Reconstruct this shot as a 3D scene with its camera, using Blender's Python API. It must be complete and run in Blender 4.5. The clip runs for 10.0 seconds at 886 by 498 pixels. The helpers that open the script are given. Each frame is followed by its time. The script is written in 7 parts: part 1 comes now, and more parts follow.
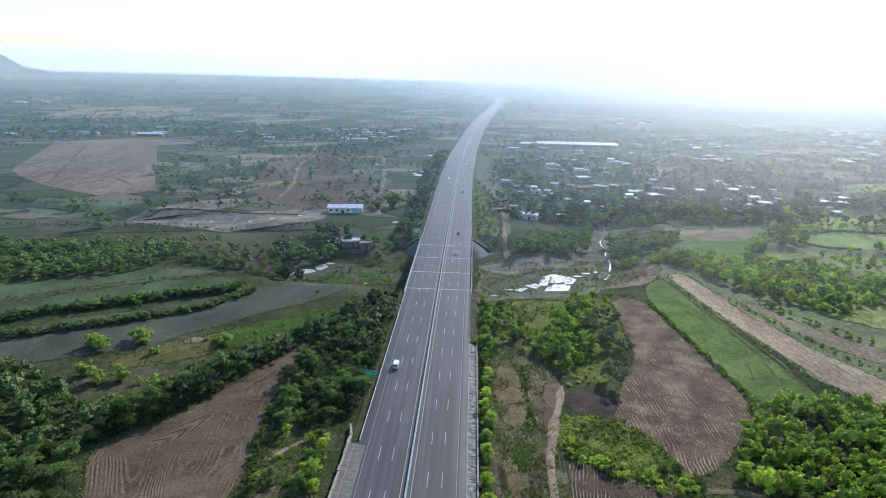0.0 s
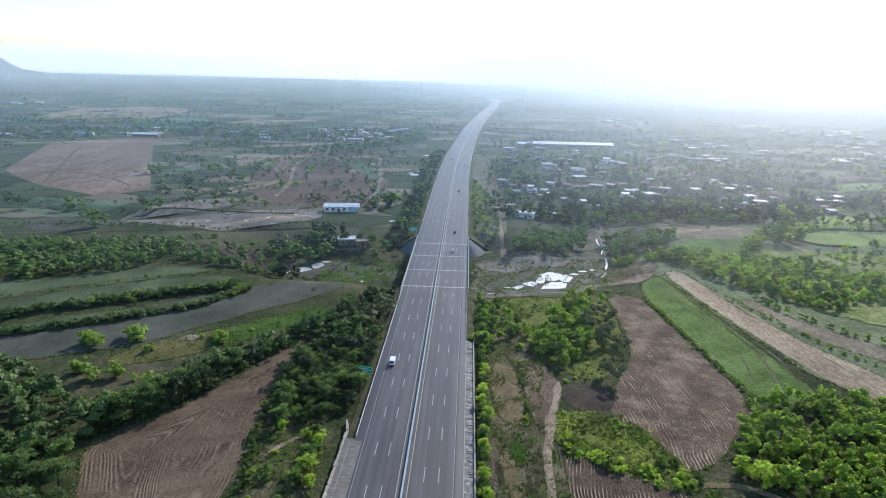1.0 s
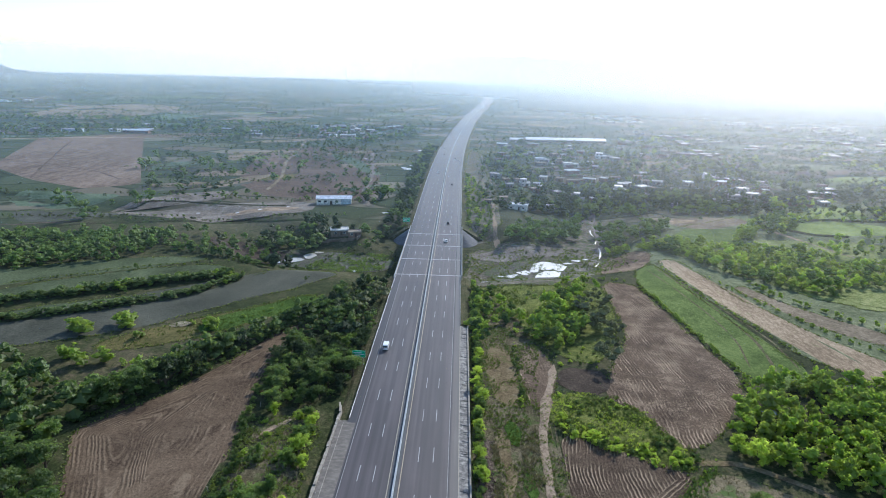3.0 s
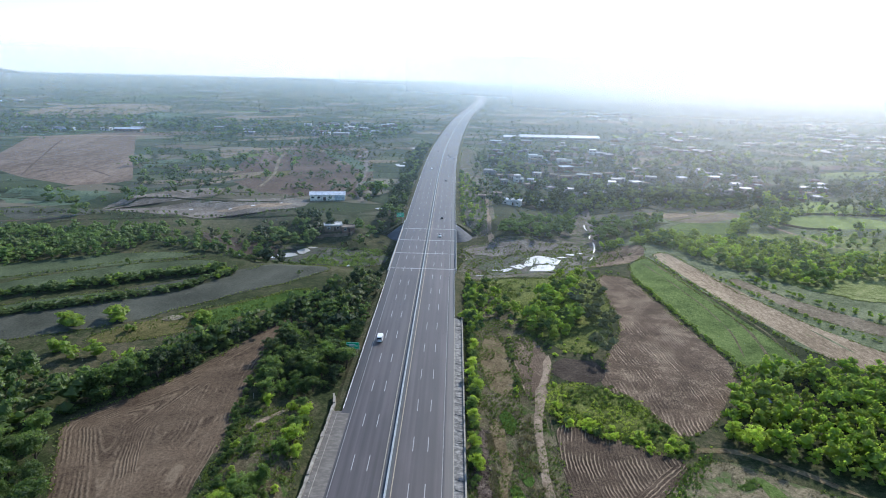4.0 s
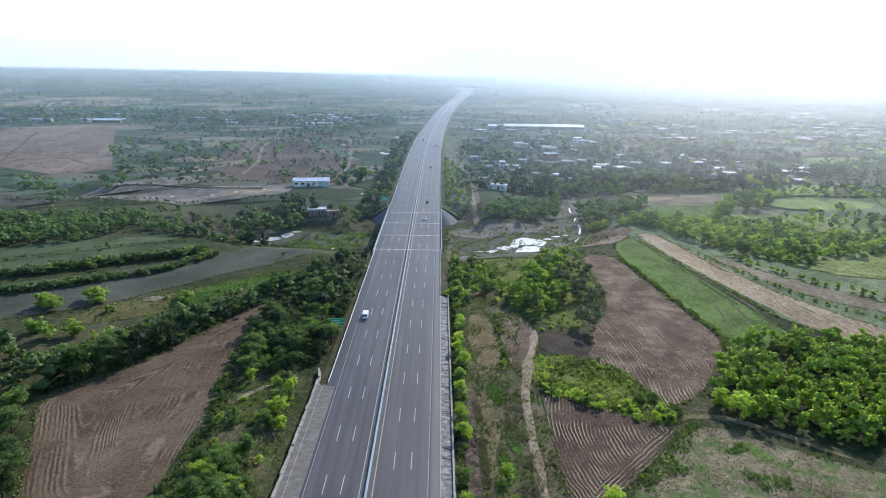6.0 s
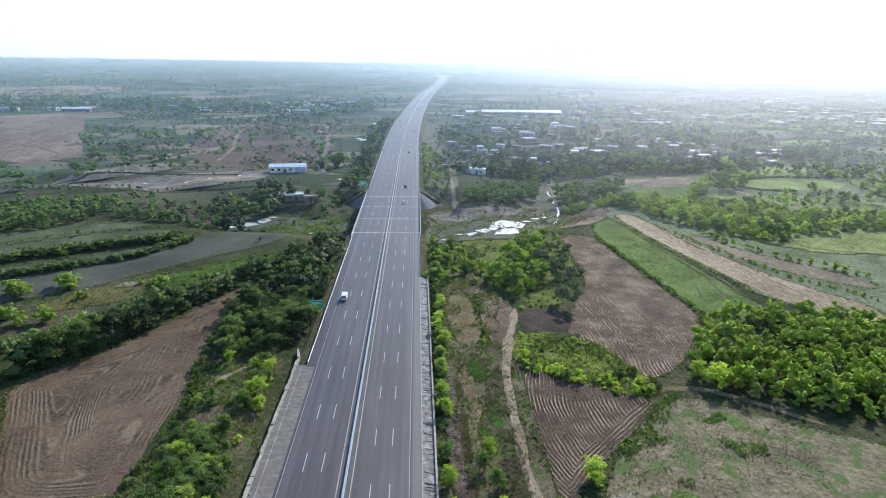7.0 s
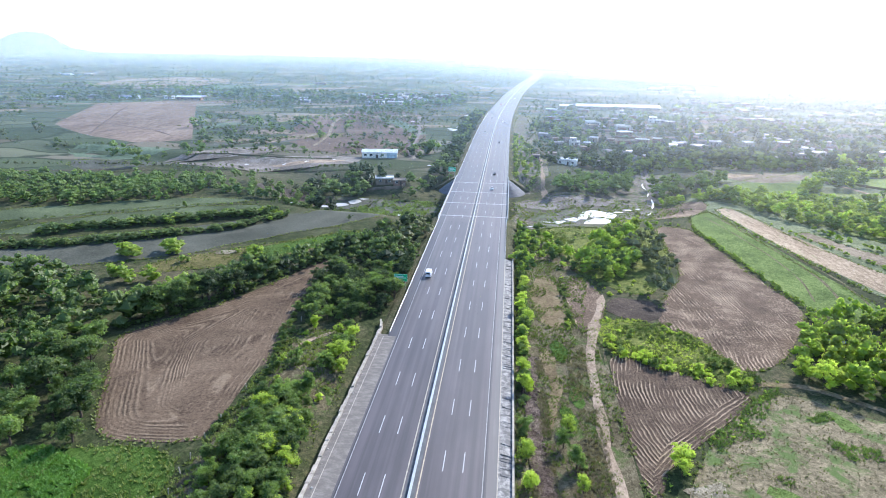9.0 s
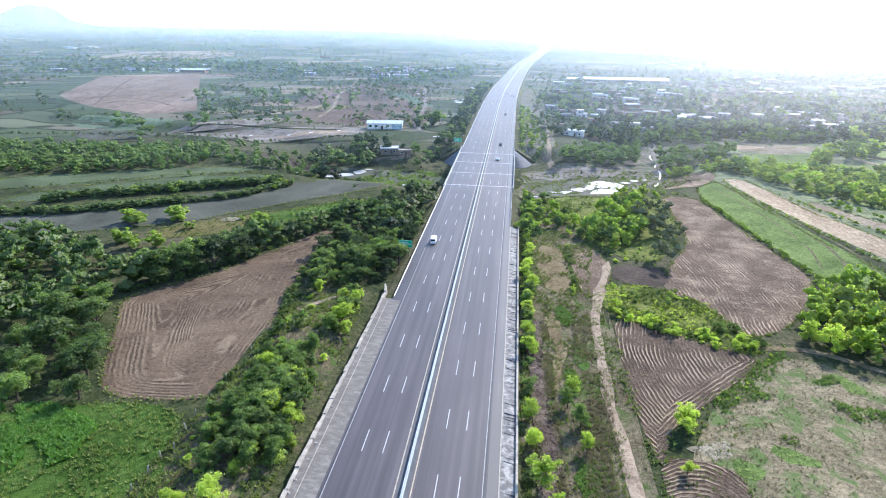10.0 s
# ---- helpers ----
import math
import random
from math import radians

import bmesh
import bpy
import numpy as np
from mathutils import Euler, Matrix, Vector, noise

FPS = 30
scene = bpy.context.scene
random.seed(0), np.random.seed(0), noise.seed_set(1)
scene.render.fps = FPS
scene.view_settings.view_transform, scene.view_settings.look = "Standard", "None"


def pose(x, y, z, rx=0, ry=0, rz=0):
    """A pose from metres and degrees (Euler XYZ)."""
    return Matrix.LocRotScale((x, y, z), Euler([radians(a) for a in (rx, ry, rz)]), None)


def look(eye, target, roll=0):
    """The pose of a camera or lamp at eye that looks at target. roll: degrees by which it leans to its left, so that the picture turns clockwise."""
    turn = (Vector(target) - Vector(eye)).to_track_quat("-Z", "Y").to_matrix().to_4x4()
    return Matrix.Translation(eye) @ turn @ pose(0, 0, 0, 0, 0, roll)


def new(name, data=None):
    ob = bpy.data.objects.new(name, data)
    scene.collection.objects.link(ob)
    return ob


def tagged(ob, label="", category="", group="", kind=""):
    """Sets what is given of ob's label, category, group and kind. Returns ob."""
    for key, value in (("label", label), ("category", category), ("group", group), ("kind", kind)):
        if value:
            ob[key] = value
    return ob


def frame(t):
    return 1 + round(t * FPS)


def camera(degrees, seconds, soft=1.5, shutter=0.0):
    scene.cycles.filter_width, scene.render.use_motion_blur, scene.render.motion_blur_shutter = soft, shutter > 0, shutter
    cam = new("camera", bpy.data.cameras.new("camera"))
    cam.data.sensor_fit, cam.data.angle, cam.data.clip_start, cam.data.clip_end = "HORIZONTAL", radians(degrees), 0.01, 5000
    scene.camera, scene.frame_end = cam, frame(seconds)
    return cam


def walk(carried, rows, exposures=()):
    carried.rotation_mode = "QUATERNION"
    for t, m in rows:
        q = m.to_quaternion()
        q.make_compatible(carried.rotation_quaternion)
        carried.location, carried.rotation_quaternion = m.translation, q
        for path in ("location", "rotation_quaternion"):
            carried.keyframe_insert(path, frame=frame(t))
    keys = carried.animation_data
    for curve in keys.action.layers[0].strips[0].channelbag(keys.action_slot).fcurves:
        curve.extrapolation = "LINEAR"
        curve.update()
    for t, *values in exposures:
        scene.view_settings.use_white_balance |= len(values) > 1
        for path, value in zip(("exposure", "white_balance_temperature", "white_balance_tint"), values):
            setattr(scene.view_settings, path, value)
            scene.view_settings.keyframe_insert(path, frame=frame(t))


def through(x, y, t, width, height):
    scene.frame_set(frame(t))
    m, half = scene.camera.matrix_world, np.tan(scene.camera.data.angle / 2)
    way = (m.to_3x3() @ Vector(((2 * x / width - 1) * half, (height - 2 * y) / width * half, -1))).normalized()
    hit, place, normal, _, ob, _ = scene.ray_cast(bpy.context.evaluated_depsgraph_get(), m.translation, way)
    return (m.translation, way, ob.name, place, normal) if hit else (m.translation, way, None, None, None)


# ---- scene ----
cam = camera(71.1, 10.0, 1.0)
PATH = [
    (0, (13.013, -0.52, 100.139), (12.933, 1.396, 99.573), 1.4),
    (0.5, (12.957, -0.599, 99.408), (12.882, 1.319, 98.844), 1.4),
    (1, (13.087, -0.577, 98.188), (13.018, 1.341, 97.627), 1.4),
    (1.5, (12.974, -0.712, 96.833), (12.909, 1.206, 96.272), 1.4),
    (2, (12.918, -0.513, 95.315), (12.862, 1.406, 94.755), 1.4),
    (2.5, (12.853, -0.451, 93.65), (12.8, 1.468, 93.091), 1.4),
    (4, (13.066, -0.405, 89.014), (13.039, 1.515, 88.455), 1.3),
    (4.5, (13.107, -0.464, 87.36), (13.083, 1.456, 86.801), 1.2),
    (5, (13.146, -0.307, 85.66), (13.125, 1.613, 85.1), 1.2),
    (5.5, (13.247, -0.431, 83.921), (13.232, 1.488, 83.358), 1.2),
    (7, (13.652, -0.39, 78.975), (13.737, 1.514, 78.369), 0.9),
    (7.5, (13.466, -0.433, 77.321), (13.505, 1.47, 76.707), 1.1),
    (8, (13.318, -0.392, 75.637), (13.256, 1.51, 75.023), 1.1),
    (8.5, (13.646, -0.085, 73.868), (13.5, 1.813, 73.252), 1.1),
    (9, (13.821, -0.158, 72.478), (13.63, 1.734, 71.861), 1.0),
    (9.5, (13.757, -0.104, 70.667), (13.558, 1.788, 70.05), 1.1),
    (10, (14.092, -0.335, 68.877), (13.887, 1.532, 68.19), 1.0),
]
walk(cam, [(t, look(eye, target, roll)) for t, eye, target, roll in PATH], [(0, 0.55, 6000, 10), (5.5, 0.6, 6000, 10), (6.8, 0.67, 6020, 10), (7.5, 1.0, 6040, 10), (8.2, 1.28, 5960, 13), (9, 1.41, 5930, 14), (10, 1.46, 5930, 14)])

# ---- light ----
SUN_AZ, SUN_EL = 28.0, 31.0          # degrees right of the road's direction, and up
world = bpy.data.worlds.new("hazy_sky")
scene.world = world
world.use_nodes = True
wn = world.node_tree
sky = wn.nodes.new("ShaderNodeTexSky")
sky.sky_type = "NISHITA"
sky.sun_disc = False
sky.sun_elevation = radians(SUN_EL)
sky.sun_rotation = radians(SUN_AZ)
sky.air_density, sky.dust_density, sky.ozone_density = 1.0, 0.8, 3.0
wn.links.new(sky.outputs[0], wn.nodes["Background"].inputs[0])
wn.nodes["Background"].inputs[1].default_value = 0.15
sun_data = bpy.data.lights.new("sun", "SUN")
sun_data.energy, sun_data.angle, sun_data.color = 3.4, radians(2.5), (1.0, 0.94, 0.84)
sun = new("sun", sun_data)
sa, se = radians(SUN_AZ), radians(SUN_EL)
sun.matrix_world = look((0, 0, 300), (-math.sin(sa) * math.cos(se), -math.cos(sa) * math.cos(se), 300 - math.sin(se)))

# ---- materials ----


def shader(name, rough=0.85, spec=0.3):
    m = bpy.data.materials.new(name)
    m.use_nodes = True
    b = m.node_tree.nodes["Principled BSDF"]
    b.inputs["Roughness"].default_value = rough
    b.inputs["Specular IOR Level"].default_value = spec
    return m, m.node_tree, b


def node(nt, kind, **values):
    n = nt.nodes.new(kind)
    for k, v in values.items():
        n.inputs[k].default_value = v
    return n


def place_node(nt, scale=(1, 1, 1), local=False, turn=0.0):
    """World (or object) position, scaled."""
    if local:
        src = nt.nodes.new("ShaderNodeTexCoord").outputs["Object"]
    else:
        src = nt.nodes.new("ShaderNodeNewGeometry").outputs["Position"]
    mp = nt.nodes.new("ShaderNodeMapping")
    mp.inputs["Scale"].default_value = scale
    mp.inputs["Rotation"].default_value = (0, 0, radians(turn))
    nt.links.new(src, mp.inputs[0])
    return mp.outputs[0]


def noise_node(nt, vec, scale, detail=4, rough=0.55, distort=0.0):
    n = node(nt, "ShaderNodeTexNoise", Scale=scale, Detail=detail, Roughness=rough, Distortion=distort)
    nt.links.new(vec, n.inputs["Vector"])
    return n.outputs["Fac"]


def ramp(nt, fac, stops):
    r = nt.nodes.new("ShaderNodeValToRGB")
    els = r.color_ramp.elements
    while len(els) < len(stops):
        els.new(0.5)
    for e, (p, c) in zip(els, stops):
        e.position, e.color = p, (*c, 1) if len(c) == 3 else c
    nt.links.new(fac, r.inputs[0])
    return r.outputs[0]


def mix(nt, fac, a, b, mode="MIX"):
    n = nt.nodes.new("ShaderNodeMix")
    n.data_type, n.blend_type = "RGBA", mode
    for sock, v in ((n.inputs[0], fac), (n.inputs[6], a), (n.inputs[7], b)):
        if hasattr(v, "is_linked"):
            nt.links.new(v, sock)
        else:
            sock.default_value = v if isinstance(v, (int, float)) else (*v, 1)
    return n.outputs[2]


def maths(nt, op, a, b=0.0, c=0.0):
    n = nt.nodes.new("ShaderNodeMath")
    n.operation = op
    for sock, v in zip(n.inputs, (a, b, c)):
        if hasattr(v, "is_linked"):
            nt.links.new(v, sock)
        else:
            sock.default_value = v
    return n.outputs[0]


def bump(nt, bsdf, height, strength=0.5, distance=0.1):
    n = node(nt, "ShaderNodeBump", Strength=strength, Distance=distance)
    nt.links.new(height, n.inputs["Height"])
    nt.links.new(n.outputs[0], bsdf.inputs["Normal"])


def earth(name, dark, mid, light, big=0.06, fine=1.2, rough=0.95, spec=0.06, lumps=0.25, green=None, green_at=0.56, local=False, stretch=(1, 1, 1)):
    """Soil or turf: broad patches, fine clods, and weeds where green is given."""
    m, nt, b = shader(name, rough, spec)
    v = place_node(nt, stretch, local)
    f1, f2 = noise_node(nt, v, big, 5, 0.6, 0.4), noise_node(nt, v, fine, 6, 0.7)
    f3 = noise_node(nt, v, fine * 3.4, 3, 0.7)
    both = maths(nt, "MULTIPLY_ADD", f3, 0.3, maths(nt, "MULTIPLY_ADD", f2, 0.38, maths(nt, "MULTIPLY", f1, 0.32)))
    col = ramp(nt, both, [(0.41, [c * 0.75 for c in dark]), (0.5, mid), (0.585, [c * 1.15 for c in light])])
    if green:
        g = noise_node(nt, v, big * 2.3, 6, 0.65, 0.6)
        fac = ramp(nt, g, [(green_at, (0, 0, 0)), (green_at + 0.1, (1, 1, 1))])
        col = mix(nt, fac, col, mix(nt, f2, green, [c * 1.9 for c in green]))
    nt.links.new(col, b.inputs["Base Color"])
    bump(nt, b, maths(nt, "ADD", f2, f3), 0.8, lumps)
    return m


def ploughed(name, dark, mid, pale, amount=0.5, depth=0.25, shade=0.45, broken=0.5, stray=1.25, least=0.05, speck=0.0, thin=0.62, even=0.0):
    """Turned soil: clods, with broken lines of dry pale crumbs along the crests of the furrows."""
    m, nt, b = shader(name, 0.95, 0.08)
    v = place_node(nt)
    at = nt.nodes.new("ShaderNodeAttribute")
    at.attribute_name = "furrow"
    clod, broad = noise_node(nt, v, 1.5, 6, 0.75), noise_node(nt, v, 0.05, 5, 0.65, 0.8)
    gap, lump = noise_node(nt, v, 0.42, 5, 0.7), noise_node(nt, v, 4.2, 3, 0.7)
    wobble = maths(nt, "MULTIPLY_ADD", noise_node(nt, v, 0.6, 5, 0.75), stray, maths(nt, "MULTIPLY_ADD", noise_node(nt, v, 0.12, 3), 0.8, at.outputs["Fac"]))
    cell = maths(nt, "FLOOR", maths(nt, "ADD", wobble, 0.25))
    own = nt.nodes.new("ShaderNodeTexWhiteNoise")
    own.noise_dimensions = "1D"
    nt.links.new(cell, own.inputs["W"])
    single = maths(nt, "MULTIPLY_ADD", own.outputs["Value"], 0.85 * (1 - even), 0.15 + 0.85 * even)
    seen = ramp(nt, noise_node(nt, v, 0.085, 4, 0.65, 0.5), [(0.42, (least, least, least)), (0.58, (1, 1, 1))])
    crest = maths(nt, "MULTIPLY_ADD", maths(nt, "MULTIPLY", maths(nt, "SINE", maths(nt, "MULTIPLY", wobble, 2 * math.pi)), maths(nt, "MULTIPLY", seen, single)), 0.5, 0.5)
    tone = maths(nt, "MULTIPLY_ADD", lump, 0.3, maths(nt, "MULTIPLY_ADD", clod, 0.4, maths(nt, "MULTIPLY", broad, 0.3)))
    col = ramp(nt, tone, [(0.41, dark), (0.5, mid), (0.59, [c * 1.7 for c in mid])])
    # hollows mixed darker: shade between the crests is put into the colour
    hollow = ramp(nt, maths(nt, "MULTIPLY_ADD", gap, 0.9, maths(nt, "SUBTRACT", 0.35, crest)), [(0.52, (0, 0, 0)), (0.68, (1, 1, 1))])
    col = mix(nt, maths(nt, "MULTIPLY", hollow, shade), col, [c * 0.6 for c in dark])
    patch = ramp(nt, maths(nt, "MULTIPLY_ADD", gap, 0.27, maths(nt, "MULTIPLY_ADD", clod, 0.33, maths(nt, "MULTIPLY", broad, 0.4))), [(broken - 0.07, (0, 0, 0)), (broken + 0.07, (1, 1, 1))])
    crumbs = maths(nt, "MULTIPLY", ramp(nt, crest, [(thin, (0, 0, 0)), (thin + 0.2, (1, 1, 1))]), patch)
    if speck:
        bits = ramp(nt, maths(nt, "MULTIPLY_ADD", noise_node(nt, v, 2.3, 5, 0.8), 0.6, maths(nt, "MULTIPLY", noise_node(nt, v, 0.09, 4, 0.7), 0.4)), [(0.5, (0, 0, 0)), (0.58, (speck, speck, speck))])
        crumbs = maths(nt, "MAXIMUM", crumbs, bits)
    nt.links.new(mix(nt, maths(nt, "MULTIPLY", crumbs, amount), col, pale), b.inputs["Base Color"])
    bump(nt, b, maths(nt, "MULTIPLY_ADD", clod, 0.8, crest), 0.9, depth)
    return m


def plain(name, colour, rough=0.7, spec=0.4, metal=0.0, vary=0.12, scale=0.8, lumps=0.0):
    m, nt, b = shader(name, rough, spec)
    v = place_node(nt)
    f = noise_node(nt, v, scale, 6, 0.65)
    lo, hi = [c * (1 - vary * 2) for c in colour], [min(1, c * (1 + vary)) for c in colour]
    nt.links.new(ramp(nt, f, [(0.3, lo), (0.55, colour), (0.75, hi)]), b.inputs["Base Color"])
    b.inputs["Metallic"].default_value = metal
    if lumps:
        bump(nt, b, f, 0.5, lumps)
    return m


def leaf(name, dark, light, through=0.35):
    m = bpy.data.materials.new(name)
    m.use_nodes = True
    nt = m.node_tree
    nt.nodes.remove(nt.nodes["Principled BSDF"])
    out = nt.nodes["Material Output"]
    g = nt.nodes.new("ShaderNodeNewGeometry")
    info = nt.nodes.new("ShaderNodeObjectInfo")
    f = maths(nt, "MULTIPLY_ADD", g.outputs["Random Per Island"], 0.42, maths(nt, "MULTIPLY", info.outputs["Random"], 0.58))
    tone = noise_node(nt, g.outputs["Position"], 0.17, 4, 0.65)
    f = maths(nt, "ADD", f, maths(nt, "MULTIPLY_ADD", tone, 1.5, -0.75))
    col = ramp(nt, f, [(0.05, dark), (0.9, light)])
    d = nt.nodes.new("ShaderNodeBsdfDiffuse")
    t = nt.nodes.new("ShaderNodeBsdfTranslucent")
    s = nt.nodes.new("ShaderNodeBsdfGlossy")
    s.inputs["Roughness"].default_value = 0.5
    s.inputs["Color"].default_value = (0.5, 0.5, 0.5, 1)
    a, c = nt.nodes.new("ShaderNodeMixShader"), nt.nodes.new("ShaderNodeMixShader")
    a.inputs[0].default_value, c.inputs[0].default_value = through, 0.025
    warm = mix(nt, 1.0, col, (1.0, 1.1, 0.57), "MULTIPLY")
    nt.links.new(col, d.inputs["Color"])
    nt.links.new(warm, t.inputs["Color"])
    nt.links.new(d.outputs[0], a.inputs[1])
    nt.links.new(t.outputs[0], a.inputs[2])
    nt.links.new(a.outputs[0], c.inputs[1])
    nt.links.new(s.outputs[0], c.inputs[2])
    nt.links.new(c.outputs[0], out.inputs[0])
    return m


def ground_material():
    m, nt, b = shader("ground_turf_and_soil", 0.95, 0.06)
    v = place_node(nt)
    f1 = noise_node(nt, v, 0.018, 6, 0.6, 0.5)
    f2 = noise_node(nt, v, 0.35, 7, 0.7, 0.3)
    near = ramp(nt, maths(nt, "MULTIPLY_ADD", f2, 0.5, maths(nt, "MULTIPLY", f1, 0.5)),
                [(0.36, (0.017, 0.025, 0.01)), (0.46, (0.036, 0.047, 0.019)), (0.54, (0.064, 0.065, 0.034)), (0.66, (0.115, 0.095, 0.064))])
    grain = noise_node(nt, v, 1.1, 5, 0.75)
    near = mix(nt, 0.8, near, ramp(nt, maths(nt, "MULTIPLY_ADD", noise_node(nt, v, 3.6, 3, 0.7), 0.5, maths(nt, "MULTIPLY", grain, 0.5)), [(0.4, (0.32, 0.4, 0.28)), (0.5, (1, 1, 1)), (0.6, (2.0, 1.85, 1.6))]), "MULTIPLY")
    # distant patchwork of fields
    vs = place_node(nt, (1 / 62, 1 / 34, 0), turn=12)
    cells = node(nt, "ShaderNodeTexVoronoi", Scale=1.0, Randomness=0.9)
    cells.voronoi_dimensions = "2D"
    edge = node(nt, "ShaderNodeTexVoronoi", Scale=1.0, Randomness=0.9)
    edge.voronoi_dimensions, edge.feature = "2D", "DISTANCE_TO_EDGE"
    warp = node(nt, "ShaderNodeVectorMath")
    warp.operation = "MULTIPLY_ADD"
    nz = node(nt, "ShaderNodeTexNoise", Scale=0.02, Detail=4)
    nt.links.new(v, nz.inputs["Vector"])
    nt.links.new(nz.outputs["Color"], warp.inputs[0])
    warp.inputs[1].default_value = (0.7, 0.7, 0)
    nt.links.new(vs, warp.inputs[2])
    for n in (cells, edge):
        nt.links.new(warp.outputs[0], n.inputs["Vector"])
    sep = nt.nodes.new("ShaderNodeSeparateColor")
    nt.links.new(cells.outputs["Color"], sep.inputs[0])
    crop = ramp(nt, sep.outputs[0], [(0.0, (0.03, 0.048, 0.028)), (0.28, (0.05, 0.073, 0.042)), (0.45, (0.07, 0.088, 0.056)), (0.6, (0.105, 0.088, 0.066)), (0.78, (0.2, 0.185, 0.14)), (0.88, (0.075, 0.1, 0.05)), (1.0, (0.04, 0.06, 0.034))])
    crop = mix(nt, maths(nt, "MULTIPLY", f2, 0.4), crop, near)
    line = ramp(nt, edge.outputs["Distance"], [(0.02, (1, 1, 1)), (0.07, (0, 0, 0))])
    crop = mix(nt, maths(nt, "MULTIPLY", line, 0.9), crop, (0.018, 0.03, 0.014))
    pos = nt.nodes.new("ShaderNodeSeparateXYZ")
    nt.links.new(v, pos.inputs[0])
    far_y = maths(nt, "SMOOTH_MIN", maths(nt, "MAXIMUM", maths(nt, "MULTIPLY_ADD", pos.outputs[1], 1 / 90, -3.9), 0.0), 1.0, 0.05)
    far_x = maths(nt, "SMOOTH_MIN", maths(nt, "MAXIMUM", maths(nt, "MULTIPLY_ADD", maths(nt, "ABSOLUTE", pos.outputs[0]), 1 / 60, -3.6), 0.0), 1.0, 0.05)
    nt.links.new(mix(nt, maths(nt, "MAXIMUM", far_x, far_y), near, crop), b.inputs["Base Color"])
    bump(nt, b, f2, 0.6, 0.5)
    return m


def asphalt_material(name, base, streaks=1.0, light=1.0):
    m, nt, b = shader(name, 0.62, 0.45)
    v = place_node(nt)
    long = place_node(nt, (1.0, 0.012, 1))
    lanes = noise_node(nt, long, 0.75, 3, 0.5)
    blot = noise_node(nt, place_node(nt, (1, 0.25, 1)), 0.09, 5, 0.6)
    grit = noise_node(nt, v, 9.0, 4, 0.7)
    f = maths(nt, "MULTIPLY_ADD", lanes, 0.5 * streaks, maths(nt, "MULTIPLY_ADD", blot, 0.35, maths(nt, "MULTIPLY", grit, 0.18)))
    col = ramp(nt, f, [(0.43, [c * 0.68 for c in base]), (0.51, base), (0.59, [c * 1.45 * light for c in base])])
    nt.links.new(col, b.inputs["Base Color"])
    rr = nt.nodes.new("ShaderNodeMapRange")
    nt.links.new(f, rr.inputs[0])
    rr.inputs[3].default_value, rr.inputs[4].default_value = 0.42, 0.62
    nt.links.new(rr.outputs[0], b.inputs["Roughness"])
    bump(nt, b, grit, 0.25, 0.01)
    return m


def concrete_material(name, base, stain, dirt=0.5, patches=0.5):
    m, nt, b = shader(name, 0.8, 0.3)
    v = place_node(nt)
    f = noise_node(nt, place_node(nt, (0.8, 1.5 * 0.5 / patches, 1)), patches, 6, 0.75, 0.15)
    g = noise_node(nt, v, 3.0, 6, 0.75)
    col = mix(nt, ramp(nt, f, [(0.38, (0, 0, 0)), (0.55, (dirt, dirt, dirt))]), base, stain)
    col = mix(nt, maths(nt, "MULTIPLY", g, 0.5), col, [c * 0.6 for c in base])
    nt.links.new(col, b.inputs["Base Color"])
    bump(nt, b, g, 0.4, 0.03)
    return m


def water_material():
    m, nt, b = shader("still_muddy_water_with_glare", 0.36, 1.0)
    v = place_node(nt)
    f = noise_node(nt, v, 0.3, 3)
    # muddy tone raised well up: part of the sky's glare is in the colour
    nt.links.new(ramp(nt, f, [(0.35, (0.4, 0.38, 0.34)), (0.65, (0.52, 0.5, 0.46))]), b.inputs["Base Color"])
    b.inputs["IOR"].default_value = 2.2
    bump(nt, b, noise_node(nt, v, 1.6, 3), 0.3, 0.06)
    return m


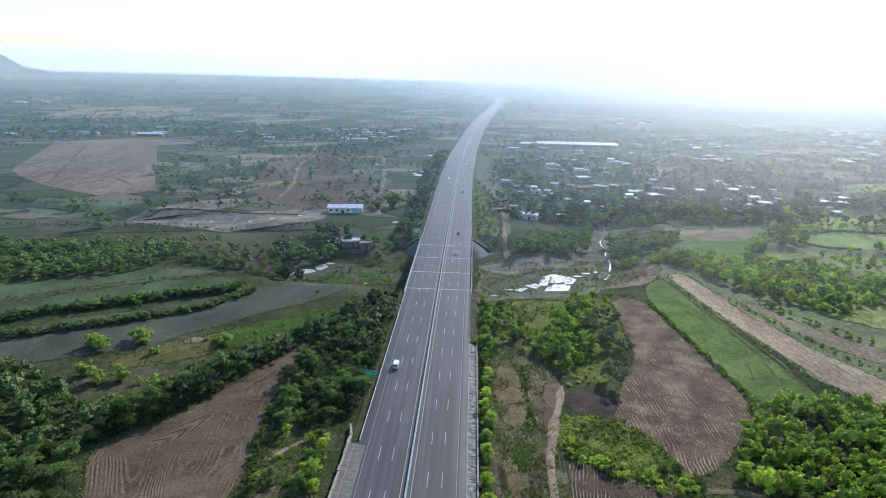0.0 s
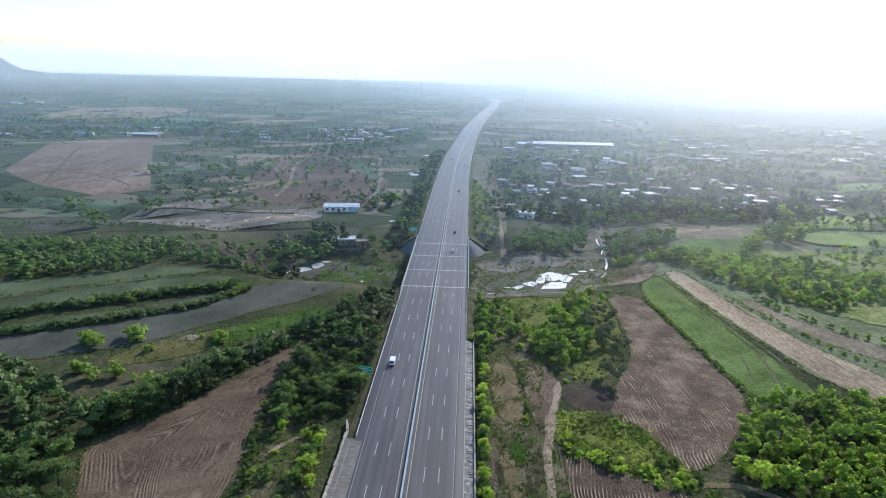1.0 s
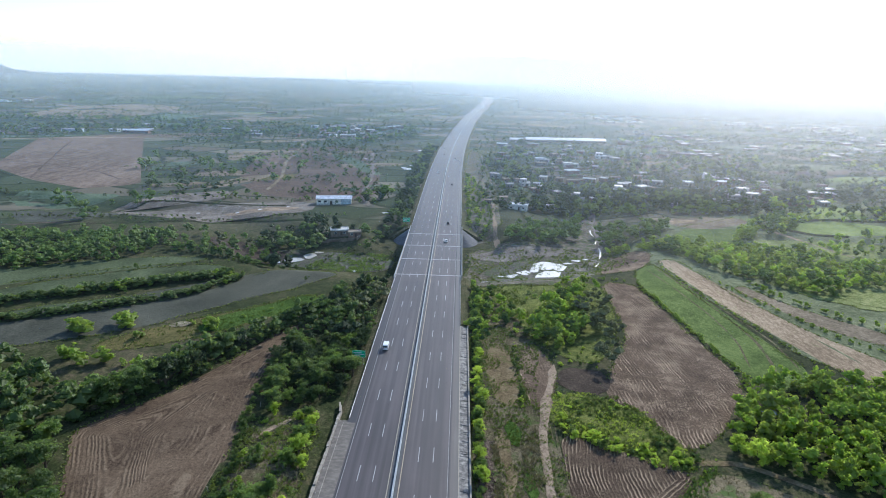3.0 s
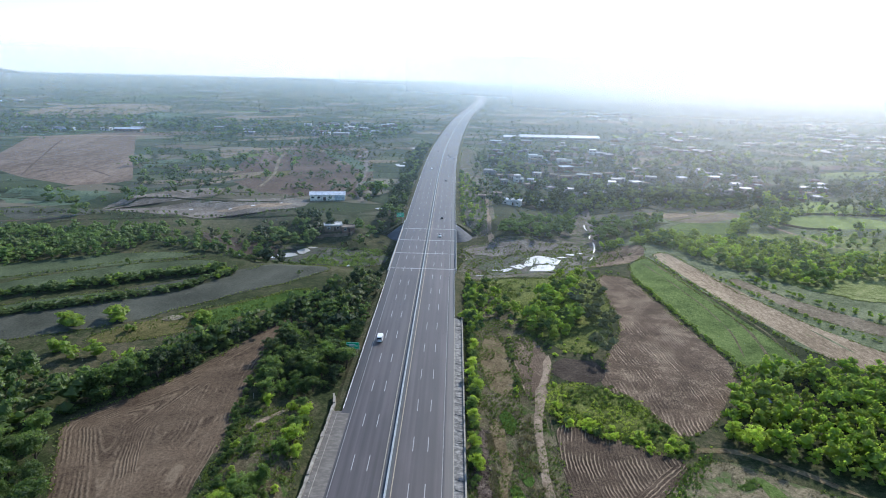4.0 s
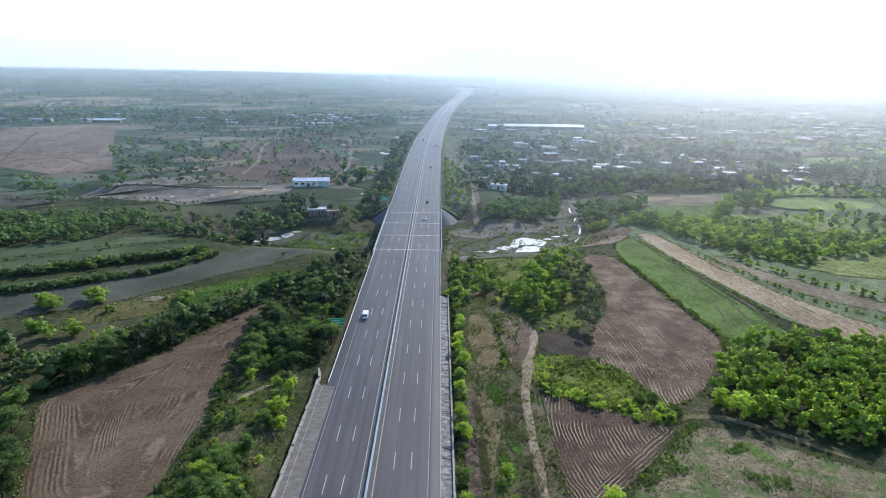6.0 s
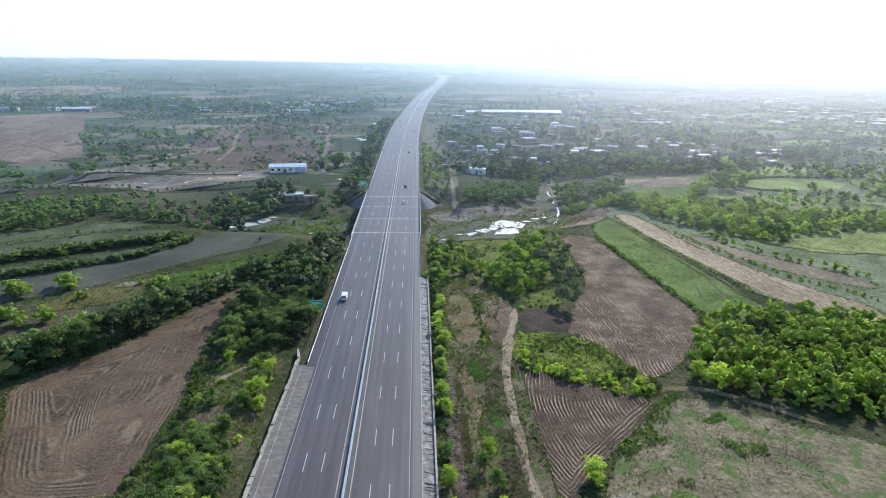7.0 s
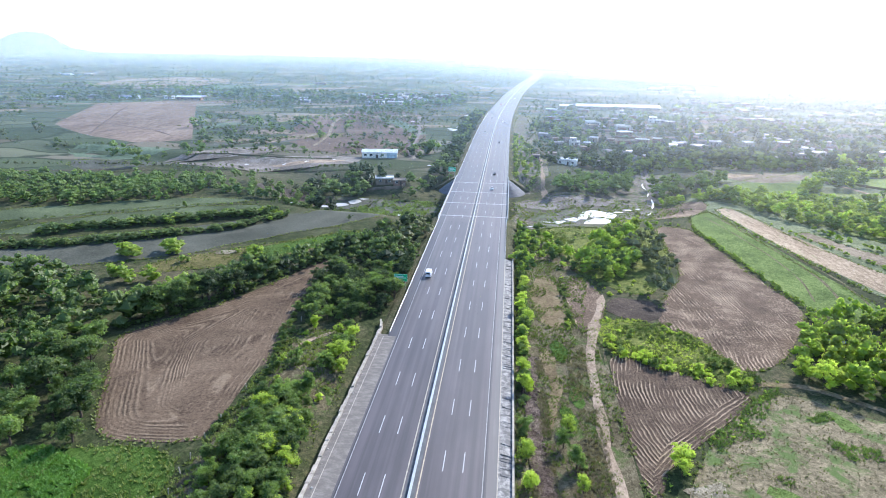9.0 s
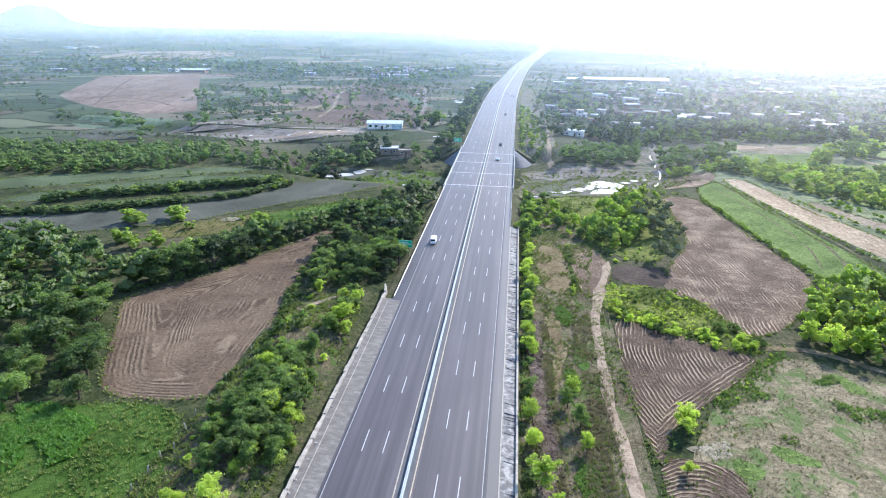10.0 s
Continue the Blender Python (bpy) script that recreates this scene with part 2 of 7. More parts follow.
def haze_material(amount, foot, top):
    """Stand-in for hazy air: lets most light past and scatters the rest; thicker low down and, to imitate glare,
    towards the sun.
    """
    m = bpy.data.materials.new("haze_and_glare_sheet")
    m.use_nodes = True
    nt = m.node_tree
    nt.nodes.remove(nt.nodes["Principled BSDF"])
    d, t, p = (nt.nodes.new(k) for k in ("ShaderNodeBsdfDiffuse", "ShaderNodeBsdfTranslucent", "ShaderNodeBsdfTransparent"))
    a, c = nt.nodes.new("ShaderNodeMixShader"), nt.nodes.new("ShaderNodeMixShader")
    a.inputs[0].default_value = 0.6
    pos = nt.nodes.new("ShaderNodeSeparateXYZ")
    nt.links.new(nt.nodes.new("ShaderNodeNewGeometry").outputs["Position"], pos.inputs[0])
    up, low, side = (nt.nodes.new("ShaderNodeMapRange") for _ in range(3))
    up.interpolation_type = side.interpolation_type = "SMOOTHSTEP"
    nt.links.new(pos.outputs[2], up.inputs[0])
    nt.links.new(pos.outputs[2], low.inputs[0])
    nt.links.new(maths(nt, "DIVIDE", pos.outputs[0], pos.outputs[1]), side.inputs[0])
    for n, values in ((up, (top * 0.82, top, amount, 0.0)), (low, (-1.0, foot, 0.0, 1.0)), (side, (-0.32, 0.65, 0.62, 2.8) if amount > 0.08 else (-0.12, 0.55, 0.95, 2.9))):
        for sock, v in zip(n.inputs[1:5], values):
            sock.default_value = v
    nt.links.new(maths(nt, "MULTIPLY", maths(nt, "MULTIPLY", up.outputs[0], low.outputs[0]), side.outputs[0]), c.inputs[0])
    # whiter on the sun's side: glare put into the sheet colour
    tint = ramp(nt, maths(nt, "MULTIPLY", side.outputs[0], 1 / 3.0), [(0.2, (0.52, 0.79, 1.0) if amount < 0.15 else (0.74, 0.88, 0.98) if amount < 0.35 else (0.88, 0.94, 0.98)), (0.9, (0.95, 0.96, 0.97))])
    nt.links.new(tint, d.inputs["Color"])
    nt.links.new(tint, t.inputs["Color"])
    nt.links.new(d.outputs[0], a.inputs[1])
    nt.links.new(t.outputs[0], a.inputs[2])
    nt.links.new(p.outputs[0], c.inputs[1])
    nt.links.new(a.outputs[0], c.inputs[2])
    nt.links.new(c.outputs[0], nt.nodes["Material Output"].inputs[0])
    return m


GROUND = ground_material()
ASPHALT = asphalt_material("worn_asphalt", (0.0508, 0.0431, 0.0437))
SHOULDER = asphalt_material("shoulder_asphalt", (0.0424, 0.0410, 0.0446), 0.5)
PALE_SHOULDER = asphalt_material("dusty_shoulder", (0.1325, 0.1180, 0.1048), 0.5)
CONCRETE = concrete_material("stained_concrete", (0.22, 0.198, 0.17), (0.1, 0.088, 0.074), 0.8)
DRAIN = concrete_material("drain_concrete", (0.34, 0.33, 0.305), (0.065, 0.064, 0.064), 1.0, 0.9)
PALE_CONCRETE = concrete_material("pale_concrete", (0.45, 0.41, 0.34), (0.2, 0.175, 0.135), 0.7)
WHITE_LINE = plain("white_road_paint", (0.4, 0.4, 0.39), 0.6, 0.4, 0, 0.2, 1.5)
OLD_LINE = plain("old_white_paint", (0.3, 0.295, 0.29), 0.65, 0.4, 0, 0.3, 0.8)
SEAM = plain("tar_seam", (0.03, 0.03, 0.032), 0.6, 0.4, 0, 0.2)
OLD_YELLOW = plain("old_yellow_paint", (0.33, 0.3, 0.23), 0.65, 0.4, 0, 0.25, 0.8)
YELLOW_LINE = plain("yellow_road_paint", (0.36, 0.305, 0.21), 0.6, 0.4, 0, 0.25, 1.0)
BARRIER = plain("painted_barrier", (0.31, 0.345, 0.365), 0.6, 0.4, 0, 0.12, 0.6)
STEEL = plain("galvanised_steel", (0.44, 0.45, 0.46), 0.42, 0.5, 0.55, 0.1, 2)
STONE = concrete_material("stone_pitching", (0.15, 0.155, 0.17), (0.07, 0.073, 0.085), 0.7)
SIGN_GREEN = plain("sign_green", (0.01, 0.4, 0.18), 0.45, 0.5, 0, 0.05)
SIGN_WHITE = plain("sign_white", (0.75, 0.78, 0.76), 0.5, 0.5, 0, 0.03)
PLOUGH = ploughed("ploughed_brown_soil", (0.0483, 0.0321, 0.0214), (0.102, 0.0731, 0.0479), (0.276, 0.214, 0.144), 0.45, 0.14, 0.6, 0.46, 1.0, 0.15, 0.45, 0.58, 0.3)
BARE_PINK = earth("dry_pinkish_soil", (0.118, 0.0853, 0.064), (0.158, 0.117, 0.0896), (0.206, 0.157, 0.122), 0.02, 0.4, 0.95, 0.06, 0.1, stretch=(0.736, 0.209, 0.64))
DULL_GREEN = earth("dull_green_plot", (0.0575, 0.09, 0.0528), (0.0885, 0.126, 0.0768), (0.135, 0.168, 0.113), 0.05, 0.6, 0.95, 0.06, 0.2)
DULL_TAN = earth("dull_tan_plot", (0.128, 0.103, 0.068), (0.18, 0.147, 0.1), (0.262, 0.215, 0.15), 0.05, 0.6, 0.95, 0.06, 0.15)
PLOUGH_PALE = earth("bare_reddish_soil", (0.075, 0.054, 0.042), (0.105, 0.077, 0.06), (0.14, 0.105, 0.082), 0.02, 0.5, 0.95, 0.06, 0.1)
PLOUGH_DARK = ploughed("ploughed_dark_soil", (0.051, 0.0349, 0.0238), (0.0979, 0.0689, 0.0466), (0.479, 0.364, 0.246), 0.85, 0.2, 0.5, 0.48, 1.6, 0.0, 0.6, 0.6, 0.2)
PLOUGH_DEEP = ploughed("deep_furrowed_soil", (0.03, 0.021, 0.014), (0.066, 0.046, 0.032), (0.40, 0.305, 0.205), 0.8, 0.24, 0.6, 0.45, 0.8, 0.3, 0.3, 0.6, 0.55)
SMOOTH_SOIL = earth("smooth_dark_soil", (0.0347, 0.0255, 0.0185), (0.0535, 0.0399, 0.0291), (0.0882, 0.0666, 0.0493), 0.08, 1.3, 0.9, 0.1, 0.2)
FLATS = earth("stream_flats", (0.06, 0.052, 0.038), (0.112, 0.098, 0.073), (0.21, 0.188, 0.148), 0.09, 0.5, 0.9, 0.12, 0.4, green=(0.042, 0.058, 0.02), green_at=0.49)
VERGE = earth("scruffy_verge", (0.0645, 0.0528, 0.0297), (0.116, 0.0986, 0.0558), (0.189, 0.16, 0.101), 0.09, 1.1, 0.95, 0.06, 0.35, green=(0.0473, 0.0722, 0.018), green_at=0.52)
CLODS = earth("heaped_brown_clods", (0.056, 0.040, 0.030), (0.119, 0.088, 0.069), (0.225, 0.175, 0.138), 0.2, 0.9, 0.95, 0.06, 0.8)
SPRING = earth("yellow_green_crop", (0.115, 0.155, 0.043), (0.189, 0.243, 0.070), (0.257, 0.311, 0.108), 0.05, 0.6, 0.95, 0.06, 0.2)
BARE_BROWN = earth("bare_olive_brown_earth", (0.11, 0.082, 0.043), (0.165, 0.125, 0.068), (0.235, 0.185, 0.11), 0.1, 1.2, 0.95, 0.06, 0.2, green=(0.075, 0.085, 0.026), green_at=0.55)
BANK_EARTH = earth("overgrown_bank_earth", (0.028, 0.034, 0.018), (0.05, 0.052, 0.03), (0.09, 0.082, 0.05), 0.1, 1.0, 0.95, 0.06, 0.4, green=(0.04, 0.06, 0.022), green_at=0.5)
ROUGH_BANK = earth("rough_grassy_bank", (0.0585, 0.078, 0.0178), (0.111, 0.137, 0.0314), (0.195, 0.202, 0.059), 0.12, 1.1, 0.95, 0.06, 0.4)
ROUGH_PASTURE = earth("rough_light_pasture", (0.11, 0.14, 0.04), (0.18, 0.215, 0.07), (0.27, 0.28, 0.12), 0.04, 0.5, 0.95, 0.06, 0.4)
GREY_SOIL = earth("harrowed_grey_soil", (0.0546, 0.0593, 0.0439), (0.0745, 0.0787, 0.0606), (0.104, 0.106, 0.0826), 0.04, 1.5, 0.95, 0.06, 0.12)
TAN_SOIL = earth("stubble_tan_soil", (0.213, 0.157, 0.0986), (0.286, 0.217, 0.141), (0.403, 0.321, 0.22), 0.06, 0.7, 0.95, 0.06, 0.2, green=(0.123, 0.131, 0.056), green_at=0.6, stretch=(1.03, 0.378, 1.14))
PASTURE = earth("pale_grey_green_pasture", (0.085, 0.105, 0.05), (0.14, 0.165, 0.085), (0.21, 0.225, 0.13), 0.05, 0.6, 0.95, 0.06, 0.3)
DIRT = earth("bare_dirt_track", (0.2, 0.148, 0.101), (0.283, 0.216, 0.151), (0.351, 0.275, 0.196), 0.15, 1.4, 0.95, 0.06, 0.15)
SAND = earth("river_sand", (0.108, 0.094, 0.076), (0.166, 0.144, 0.119), (0.245, 0.223, 0.194), 0.07, 0.8, 0.95, 0.06, 0.2, green=(0.040, 0.050, 0.022), green_at=0.6)
SILT = earth("dark_stream_silt", (0.035, 0.034, 0.027), (0.062, 0.06, 0.048), (0.13, 0.122, 0.1), 0.09, 0.8, 0.8, 0.2, 0.3, green=(0.03, 0.048, 0.014), green_at=0.47)
MEADOW = earth("green_meadow", (0.0588, 0.0968, 0.0211), (0.102, 0.151, 0.0374), (0.156, 0.201, 0.0623), 0.06, 0.9, 0.95, 0.06, 0.3)
LUSH = earth("lush_green_grass", (0.03, 0.067, 0.00984), (0.053, 0.1, 0.0164), (0.082, 0.133, 0.0303), 0.07, 1.2, 0.95, 0.06, 0.4)
OLIVE = earth("dry_olive_grass", (0.066, 0.0675, 0.0216), (0.108, 0.1, 0.0363), (0.158, 0.131, 0.0569), 0.08, 1.2, 0.95, 0.06, 0.2)
FALLOW = earth("pale_fallow_grass", (0.0978, 0.0827, 0.0475), (0.161, 0.136, 0.0817), (0.259, 0.212, 0.133), 0.08, 1.0, 0.95, 0.06, 0.12, green=(0.0633, 0.0901, 0.0285), green_at=0.51)
TERRACE = earth("grey_green_terrace", (0.0458, 0.061, 0.0301), (0.0698, 0.0895, 0.0461), (0.108, 0.131, 0.07), 0.04, 1.2, 0.95, 0.06, 0.12)
STRAW = earth("bleached_straw", (0.158, 0.133, 0.0875), (0.238, 0.205, 0.14), (0.331, 0.295, 0.217), 0.2, 1.6, 0.95, 0.06, 0.3, green=(0.072, 0.0792, 0.035), green_at=0.54)
WATER = water_material()
BARK = plain("rough_bark", (0.09, 0.07, 0.05), 0.9, 0.2, 0, 0.3, 3)
LEAF_BRIGHT = leaf("sunlit_green_leaves", (0.306, 0.398, 0.0872), (0.573, 0.656, 0.158), 0.78)
LEAF_DARK = leaf("dark_green_leaves", (0.0623, 0.103, 0.0405), (0.225, 0.294, 0.104), 0.62)
LEAF_MID = leaf("mid_green_leaves", (0.0872, 0.141, 0.0463), (0.25, 0.344, 0.106), 0.66)
# deep green taken darker still, shade put into the leaf colour
LEAF_SHADE = leaf("shade_darkened_green_leaves", (0.0312, 0.0516, 0.0283), (0.104, 0.14, 0.0661), 0.5)
LEAF_YELLOW = leaf("yellowish_green_leaves", (0.274, 0.332, 0.075), (0.504, 0.56, 0.151), 0.72)
LEAF_DUSTY = leaf("dusty_olive_leaves", (0.0998, 0.113, 0.0595), (0.21, 0.225, 0.115), 0.45)
WEEDS = leaf("mixed_weeds", (0.095, 0.135, 0.034), (0.22, 0.26, 0.075), 0.5)
CROP_LEAF = leaf("bright_crop_blades", (0.1, 0.21, 0.04), (0.2, 0.36, 0.07), 0.5)
LEAF_THORN = leaf("olive_brown_thorn_leaves", (0.09, 0.098, 0.052), (0.2, 0.2, 0.105), 0.5)
# leaves made paler and greyer, with distance haze put into their colour
LEAF_PLAIN = leaf("haze_greyed_leaves", (0.112, 0.149, 0.112), (0.205, 0.254, 0.186), 0.55)
DRY_WEEDS = leaf("dry_stalks", (0.146, 0.119, 0.0765), (0.31, 0.26, 0.171), 0.4)

# ---- building helpers ----


class Geo:
    """Collects vertices and faces of one mesh."""

    def __init__(self):
        self.v, self.f = [], []

    def add(self, verts, faces):
        k = len(self.v)
        self.v += [tuple(p) for p in verts]
        self.f += [tuple(i + k for i in f) for f in faces]
        return self

    def box(self, c, s, turn=0.0, taper=1.0):
        cs, sn = math.cos(turn), math.sin(turn)
        pts = []
        for z in (-0.5, 0.5):
            k = taper if z > 0 else 1.0
            for x, y in ((-0.5, -0.5), (0.5, -0.5), (0.5, 0.5), (-0.5, 0.5)):
                px, py = x * s[0] * k, y * s[1] * k
                pts.append((c[0] + px * cs - py * sn, c[1] + px * sn + py * cs, c[2] + z * s[2]))
        return self.add(pts, [(3, 2, 1, 0), (4, 5, 6, 7), (0, 1, 5, 4), (1, 2, 6, 5), (2, 3, 7, 6), (3, 0, 4, 7)])

    def tube(self, path, radii, n=7):
        rings = []
        for (p, r) in zip(path, radii):
            rings.append([(p[0] + r * math.cos(2 * math.pi * i / n), p[1] + r * math.sin(2 * math.pi * i / n), p[2]) for i in range(n)])
        verts = [q for ring in rings for q in ring]
        faces = [(k * n + i, k * n + (i + 1) % n, (k + 1) * n + (i + 1) % n, (k + 1) * n + i) for k in range(len(path) - 1) for i in range(n)]
        faces += [tuple(range(n))[::-1], tuple((len(path) - 1) * n + i for i in range(n))]
        return self.add(verts, faces)

    def wheel(self, c, r, w, n=14):
        """A disc on an axle along x, with a rounded tread."""
        prof = [(-w / 2, r * 0.55), (-w / 2, r * 0.92), (-w * 0.3, r), (w * 0.3, r), (w / 2, r * 0.92), (w / 2, r * 0.55)]
        verts = [(c[0] + x, c[1] + q * math.cos(2 * math.pi * i / n), c[2] + q * math.sin(2 * math.pi * i / n)) for i in range(n) for x, q in prof]
        k = len(prof)
        faces = [(i * k + j, i * k + (j + 1) % k, ((i + 1) % n) * k + (j + 1) % k, ((i + 1) % n) * k + j) for i in range(n) for j in range(k)]
        return self.add(verts, faces)

    def mesh(self, name, material, smooth=False):
        me = bpy.data.meshes.new(name)
        me.from_pydata(self.v, [], self.f)
        me.materials.append(material)
        if smooth:
            me.shade_smooth()
        return me


def part(name, geo, material, parent=None, label="", smooth=False):
    me = geo if isinstance(geo, bpy.types.Mesh) else geo.mesh(name, material, smooth)
    ob = new(name, me)
    ob.parent = parent
    if label:
        tagged(ob, label)
    return ob


def thing(name, at, label, category, group="", turn=0.0, kind=""):
    ob = new(name)
    ob.matrix_basis = Matrix.Translation(at) @ Matrix.Rotation(turn, 4, "Z")
    return tagged(ob, label, category, group, kind)


# ---- the lie of the land ----
STREAM = np.array([(-330, 420), (-240, 400), (-150, 395), (-115, 350), (-72, 314), (-25, 309), (20, 305), (58, 311), (86, 330), (100, 365), (105, 410), (113, 470), (120, 560)], float)
BED = -8.0


def stream_distance(x, y):
    best = 1e9
    for (ax, ay), (bx, by) in zip(STREAM[:-1], STREAM[1:]):
        dx, dy = bx - ax, by - ay
        k = min(1.0, max(0.0, ((x - ax) * dx + (y - ay) * dy) / (dx * dx + dy * dy)))
        best = min(best, math.hypot(x - ax - k * dx, y - ay - k * dy))
    return best


def terrain(x, y):
    z = -1.5 + 0.35 * math.sin(x * 0.021 + 1.3) * math.sin(y * 0.017) + 0.25 * math.sin(x * 0.05 - y * 0.033)
    near_road = min(1.0, max(0.0, (abs(x - road_x(y)) - 16) / 12)) if y < 700 else 1.0
    z = -1.5 + (z + 1.5) * near_road
    if -42 < x < -20 and 60 < y < 158:
        # mound between the wall and the ploughed field
        edge = -40.5 if y < 128 else -40.5 + (y - 128) * 0.5
        side = min(1.0, max(0.0, (x - edge) / 3.0), max(0.0, (-20.5 - x) / 5.0))
        ends = min(1.0, max(0.0, (y - 62) / 14), max(0.0, (158 - y) / 14))
        z += 1.9 * max(0.0, side) * max(0.0, ends) * (0.8 + 0.2 * math.sin(y * 0.21))
    if -340 < x < 150 and 240 < y < 620:
        d = stream_distance(x, y)
        ease = min(1.0, max(0.0, (-88 - x) / 55, (x - 86) / 42))
        ease = ease * ease * (3 - 2 * ease)
        narrow = 1.0 - 0.45 * ease
        wide = max(0.0, 1 - max(0.0, abs(x) - 18) / 26) * 20
        reach = 22.0 if y > 306 and x > 0 else 0.0
        k = min(1.0, max(0.0, (40 * narrow + wide + reach - d) / (28 * narrow + wide * 0.8 + reach)))
        k = k * k * (3 - 2 * k)
        k *= 1.0 - 0.55 * ease
        if y > 306:
            # the bed reaches to the foot of the far abutment's cones
            b = min(1.0, max(0.0, (378 - y) / 18)) * min(1.0, max(0.0, (46 - abs(x)) / 15))
            k = max(k, b * b * (3 - 2 * b))
        z = z * (1 - k) + BED * k
    return z


_cy = np.array([-1200, 0, 300, 577, 708, 871, 1065, 1278, 1545, 1805, 2030, 2200, 2500, 3000], float)
_cx = np.array([0, 0, 0, 0, 2.5, 9, 19, 34, 59, 82, 98, 96, 60, -40], float)
_ty = np.arange(-1200, 3001, 10.0)
_tx = np.interp(_ty, _cy, _cx)
_kernel = np.exp(-np.linspace(-2, 2, 25) ** 2)
_tx = np.convolve(np.pad(_tx, 12, mode="edge"), _kernel / _kernel.sum(), mode="valid")


def road_x(y):
    return float(np.interp(y, _ty, _tx))


def along(y0, y1, step=0.0):
    """Stations along the road, closer together where it bends."""
    ys, y = [], y0
    while y < y1 - 1e-6:
        ys.append(y)
        y += step or (40.0 if y < 560 else 12.0)
    return ys + [y1]


def sweep(profile, y0, y1, step=0.0, closed=True, geo=None):
    """A cross-section (x, z) carried along the road."""
    geo = geo or Geo()
    ys, n = along(y0, y1, step), len(profile)
    verts = [(road_x(y) + x, y, z) for y in ys for x, z in profile]
    m = n if closed else n - 1
    faces = [(k * n + i, k * n + (i + 1) % n, (k + 1) * n + (i + 1) % n, (k + 1) * n + i) for k in range(len(ys) - 1) for i in range(m)]
    if closed:
        faces += [tuple(range(n)), tuple((len(ys) - 1) * n + i for i in range(n))[::-1]]
    return geo.add(verts, faces)


def strip(x0, x1, z0, z1, y0, y1, step=0.0):
    return sweep([(x0, z0), (x1, z0), (x1, z1), (x0, z1)][::-1], y0, y1, step)


def build_ground():
    xs = np.unique(np.concatenate([np.arange(-264, 265, 4.0), np.linspace(-900, -264, 26), np.linspace(264, 900, 26), np.linspace(-4500, -900, 22), np.linspace(900, 4500, 22)]))
    ys = np.unique(np.concatenate([np.arange(40, 521, 4.0), np.linspace(-1000, 40, 14), np.linspace(520, 1200, 30), np.linspace(1200, 4950, 40)]))
    verts = [(x, y, terrain(x, y)) for y in ys for x in xs]
    n = len(xs)
    faces = [(j * n + i, j * n + i + 1, (j + 1) * n + i + 1, (j + 1) * n + i) for j in range(len(ys) - 1) for i in range(n - 1)]
    g = Geo()
    g.v, g.f = verts, faces
    tagged(part("ground", g, GROUND, smooth=True), "flat farmland of turf, scrub and bare soil", "ground", kind="structure")


build_ground()


def smooth_outline(pts, times=2):
    for _ in range(times):
        out = []
        for (ax, ay), (bx, by) in zip(pts, pts[1:] + pts[:1]):
            out += [(ax * 0.75 + bx * 0.25, ay * 0.75 + by * 0.25), (ax * 0.25 + bx * 0.75, ay * 0.25 + by * 0.75)]
        pts = out
    return pts


MARGINS = []


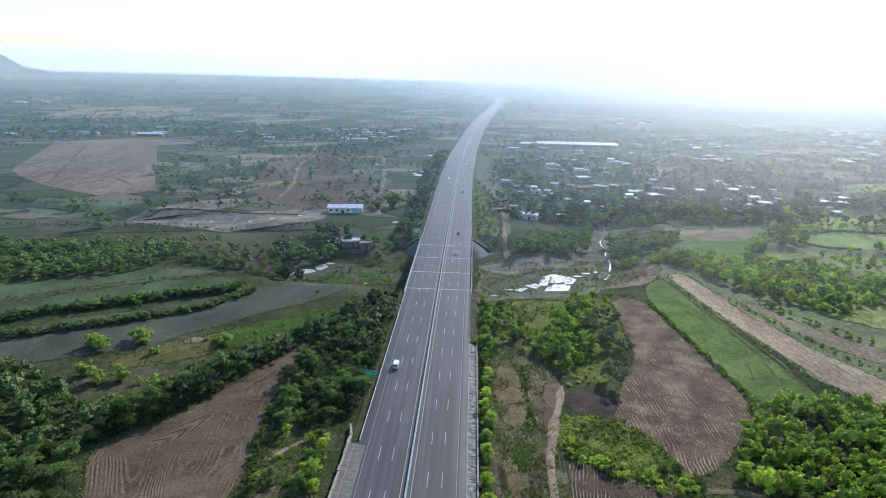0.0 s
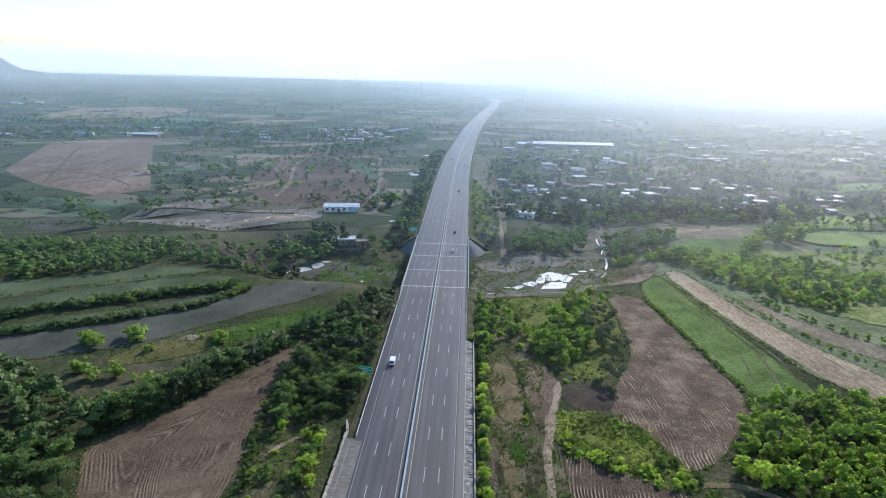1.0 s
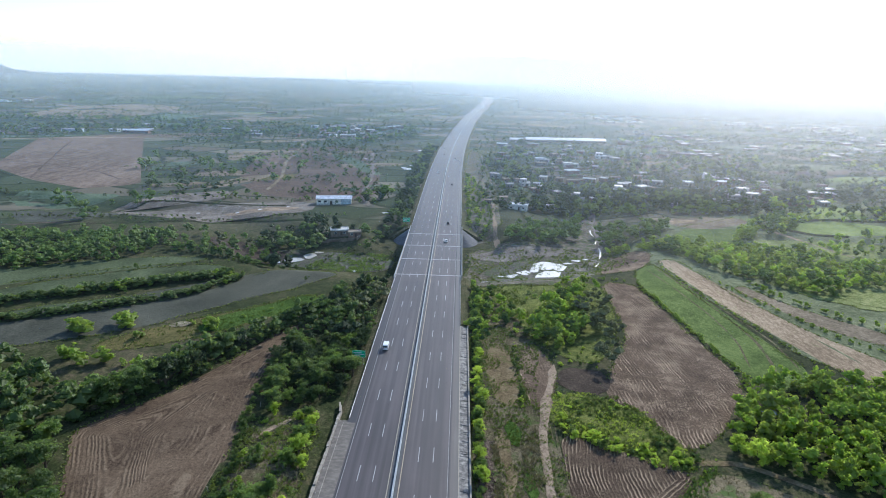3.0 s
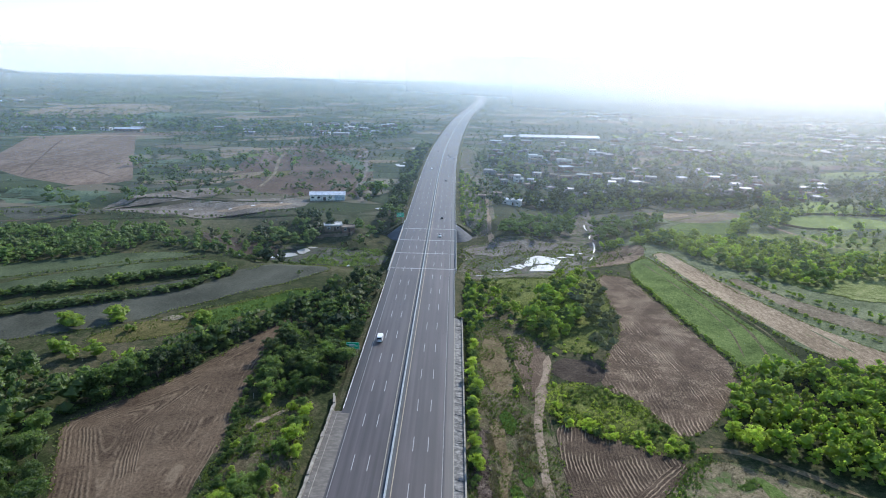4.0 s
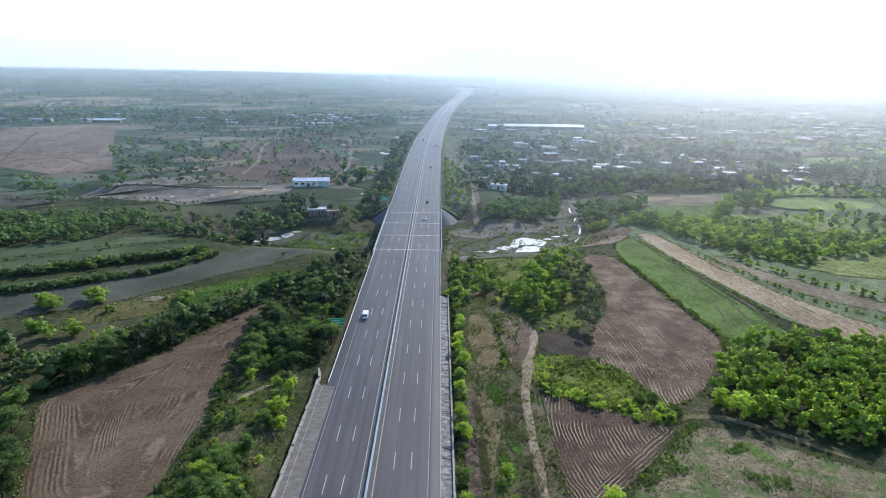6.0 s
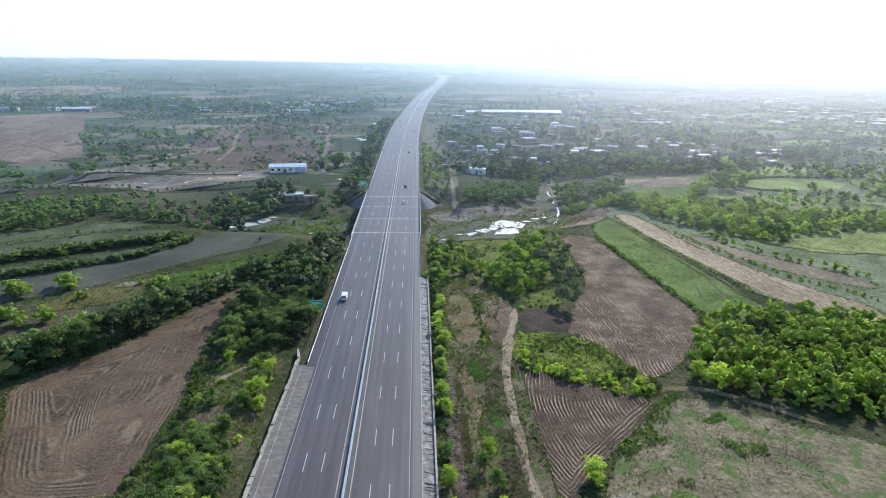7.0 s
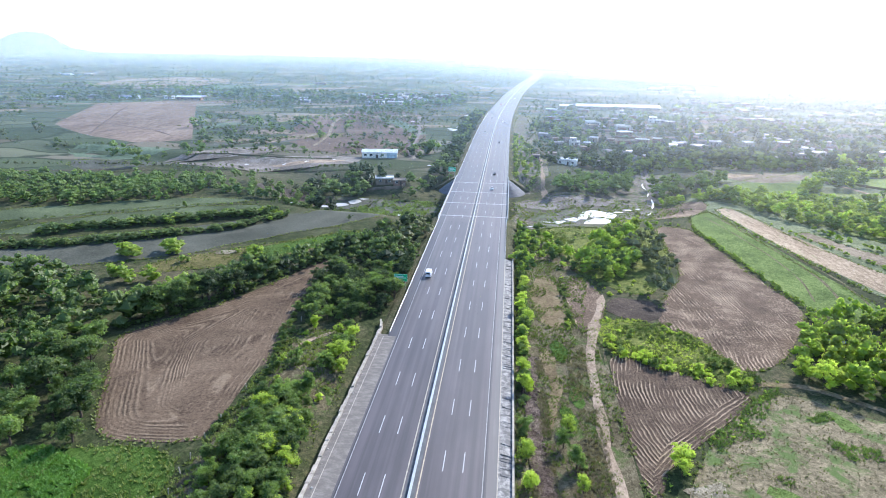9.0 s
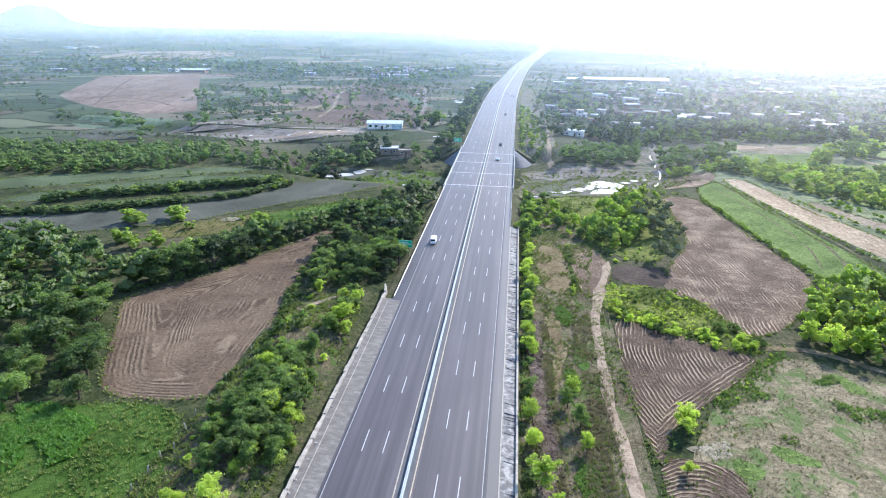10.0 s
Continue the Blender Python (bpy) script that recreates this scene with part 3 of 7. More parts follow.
def field(name, outline, material, label, category="field", turn=90.0, pitch=1.2, ridge=0.0, row=0.0, lift=0.06, level=None, seed=1, bow=0.0, times=2, headland=0.0, ragged=0.0, fine=0.0):
    """A plot of land laid on the ground; rows run along turn (degrees), ridges of that pitch across them."""
    pts = smooth_outline(outline, times + (1 if ragged else 0))
    if ragged:
        pts = [(x + ragged * (noise.noise((x * 0.09, y * 0.09, 11)) + 0.6 * noise.noise((x * 0.3, y * 0.3, 12))), y + ragged * (noise.noise((x * 0.09, y * 0.09, 13)) + 0.6 * noise.noise((x * 0.3, y * 0.3, 14)))) for x, y in pts]
    if level is None and material is not DIRT and "headland" not in name and "patch" not in name:
        MARGINS.append(pts)
    c, s = math.cos(radians(turn)), math.sin(radians(turn))
    loc = [(x * c + y * s, -x * s + y * c) for x, y in pts]
    v0, v1 = min(v for _, v in loc), max(v for _, v in loc)
    row = row or fine or (pitch / 3 if ridge else 2.5)
    phases, rim = [], np.array(pts)
    rim2 = np.roll(rim, -1, axis=0)
    rows = max(3, int((v1 - v0) / row))
    u0 = min(u for u, _ in loc)
    long = max(u for u, _ in loc) - u0
    cols = max(6, int(long / (fine or (2.2 if ridge else 3.0))))
    rnd = random.Random(seed)
    ph = rnd.uniform(0, 9)
    verts = []
    for k in range(rows + 1):
        v = v0 + (v1 - v0) * (0.004 + 0.992 * k / rows)
        cuts = []
        for (ua, va), (ub, vb) in zip(loc, loc[1:] + loc[:1]):
            if (va - v) * (vb - v) <= 0 and va != vb:
                cuts.append(ua + (ub - ua) * (v - va) / (vb - va))
        a, b = (min(cuts), max(cuts)) if cuts else (0, 0)
        for i in range(cols + 1):
            u = a + (b - a) * i / cols
            x, y = u * c - v * s, u * s + v * c
            z = (terrain(x, y) if level is None else level) + lift
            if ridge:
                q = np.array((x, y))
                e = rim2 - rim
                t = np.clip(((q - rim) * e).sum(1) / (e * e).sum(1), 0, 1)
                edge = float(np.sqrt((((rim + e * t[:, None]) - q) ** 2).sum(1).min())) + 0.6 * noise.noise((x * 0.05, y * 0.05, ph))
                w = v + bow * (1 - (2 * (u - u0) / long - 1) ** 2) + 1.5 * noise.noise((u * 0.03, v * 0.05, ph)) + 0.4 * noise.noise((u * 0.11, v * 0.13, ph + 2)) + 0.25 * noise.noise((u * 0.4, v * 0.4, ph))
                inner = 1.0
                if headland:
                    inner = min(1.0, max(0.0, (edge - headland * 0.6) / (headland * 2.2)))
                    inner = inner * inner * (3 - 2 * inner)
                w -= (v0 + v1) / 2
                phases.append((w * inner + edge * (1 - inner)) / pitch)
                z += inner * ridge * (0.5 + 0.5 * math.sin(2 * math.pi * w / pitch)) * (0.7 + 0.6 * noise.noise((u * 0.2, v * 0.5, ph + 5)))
            verts.append((x, y, z))
    n = cols + 1
    g = Geo()
    g.v, g.f = verts, [(k * n + i, k * n + i + 1, (k + 1) * n + i + 1, (k + 1) * n + i) for k in range(rows) for i in range(cols)]
    ob = part(name, g, material, smooth=True)
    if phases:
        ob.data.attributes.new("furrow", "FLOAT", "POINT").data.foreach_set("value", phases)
    return tagged(ob, label, category, kind="structure")


def track(name, line, width, material, label, category="track", lift=0.24, seed=3, wander=0.35):
    """A beaten way along a line, of uneven width."""
    pts = []
    for (ax, ay), (bx, by) in zip(line[:-1], line[1:]):
        n = max(2, int(math.hypot(bx - ax, by - ay) / 1.5))
        pts += [(ax + (bx - ax) * i / n, ay + (by - ay) * i / n) for i in range(n)]
    pts.append(line[-1])
    arr = np.array(pts)
    for _ in range(12):
        arr[1:-1] = (arr[:-2] + 2 * arr[1:-1] + arr[2:]) / 4
    verts, k0 = [], line[0][0] * 0.37 + line[0][1]
    for i, (x, y) in enumerate(arr):
        a, b = arr[max(0, i - 1)], arr[min(len(arr) - 1, i + 1)]
        d = (b - a) / max(1e-6, np.hypot(*(b - a)))
        end = min(1.0, 0.15 + 0.3 * min(i, len(arr) - 1 - i))
        sway = wander * noise.noise((k0, i * 0.11, 1))
        l, r = (width * end * (0.5 + 0.3 * noise.noise((k0 + q, i * 0.16, 5)) + 0.14 * noise.noise((k0 + q, i * 0.7, 8))) for q in (0, 20))
        for o in (-l, 0.0, r):
            px, py = x + d[1] * (o + sway), y - d[0] * (o + sway)
            verts.append((px, py, terrain(px, py) + (lift if o == 0 else lift * 0.6 if lift < 0.6 else -0.15)))
    g = Geo()
    g.v = verts
    g.f = [(k * 3 + i + 1, k * 3 + i, (k + 1) * 3 + i, (k + 1) * 3 + i + 1) for k in range(len(arr) - 1) for i in range(2)]
    return tagged(part(name, g, material, smooth=True), label, category, kind="structure")


# ---- fields ----
field("ploughed_field", [(-43.5, 217), (-46.5, 216.5), (-51, 208.5), (-56, 192), (-64, 174), (-73, 157), (-82, 147), (-87, 139), (-81, 128), (-73, 112), (-67, 100), (-62, 96.5), (-54, 96), (-45, 97), (-41, 100), (-41, 112), (-42, 130), (-44.5, 150), (-47, 170), (-46.5, 192)],
      PLOUGH, "reddish-brown ploughed field with curving furrows", turn=101, pitch=1.05, ridge=0.04, bow=-6, seed=2, headland=7, times=1)
field("harrowed_field", [(-40, 275), (-58, 283), (-72, 280), (-86, 259), (-106, 229), (-152, 211), (-200, 198), (-175, 176), (-137, 187), (-122, 194), (-98, 206), (-80, 231), (-54, 254)],
      GREY_SOIL, "smooth grey-brown harrowed field beside a bushy bank", turn=40, ragged=2.5)
field("meadow", [(-48, 246), (-43, 234), (-67, 208), (-84, 193), (-104, 184), (-112, 192), (-98, 203), (-80, 218), (-65, 232)], OLIVE, "green and straw-coloured rough meadow", turn=35, ragged=2)
field("meadow", [(-46, 247), (-42, 236), (-66, 211), (-80, 200), (-82, 212), (-64, 232)], LUSH, "green grassy bank", turn=35, ragged=2, lift=0.11)
field("meadow", [(-100, 40), (-95, 80), (-71, 93), (-47, 96), (-41, 84), (-37, 66), (-36, 40)], LUSH, "bright green grass field", turn=0)
field("terraced_field", [(-225, 248), (-191, 266), (-151, 287), (-110, 293), (-112, 283), (-144, 272), (-178, 246), (-205, 230)], TERRACE, "grey-green terraced field above a bushy bank", turn=30, ragged=2)
field("terraced_field", [(-178, 240), (-142, 267), (-101, 285), (-95, 271), (-133, 252), (-165, 226), (-195, 210)], TERRACE, "grey-green terraced field above a bushy bank", turn=30, ragged=2)
field("terraced_field", [(-160, 216), (-135, 232), (-96, 248), (-88, 256), (-103, 240), (-130, 224), (-158, 207)], TERRACE, "narrow grey-green terraced field between banks", turn=30, ragged=2)
for line in ([(-84, 264), (-100, 238), (-128, 222), (-158, 206), (-205, 196)], [(-90, 266), (-118, 252), (-150, 234), (-172, 220)]):
    track("field_bank", line, 5.0, BANK_EARTH, "dark overgrown earth bank between terraces", lift=1.3, wander=0.8)
field("ploughed_field", [(-409, 546), (-413, 555), (-498, 740), (-502, 750), (-494, 758), (-420, 826), (-413, 832), (-408, 822), (-244, 486), (-240, 476), (-248, 469), (-271, 453), (-279, 455), (-340, 487), (-402, 542)], BARE_PINK, "large bare pinkish-brown field", turn=60, times=0, ragged=3)
track("field_bank", [(-440, 590), (-413, 578), (-354, 556), (-300, 527), (-262, 491)], 2.0, PLOUGH_PALE, "dark bank across a bare field", lift=0.3)
track("field_bank", [(-336, 490), (-377, 574), (-415, 655), (-454, 738)], 2.0, PLOUGH_PALE, "dark bank across a bare field", lift=0.3)
field("bare_land", [(-214, 708), (-149, 737), (-101, 777), (-59, 557), (-48, 461), (-60, 432), (-95, 440), (-141, 456), (-176, 508)], PLOUGH_PALE, "wet purplish-brown bare land with scattered trees", turn=70, ragged=6, lift=0.06)
field("grey_flat", [(-129, 335), (-115, 341), (-90, 331), (-75, 311), (-88, 297), (-100, 298), (-117, 312)], SMOOTH_SOIL, "grey wet flat behind dark trees", turn=30, ragged=4, lift=0.3, fine=2.0)
field("dry_field", [(-316, 440), (-267, 435), (-227, 440), (-236, 408), (-262, 396), (-287, 398)], DULL_GREEN, "dull green field on the plain", turn=10, ragged=5)
field("dry_field", [(-275, 382), (-228, 377), (-192, 391), (-202, 369), (-232, 351), (-251, 349)], GREY_SOIL, "grey bare field behind a wood", turn=20, ragged=5)
field("sand_flat", [(-225, 384), (-192, 398), (-164, 413), (-133, 424), (-92, 435), (-81, 399), (-119, 383), (-160, 369), (-177, 372)], SAND, "pale dry sand flat of a stream bed", turn=20, ragged=4, lift=0.12)
field("sand_flat", [(-150, 396), (-120, 408), (-92, 414), (-96, 404), (-125, 394)], DIRT, "pinkish gravel on the sand flat", turn=20, ragged=3, lift=0.22)
track("field_bank", [(-236, 327), (-223, 341), (-206, 352), (-158, 364), (-119, 381), (-93, 377), (-71, 375)], 3.0, BANK_EARTH, "long dark bank below the sand flat", lift=0.8)
for line in ([(-280, 570), (-257, 564), (-244, 580), (-249, 619)], [(-299, 649), (-276, 631), (-263, 644)], [(-217, 383), (-202, 418), (-183, 418.5), (-158, 416), (-154, 441), (-160, 470)], [(-201, 444), (-195, 466), (-184, 480), (-174, 492), (-172, 521)], [(-158, 416), (-137, 416), (-106, 415)]):
    track("field_bank", line, 2.0, BANK_EARTH, "low dark bank across the bare land", lift=0.75, wander=0.8)
field("straw_patch", [(-93, 207.5), (-89.5, 212.5), (-83.5, 210.6), (-88, 206)], STRAW, "heap of pale straw on the meadow", turn=30, ragged=1.2, lift=0.2, fine=1.0)
field("dry_field", [(-240, 470), (-190, 500), (-150, 505), (-170, 470), (-230, 445)], GREY_SOIL, "grey bare field", turn=10, ragged=5)
field("olive_plot", [(22.6, 199), (31, 203), (33, 184), (35, 162), (27, 157), (23, 176)], BARE_BROWN, "dry tan-brown grass plot beside the motorway", turn=90, times=1, ragged=1)
field("ploughed_plot", [(35, 199), (42, 203), (47, 182), (42, 162), (36, 157), (34, 176)], PLOUGH_DARK, "small dark ploughed plot", turn=95, pitch=1.1, ridge=0.06, headland=0, seed=4)
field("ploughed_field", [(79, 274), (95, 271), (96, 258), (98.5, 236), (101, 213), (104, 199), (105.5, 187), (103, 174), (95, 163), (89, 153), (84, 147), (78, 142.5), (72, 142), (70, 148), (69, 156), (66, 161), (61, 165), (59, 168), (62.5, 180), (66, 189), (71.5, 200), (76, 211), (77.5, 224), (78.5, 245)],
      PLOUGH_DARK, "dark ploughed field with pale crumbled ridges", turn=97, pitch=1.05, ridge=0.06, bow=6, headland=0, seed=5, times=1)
field("moist_patch", [(46, 183), (56, 184), (64, 181), (61, 168), (53, 170), (44, 172)], SMOOTH_SOIL, "smooth dark ground beside ploughed land", turn=5, ragged=3, lift=0.12)
field("ploughed_plot", [(80, 291), (89, 314), (100, 338), (118, 337), (117.5, 320), (104, 293), (84, 286)], PLOUGH_DARK, "small ploughed plot at the stream bend", lift=0.14, turn=30, pitch=1.1, ridge=0.06, seed=6, times=1)
field("pasture", [(98, 340), (112, 310), (128, 230), (136, 196), (150, 176), (190, 160), (240, 180), (320, 240), (380, 330), (430, 440), (330, 480), (250, 470), (205, 420), (130, 372)], PASTURE, "pale grey-green pasture with scattered trees", turn=40, ragged=3, lift=0.03)
field("green_strip", [(99, 288), (106, 298), (113.5, 304), (115.5, 284), (118, 262), (121, 239), (123.5, 220), (127, 206), (131, 192), (128, 176), (112, 174), (107.5, 188), (105.5, 204), (103, 224), (100, 247), (96.5, 268)], MEADOW, "long green strip of young crop", turn=100, times=1)
field("stubble_strip", [(117, 312), (125, 314), (130, 303), (132.5, 281), (137.5, 252), (144.5, 235), (152, 212), (172, 184), (158, 168), (139, 189), (132.5, 218), (128.5, 237), (124.5, 255), (120.2, 275), (117, 296)], TAN_SOIL, "long pale tan strip of bare soil", turn=102, times=1, ragged=1)
field("stubble_strip", [(138, 270), (146.5, 276), (150.5, 262), (157, 247), (166, 234), (186, 212), (180, 202), (157, 222), (151, 237), (145.5, 256)], DULL_TAN, "narrow tan strip of bare soil", turn=110, times=1, ragged=1)
field("ploughed_field", [(42, 147), (50, 144), (60, 138.5), (68, 134.5), (72, 130.5), (68, 123.5), (61.5, 117), (54, 110), (49, 106), (45.5, 98), (42, 88), (41, 98), (40.6, 114), (41, 130)], PLOUGH_DEEP, "brown ploughed field with deep wavy furrows", turn=97, pitch=0.95, ridge=0.08, bow=-6, seed=8, times=1)
field("ploughed_headland", [(72, 130.5), (68, 123.5), (61.5, 117), (54, 110), (49, 106), (45.5, 98), (42, 88), (42.5, 97), (48, 109.5), (55, 117), (61, 122.5), (67, 129)], PLOUGH_DEEP, "headland of a ploughed field", turn=47, pitch=0.95, ridge=0.08, lift=0.14, seed=13, times=1)
field("ploughed_plot", [(42, 92), (48.7, 92.2), (53.6, 90.4), (55.2, 87.3), (54.5, 80), (45, 70), (41.4, 78)], PLOUGH_DEEP, "corner of dark ploughed land with curved furrows", turn=165, pitch=1.1, ridge=0.08, bow=5, lift=0.16, seed=15, times=1)
field("fallow_field", [(78, 136), (95, 122), (130, 105), (110, 60), (64, 52), (45, 78), (49, 96), (57, 111)], FALLOW, "pale fallow field with green weeds", turn=20, ragged=1, lift=0.08)
for outline in ([(47.5, 92.6), (49.5, 95.5), (51.5, 96.8), (55.5, 98.4), (57, 95.8), (55, 92.6), (53, 91.4)],):
    field("straw_patch", outline, STRAW, "bleached straw on a fallow field", turn=40, ragged=3.0, lift=0.12, fine=1.0)
for outline in ([(61.8, 97.6), (65.2, 98), (67.7, 95.6), (70.4, 92.9), (67, 91.5), (63.4, 94)], [(86.9, 126.6), (88.8, 122.7), (89.6, 118.2), (85.6, 116.5), (84.6, 121.5)], [(55.2, 93.4), (58, 92.7), (59.9, 90.4), (56.7, 87), (54.3, 89.2)]):
    field("grass_patch", outline, MEADOW, "patch of fresh grass on a fallow field", "grass", turn=20, ragged=1.6, lift=0.12, fine=1.0)
track("dirt_track", [(68, 135.5), (76, 135.8), (81.4, 136.9), (88.3, 135.6), (91.8, 132.5), (98, 128), (108, 119)], 2.2, BARE_BROWN, "worn grassy path along a fallow field", lift=0.14, wander=0.8)
field("bushy_bank", [(41, 167), (53, 170.5), (61.5, 164), (68.5, 160.5), (70, 149), (75.5, 140), (76, 134), (70.5, 131.5), (63, 135.5), (53.5, 141.5), (42, 147.5), (39.5, 157)], ROUGH_BANK, "grassy bank between ploughed fields", "bank", turn=0, ragged=1, lift=0.09)
field("green_field", [(231, 420), (259, 445), (278, 461), (300, 467), (306, 447), (298, 425), (268, 425)], SPRING, "bright green field between dark hedge banks", turn=30, ragged=3, times=1)
field("green_field", [(220, 405), (263, 416), (286, 412), (300, 392), (283, 380), (252, 376), (231, 378), (220, 392)], SPRING, "green field between dark hedge banks", turn=20, ragged=3, times=1)
field("green_field", [(300, 400), (335, 420), (400, 430), (420, 380), (350, 350), (305, 370)], SPRING, "bright green field beside scattered trees", turn=20, ragged=4)
field("green_field", [(310, 440), (330, 475), (380, 480), (400, 450), (350, 430)], DULL_GREEN, "dull green field behind a hedge", turn=20, ragged=4)
field("green_field", [(136, 348), (180, 352), (200, 384), (153, 385)], MEADOW, "fresh green flat between groves", turn=20, ragged=4, lift=0.3)
field("pasture", [(142, 400), (174, 414), (207, 418), (222, 405), (204, 392), (166, 379), (141, 381)], PASTURE, "olive green flat below the village", turn=10, ragged=4, lift=0.1)
field("dry_field", [(148, 400), (170, 416), (206, 418), (207, 404), (180, 388), (156, 390)], DULL_TAN, "pale dusty flat beside the stream", turn=15, ragged=4, lift=0.13)
field("dry_field", [(147, 404), (162, 411), (176, 408), (160, 398), (147, 394)], TAN_SOIL, "pale sandy patch beside a line of trees", turn=10, ragged=2, lift=0.16)
field("village_field", [(257, 534), (274, 528), (280, 503), (263, 478), (252, 484), (251, 500)], PLOUGH_PALE, "bare brown field beside village houses", turn=30)
field("dry_field", [(-135, 600), (-70, 600), (-60, 720), (-110, 740)], GREY_SOIL, "bare wet field", turn=90, ragged=6)
field("sand_flat", [(17, 276), (40, 268), (62, 268), (82, 288), (98, 330), (108, 372), (104, 430), (92, 420), (84, 372), (66, 352), (46, 350), (30, 342), (17, 338)], FLATS, "grey-brown gravel flats of the stream", turn=20, lift=0.15, ragged=6, fine=1.6)
field("sand_flat", [(28, 306), (42, 320), (57, 322), (71, 313), (74, 300), (66, 290), (54, 280), (39, 282), (27, 291)], SILT, "dark wet silt round the pools", turn=20, lift=0.3, ragged=5, fine=1.6)
field("sand_flat", [(20, 334), (47, 346), (71, 352), (76, 340), (54, 326), (36, 320), (22, 322)], SAND, "pale dry gravel bar", turn=10, lift=0.32, ragged=4, fine=1.6)
field("sand_flat", [(-20, 296), (-60, 296), (-92, 310), (-95, 330), (-60, 330), (-20, 322)], SILT, "muddy gravel bed of the stream", turn=0, lift=0.2, ragged=5)
field("scrub_ground", [(19, 270), (40, 266), (60, 268), (78, 274), (78, 242), (74, 214), (66, 196), (58, 188), (48, 196), (40, 206), (36, 240), (22, 252)], ROUGH_BANK, "rough grass and scrub under small trees", "scrub", turn=90, ragged=2, lift=0.04)
field("verge", [(17.5, 352), (34, 356), (40, 380), (41, 470), (38, 560), (42, 700), (30, 760), (20, 700), (17.5, 560)], FLATS, "dusty brown verge with scattered shrubs", "verge", turn=90, ragged=3, lift=0.2)
field("verge", [(18.3, 50), (18.3, 212), (20, 262), (38, 256), (44, 210), (36, 160), (39.5, 150), (39.5, 110), (42, 86), (42, 50)], VERGE, "scruffy brown and green verge", "verge", turn=90, lift=0.03, times=1)
field("verge", [(-42, 84), (-41, 100), (-38.5, 124), (-42, 148), (-26, 151), (-21, 140), (-21, 60), (-38, 60)], VERGE, "scruffy olive bank", "verge", turn=90, lift=0.03, times=1)
track("clod_heap", [(23, 62), (23.8, 89), (23.4, 97), (22, 106), (22.3, 116), (22, 128), (22, 142)], 3.0, CLODS, "long heap of brown clods", "mound", lift=0.5, wander=1.5)
track("dirt_track", [(46, 187), (44.5, 179), (41.5, 167), (38.4, 154), (37, 144), (36.6, 133), (36, 106), (36.4, 95), (37, 80), (38, 40)], 2.2, DIRT, "beaten pale dirt track", wander=0.3)
track("dirt_track", [(41.5, 168), (39.5, 160), (37.8, 150), (37, 143)], 3.0, DIRT, "trodden pale earth where tracks meet", lift=0.2, wander=0.6)
for outline in ([(27.5, 153), (33, 147), (30.5, 138), (27.5, 144)], [(27.5, 121), (30, 120), (31.5, 113), (28, 108)], [(27, 90), (31.5, 89), (31, 80), (27, 79)], [(30, 130), (33, 128), (33.5, 118), (31, 119)]):
    field("grass_patch", outline, LUSH, "patch of fresh green grass on the verge", "grass", ragged=1.2, lift=0.15)
track("dirt_track", [(25.6, 147), (27, 137), (26, 125), (26.4, 118), (25, 109)], 3.0, BARE_BROWN, "strip of bare reddish earth", lift=0.16, wander=1.6)
track("dirt_track", [(72, 348), (54, 332), (42, 328), (36, 345), (35.6, 364), (37, 410), (38, 440)], 3.6, DIRT, "pale gravel track beside the motorway")
track("dirt_track", [(-24, 152), (-31, 149), (-37, 142), (-38, 139)], 1.6, DIRT, "narrow footpath down a bank")
track("dirt_track", [(-50, 420), (-62, 480), (-66, 560), (-78, 640), (-85, 700)], 4.0, SAND, "wet pale track")
track("dirt_track", [(-136, 470), (-138, 500), (-142, 533), (-160, 609), (-168, 670), (-180, 760), (-190, 830)], 2.8, DULL_TAN, "pale dirt track between fields")
for line in ([(107, 294), (112, 268), (116, 240), (117, 212), (112, 190)], [(115, 299), (119, 270), (126, 235), (130, 210), (128, 188)]):
    track("field_track", line, 0.8, VERGE, "faint brown wheel track across young crop", lift=0.09)
track("field_track", [(112, 298), (117, 270), (122, 240), (124, 212), (120, 190), (116, 180)], 1.0, VERGE, "brown wheel track across young crop", lift=0.1)
field("green_field", [(176, 260), (200, 246), (262, 250), (300, 300), (270, 330), (262, 300), (215, 262)], ROUGH_PASTURE, "yellowish green rough pasture", turn=40, ragged=5, lift=0.3)
field("pasture", [(108, 346), (130, 322), (150, 294), (168, 262), (196, 240), (270, 252), (300, 300), (290, 350), (215, 368), (150, 352)], ROUGH_PASTURE, "light green rough pasture under scattered trees", turn=40, ragged=5, lift=0.2)
track("field_bank", [(220, 408), (264, 420), (288, 416), (330, 420)], 3.5, BANK_EARTH, "dark bank between green fields", lift=1.2)
track("field_bank", [(208, 398), (221, 390), (232, 376), (252, 373)], 3.5, BANK_EARTH, "dark bank below a green field", lift=1.2)
track("dirt_track", [(240, 300), (225, 335), (215, 372), (205, 400)], 3.5, DIRT, "pale winding track")
track("village_road", [(-540, 735), (-489, 757), (-368, 803), (-304, 829), (-177, 880), (-120, 900)], 6.0, DIRT, "pale village road")
POOLS = ((59, 316, 7.5, 7), (62, 303, 6.5, 7), (67, 313, 5.5, 6), (53, 308, 4.5, 6), (56, 298, 3.0, 5), (47, 303, 4.2, 4), (42, 298, 3.2, 2.4), (30, 286, 6, 1), (39, 285.5, 4.5, 1), (73, 321, 3, 1.6), (79, 327, 3.5, 1.6), (84, 330, 2, 1.2), (35, 296, 3, 1), (72, 296, 2, 1.4))
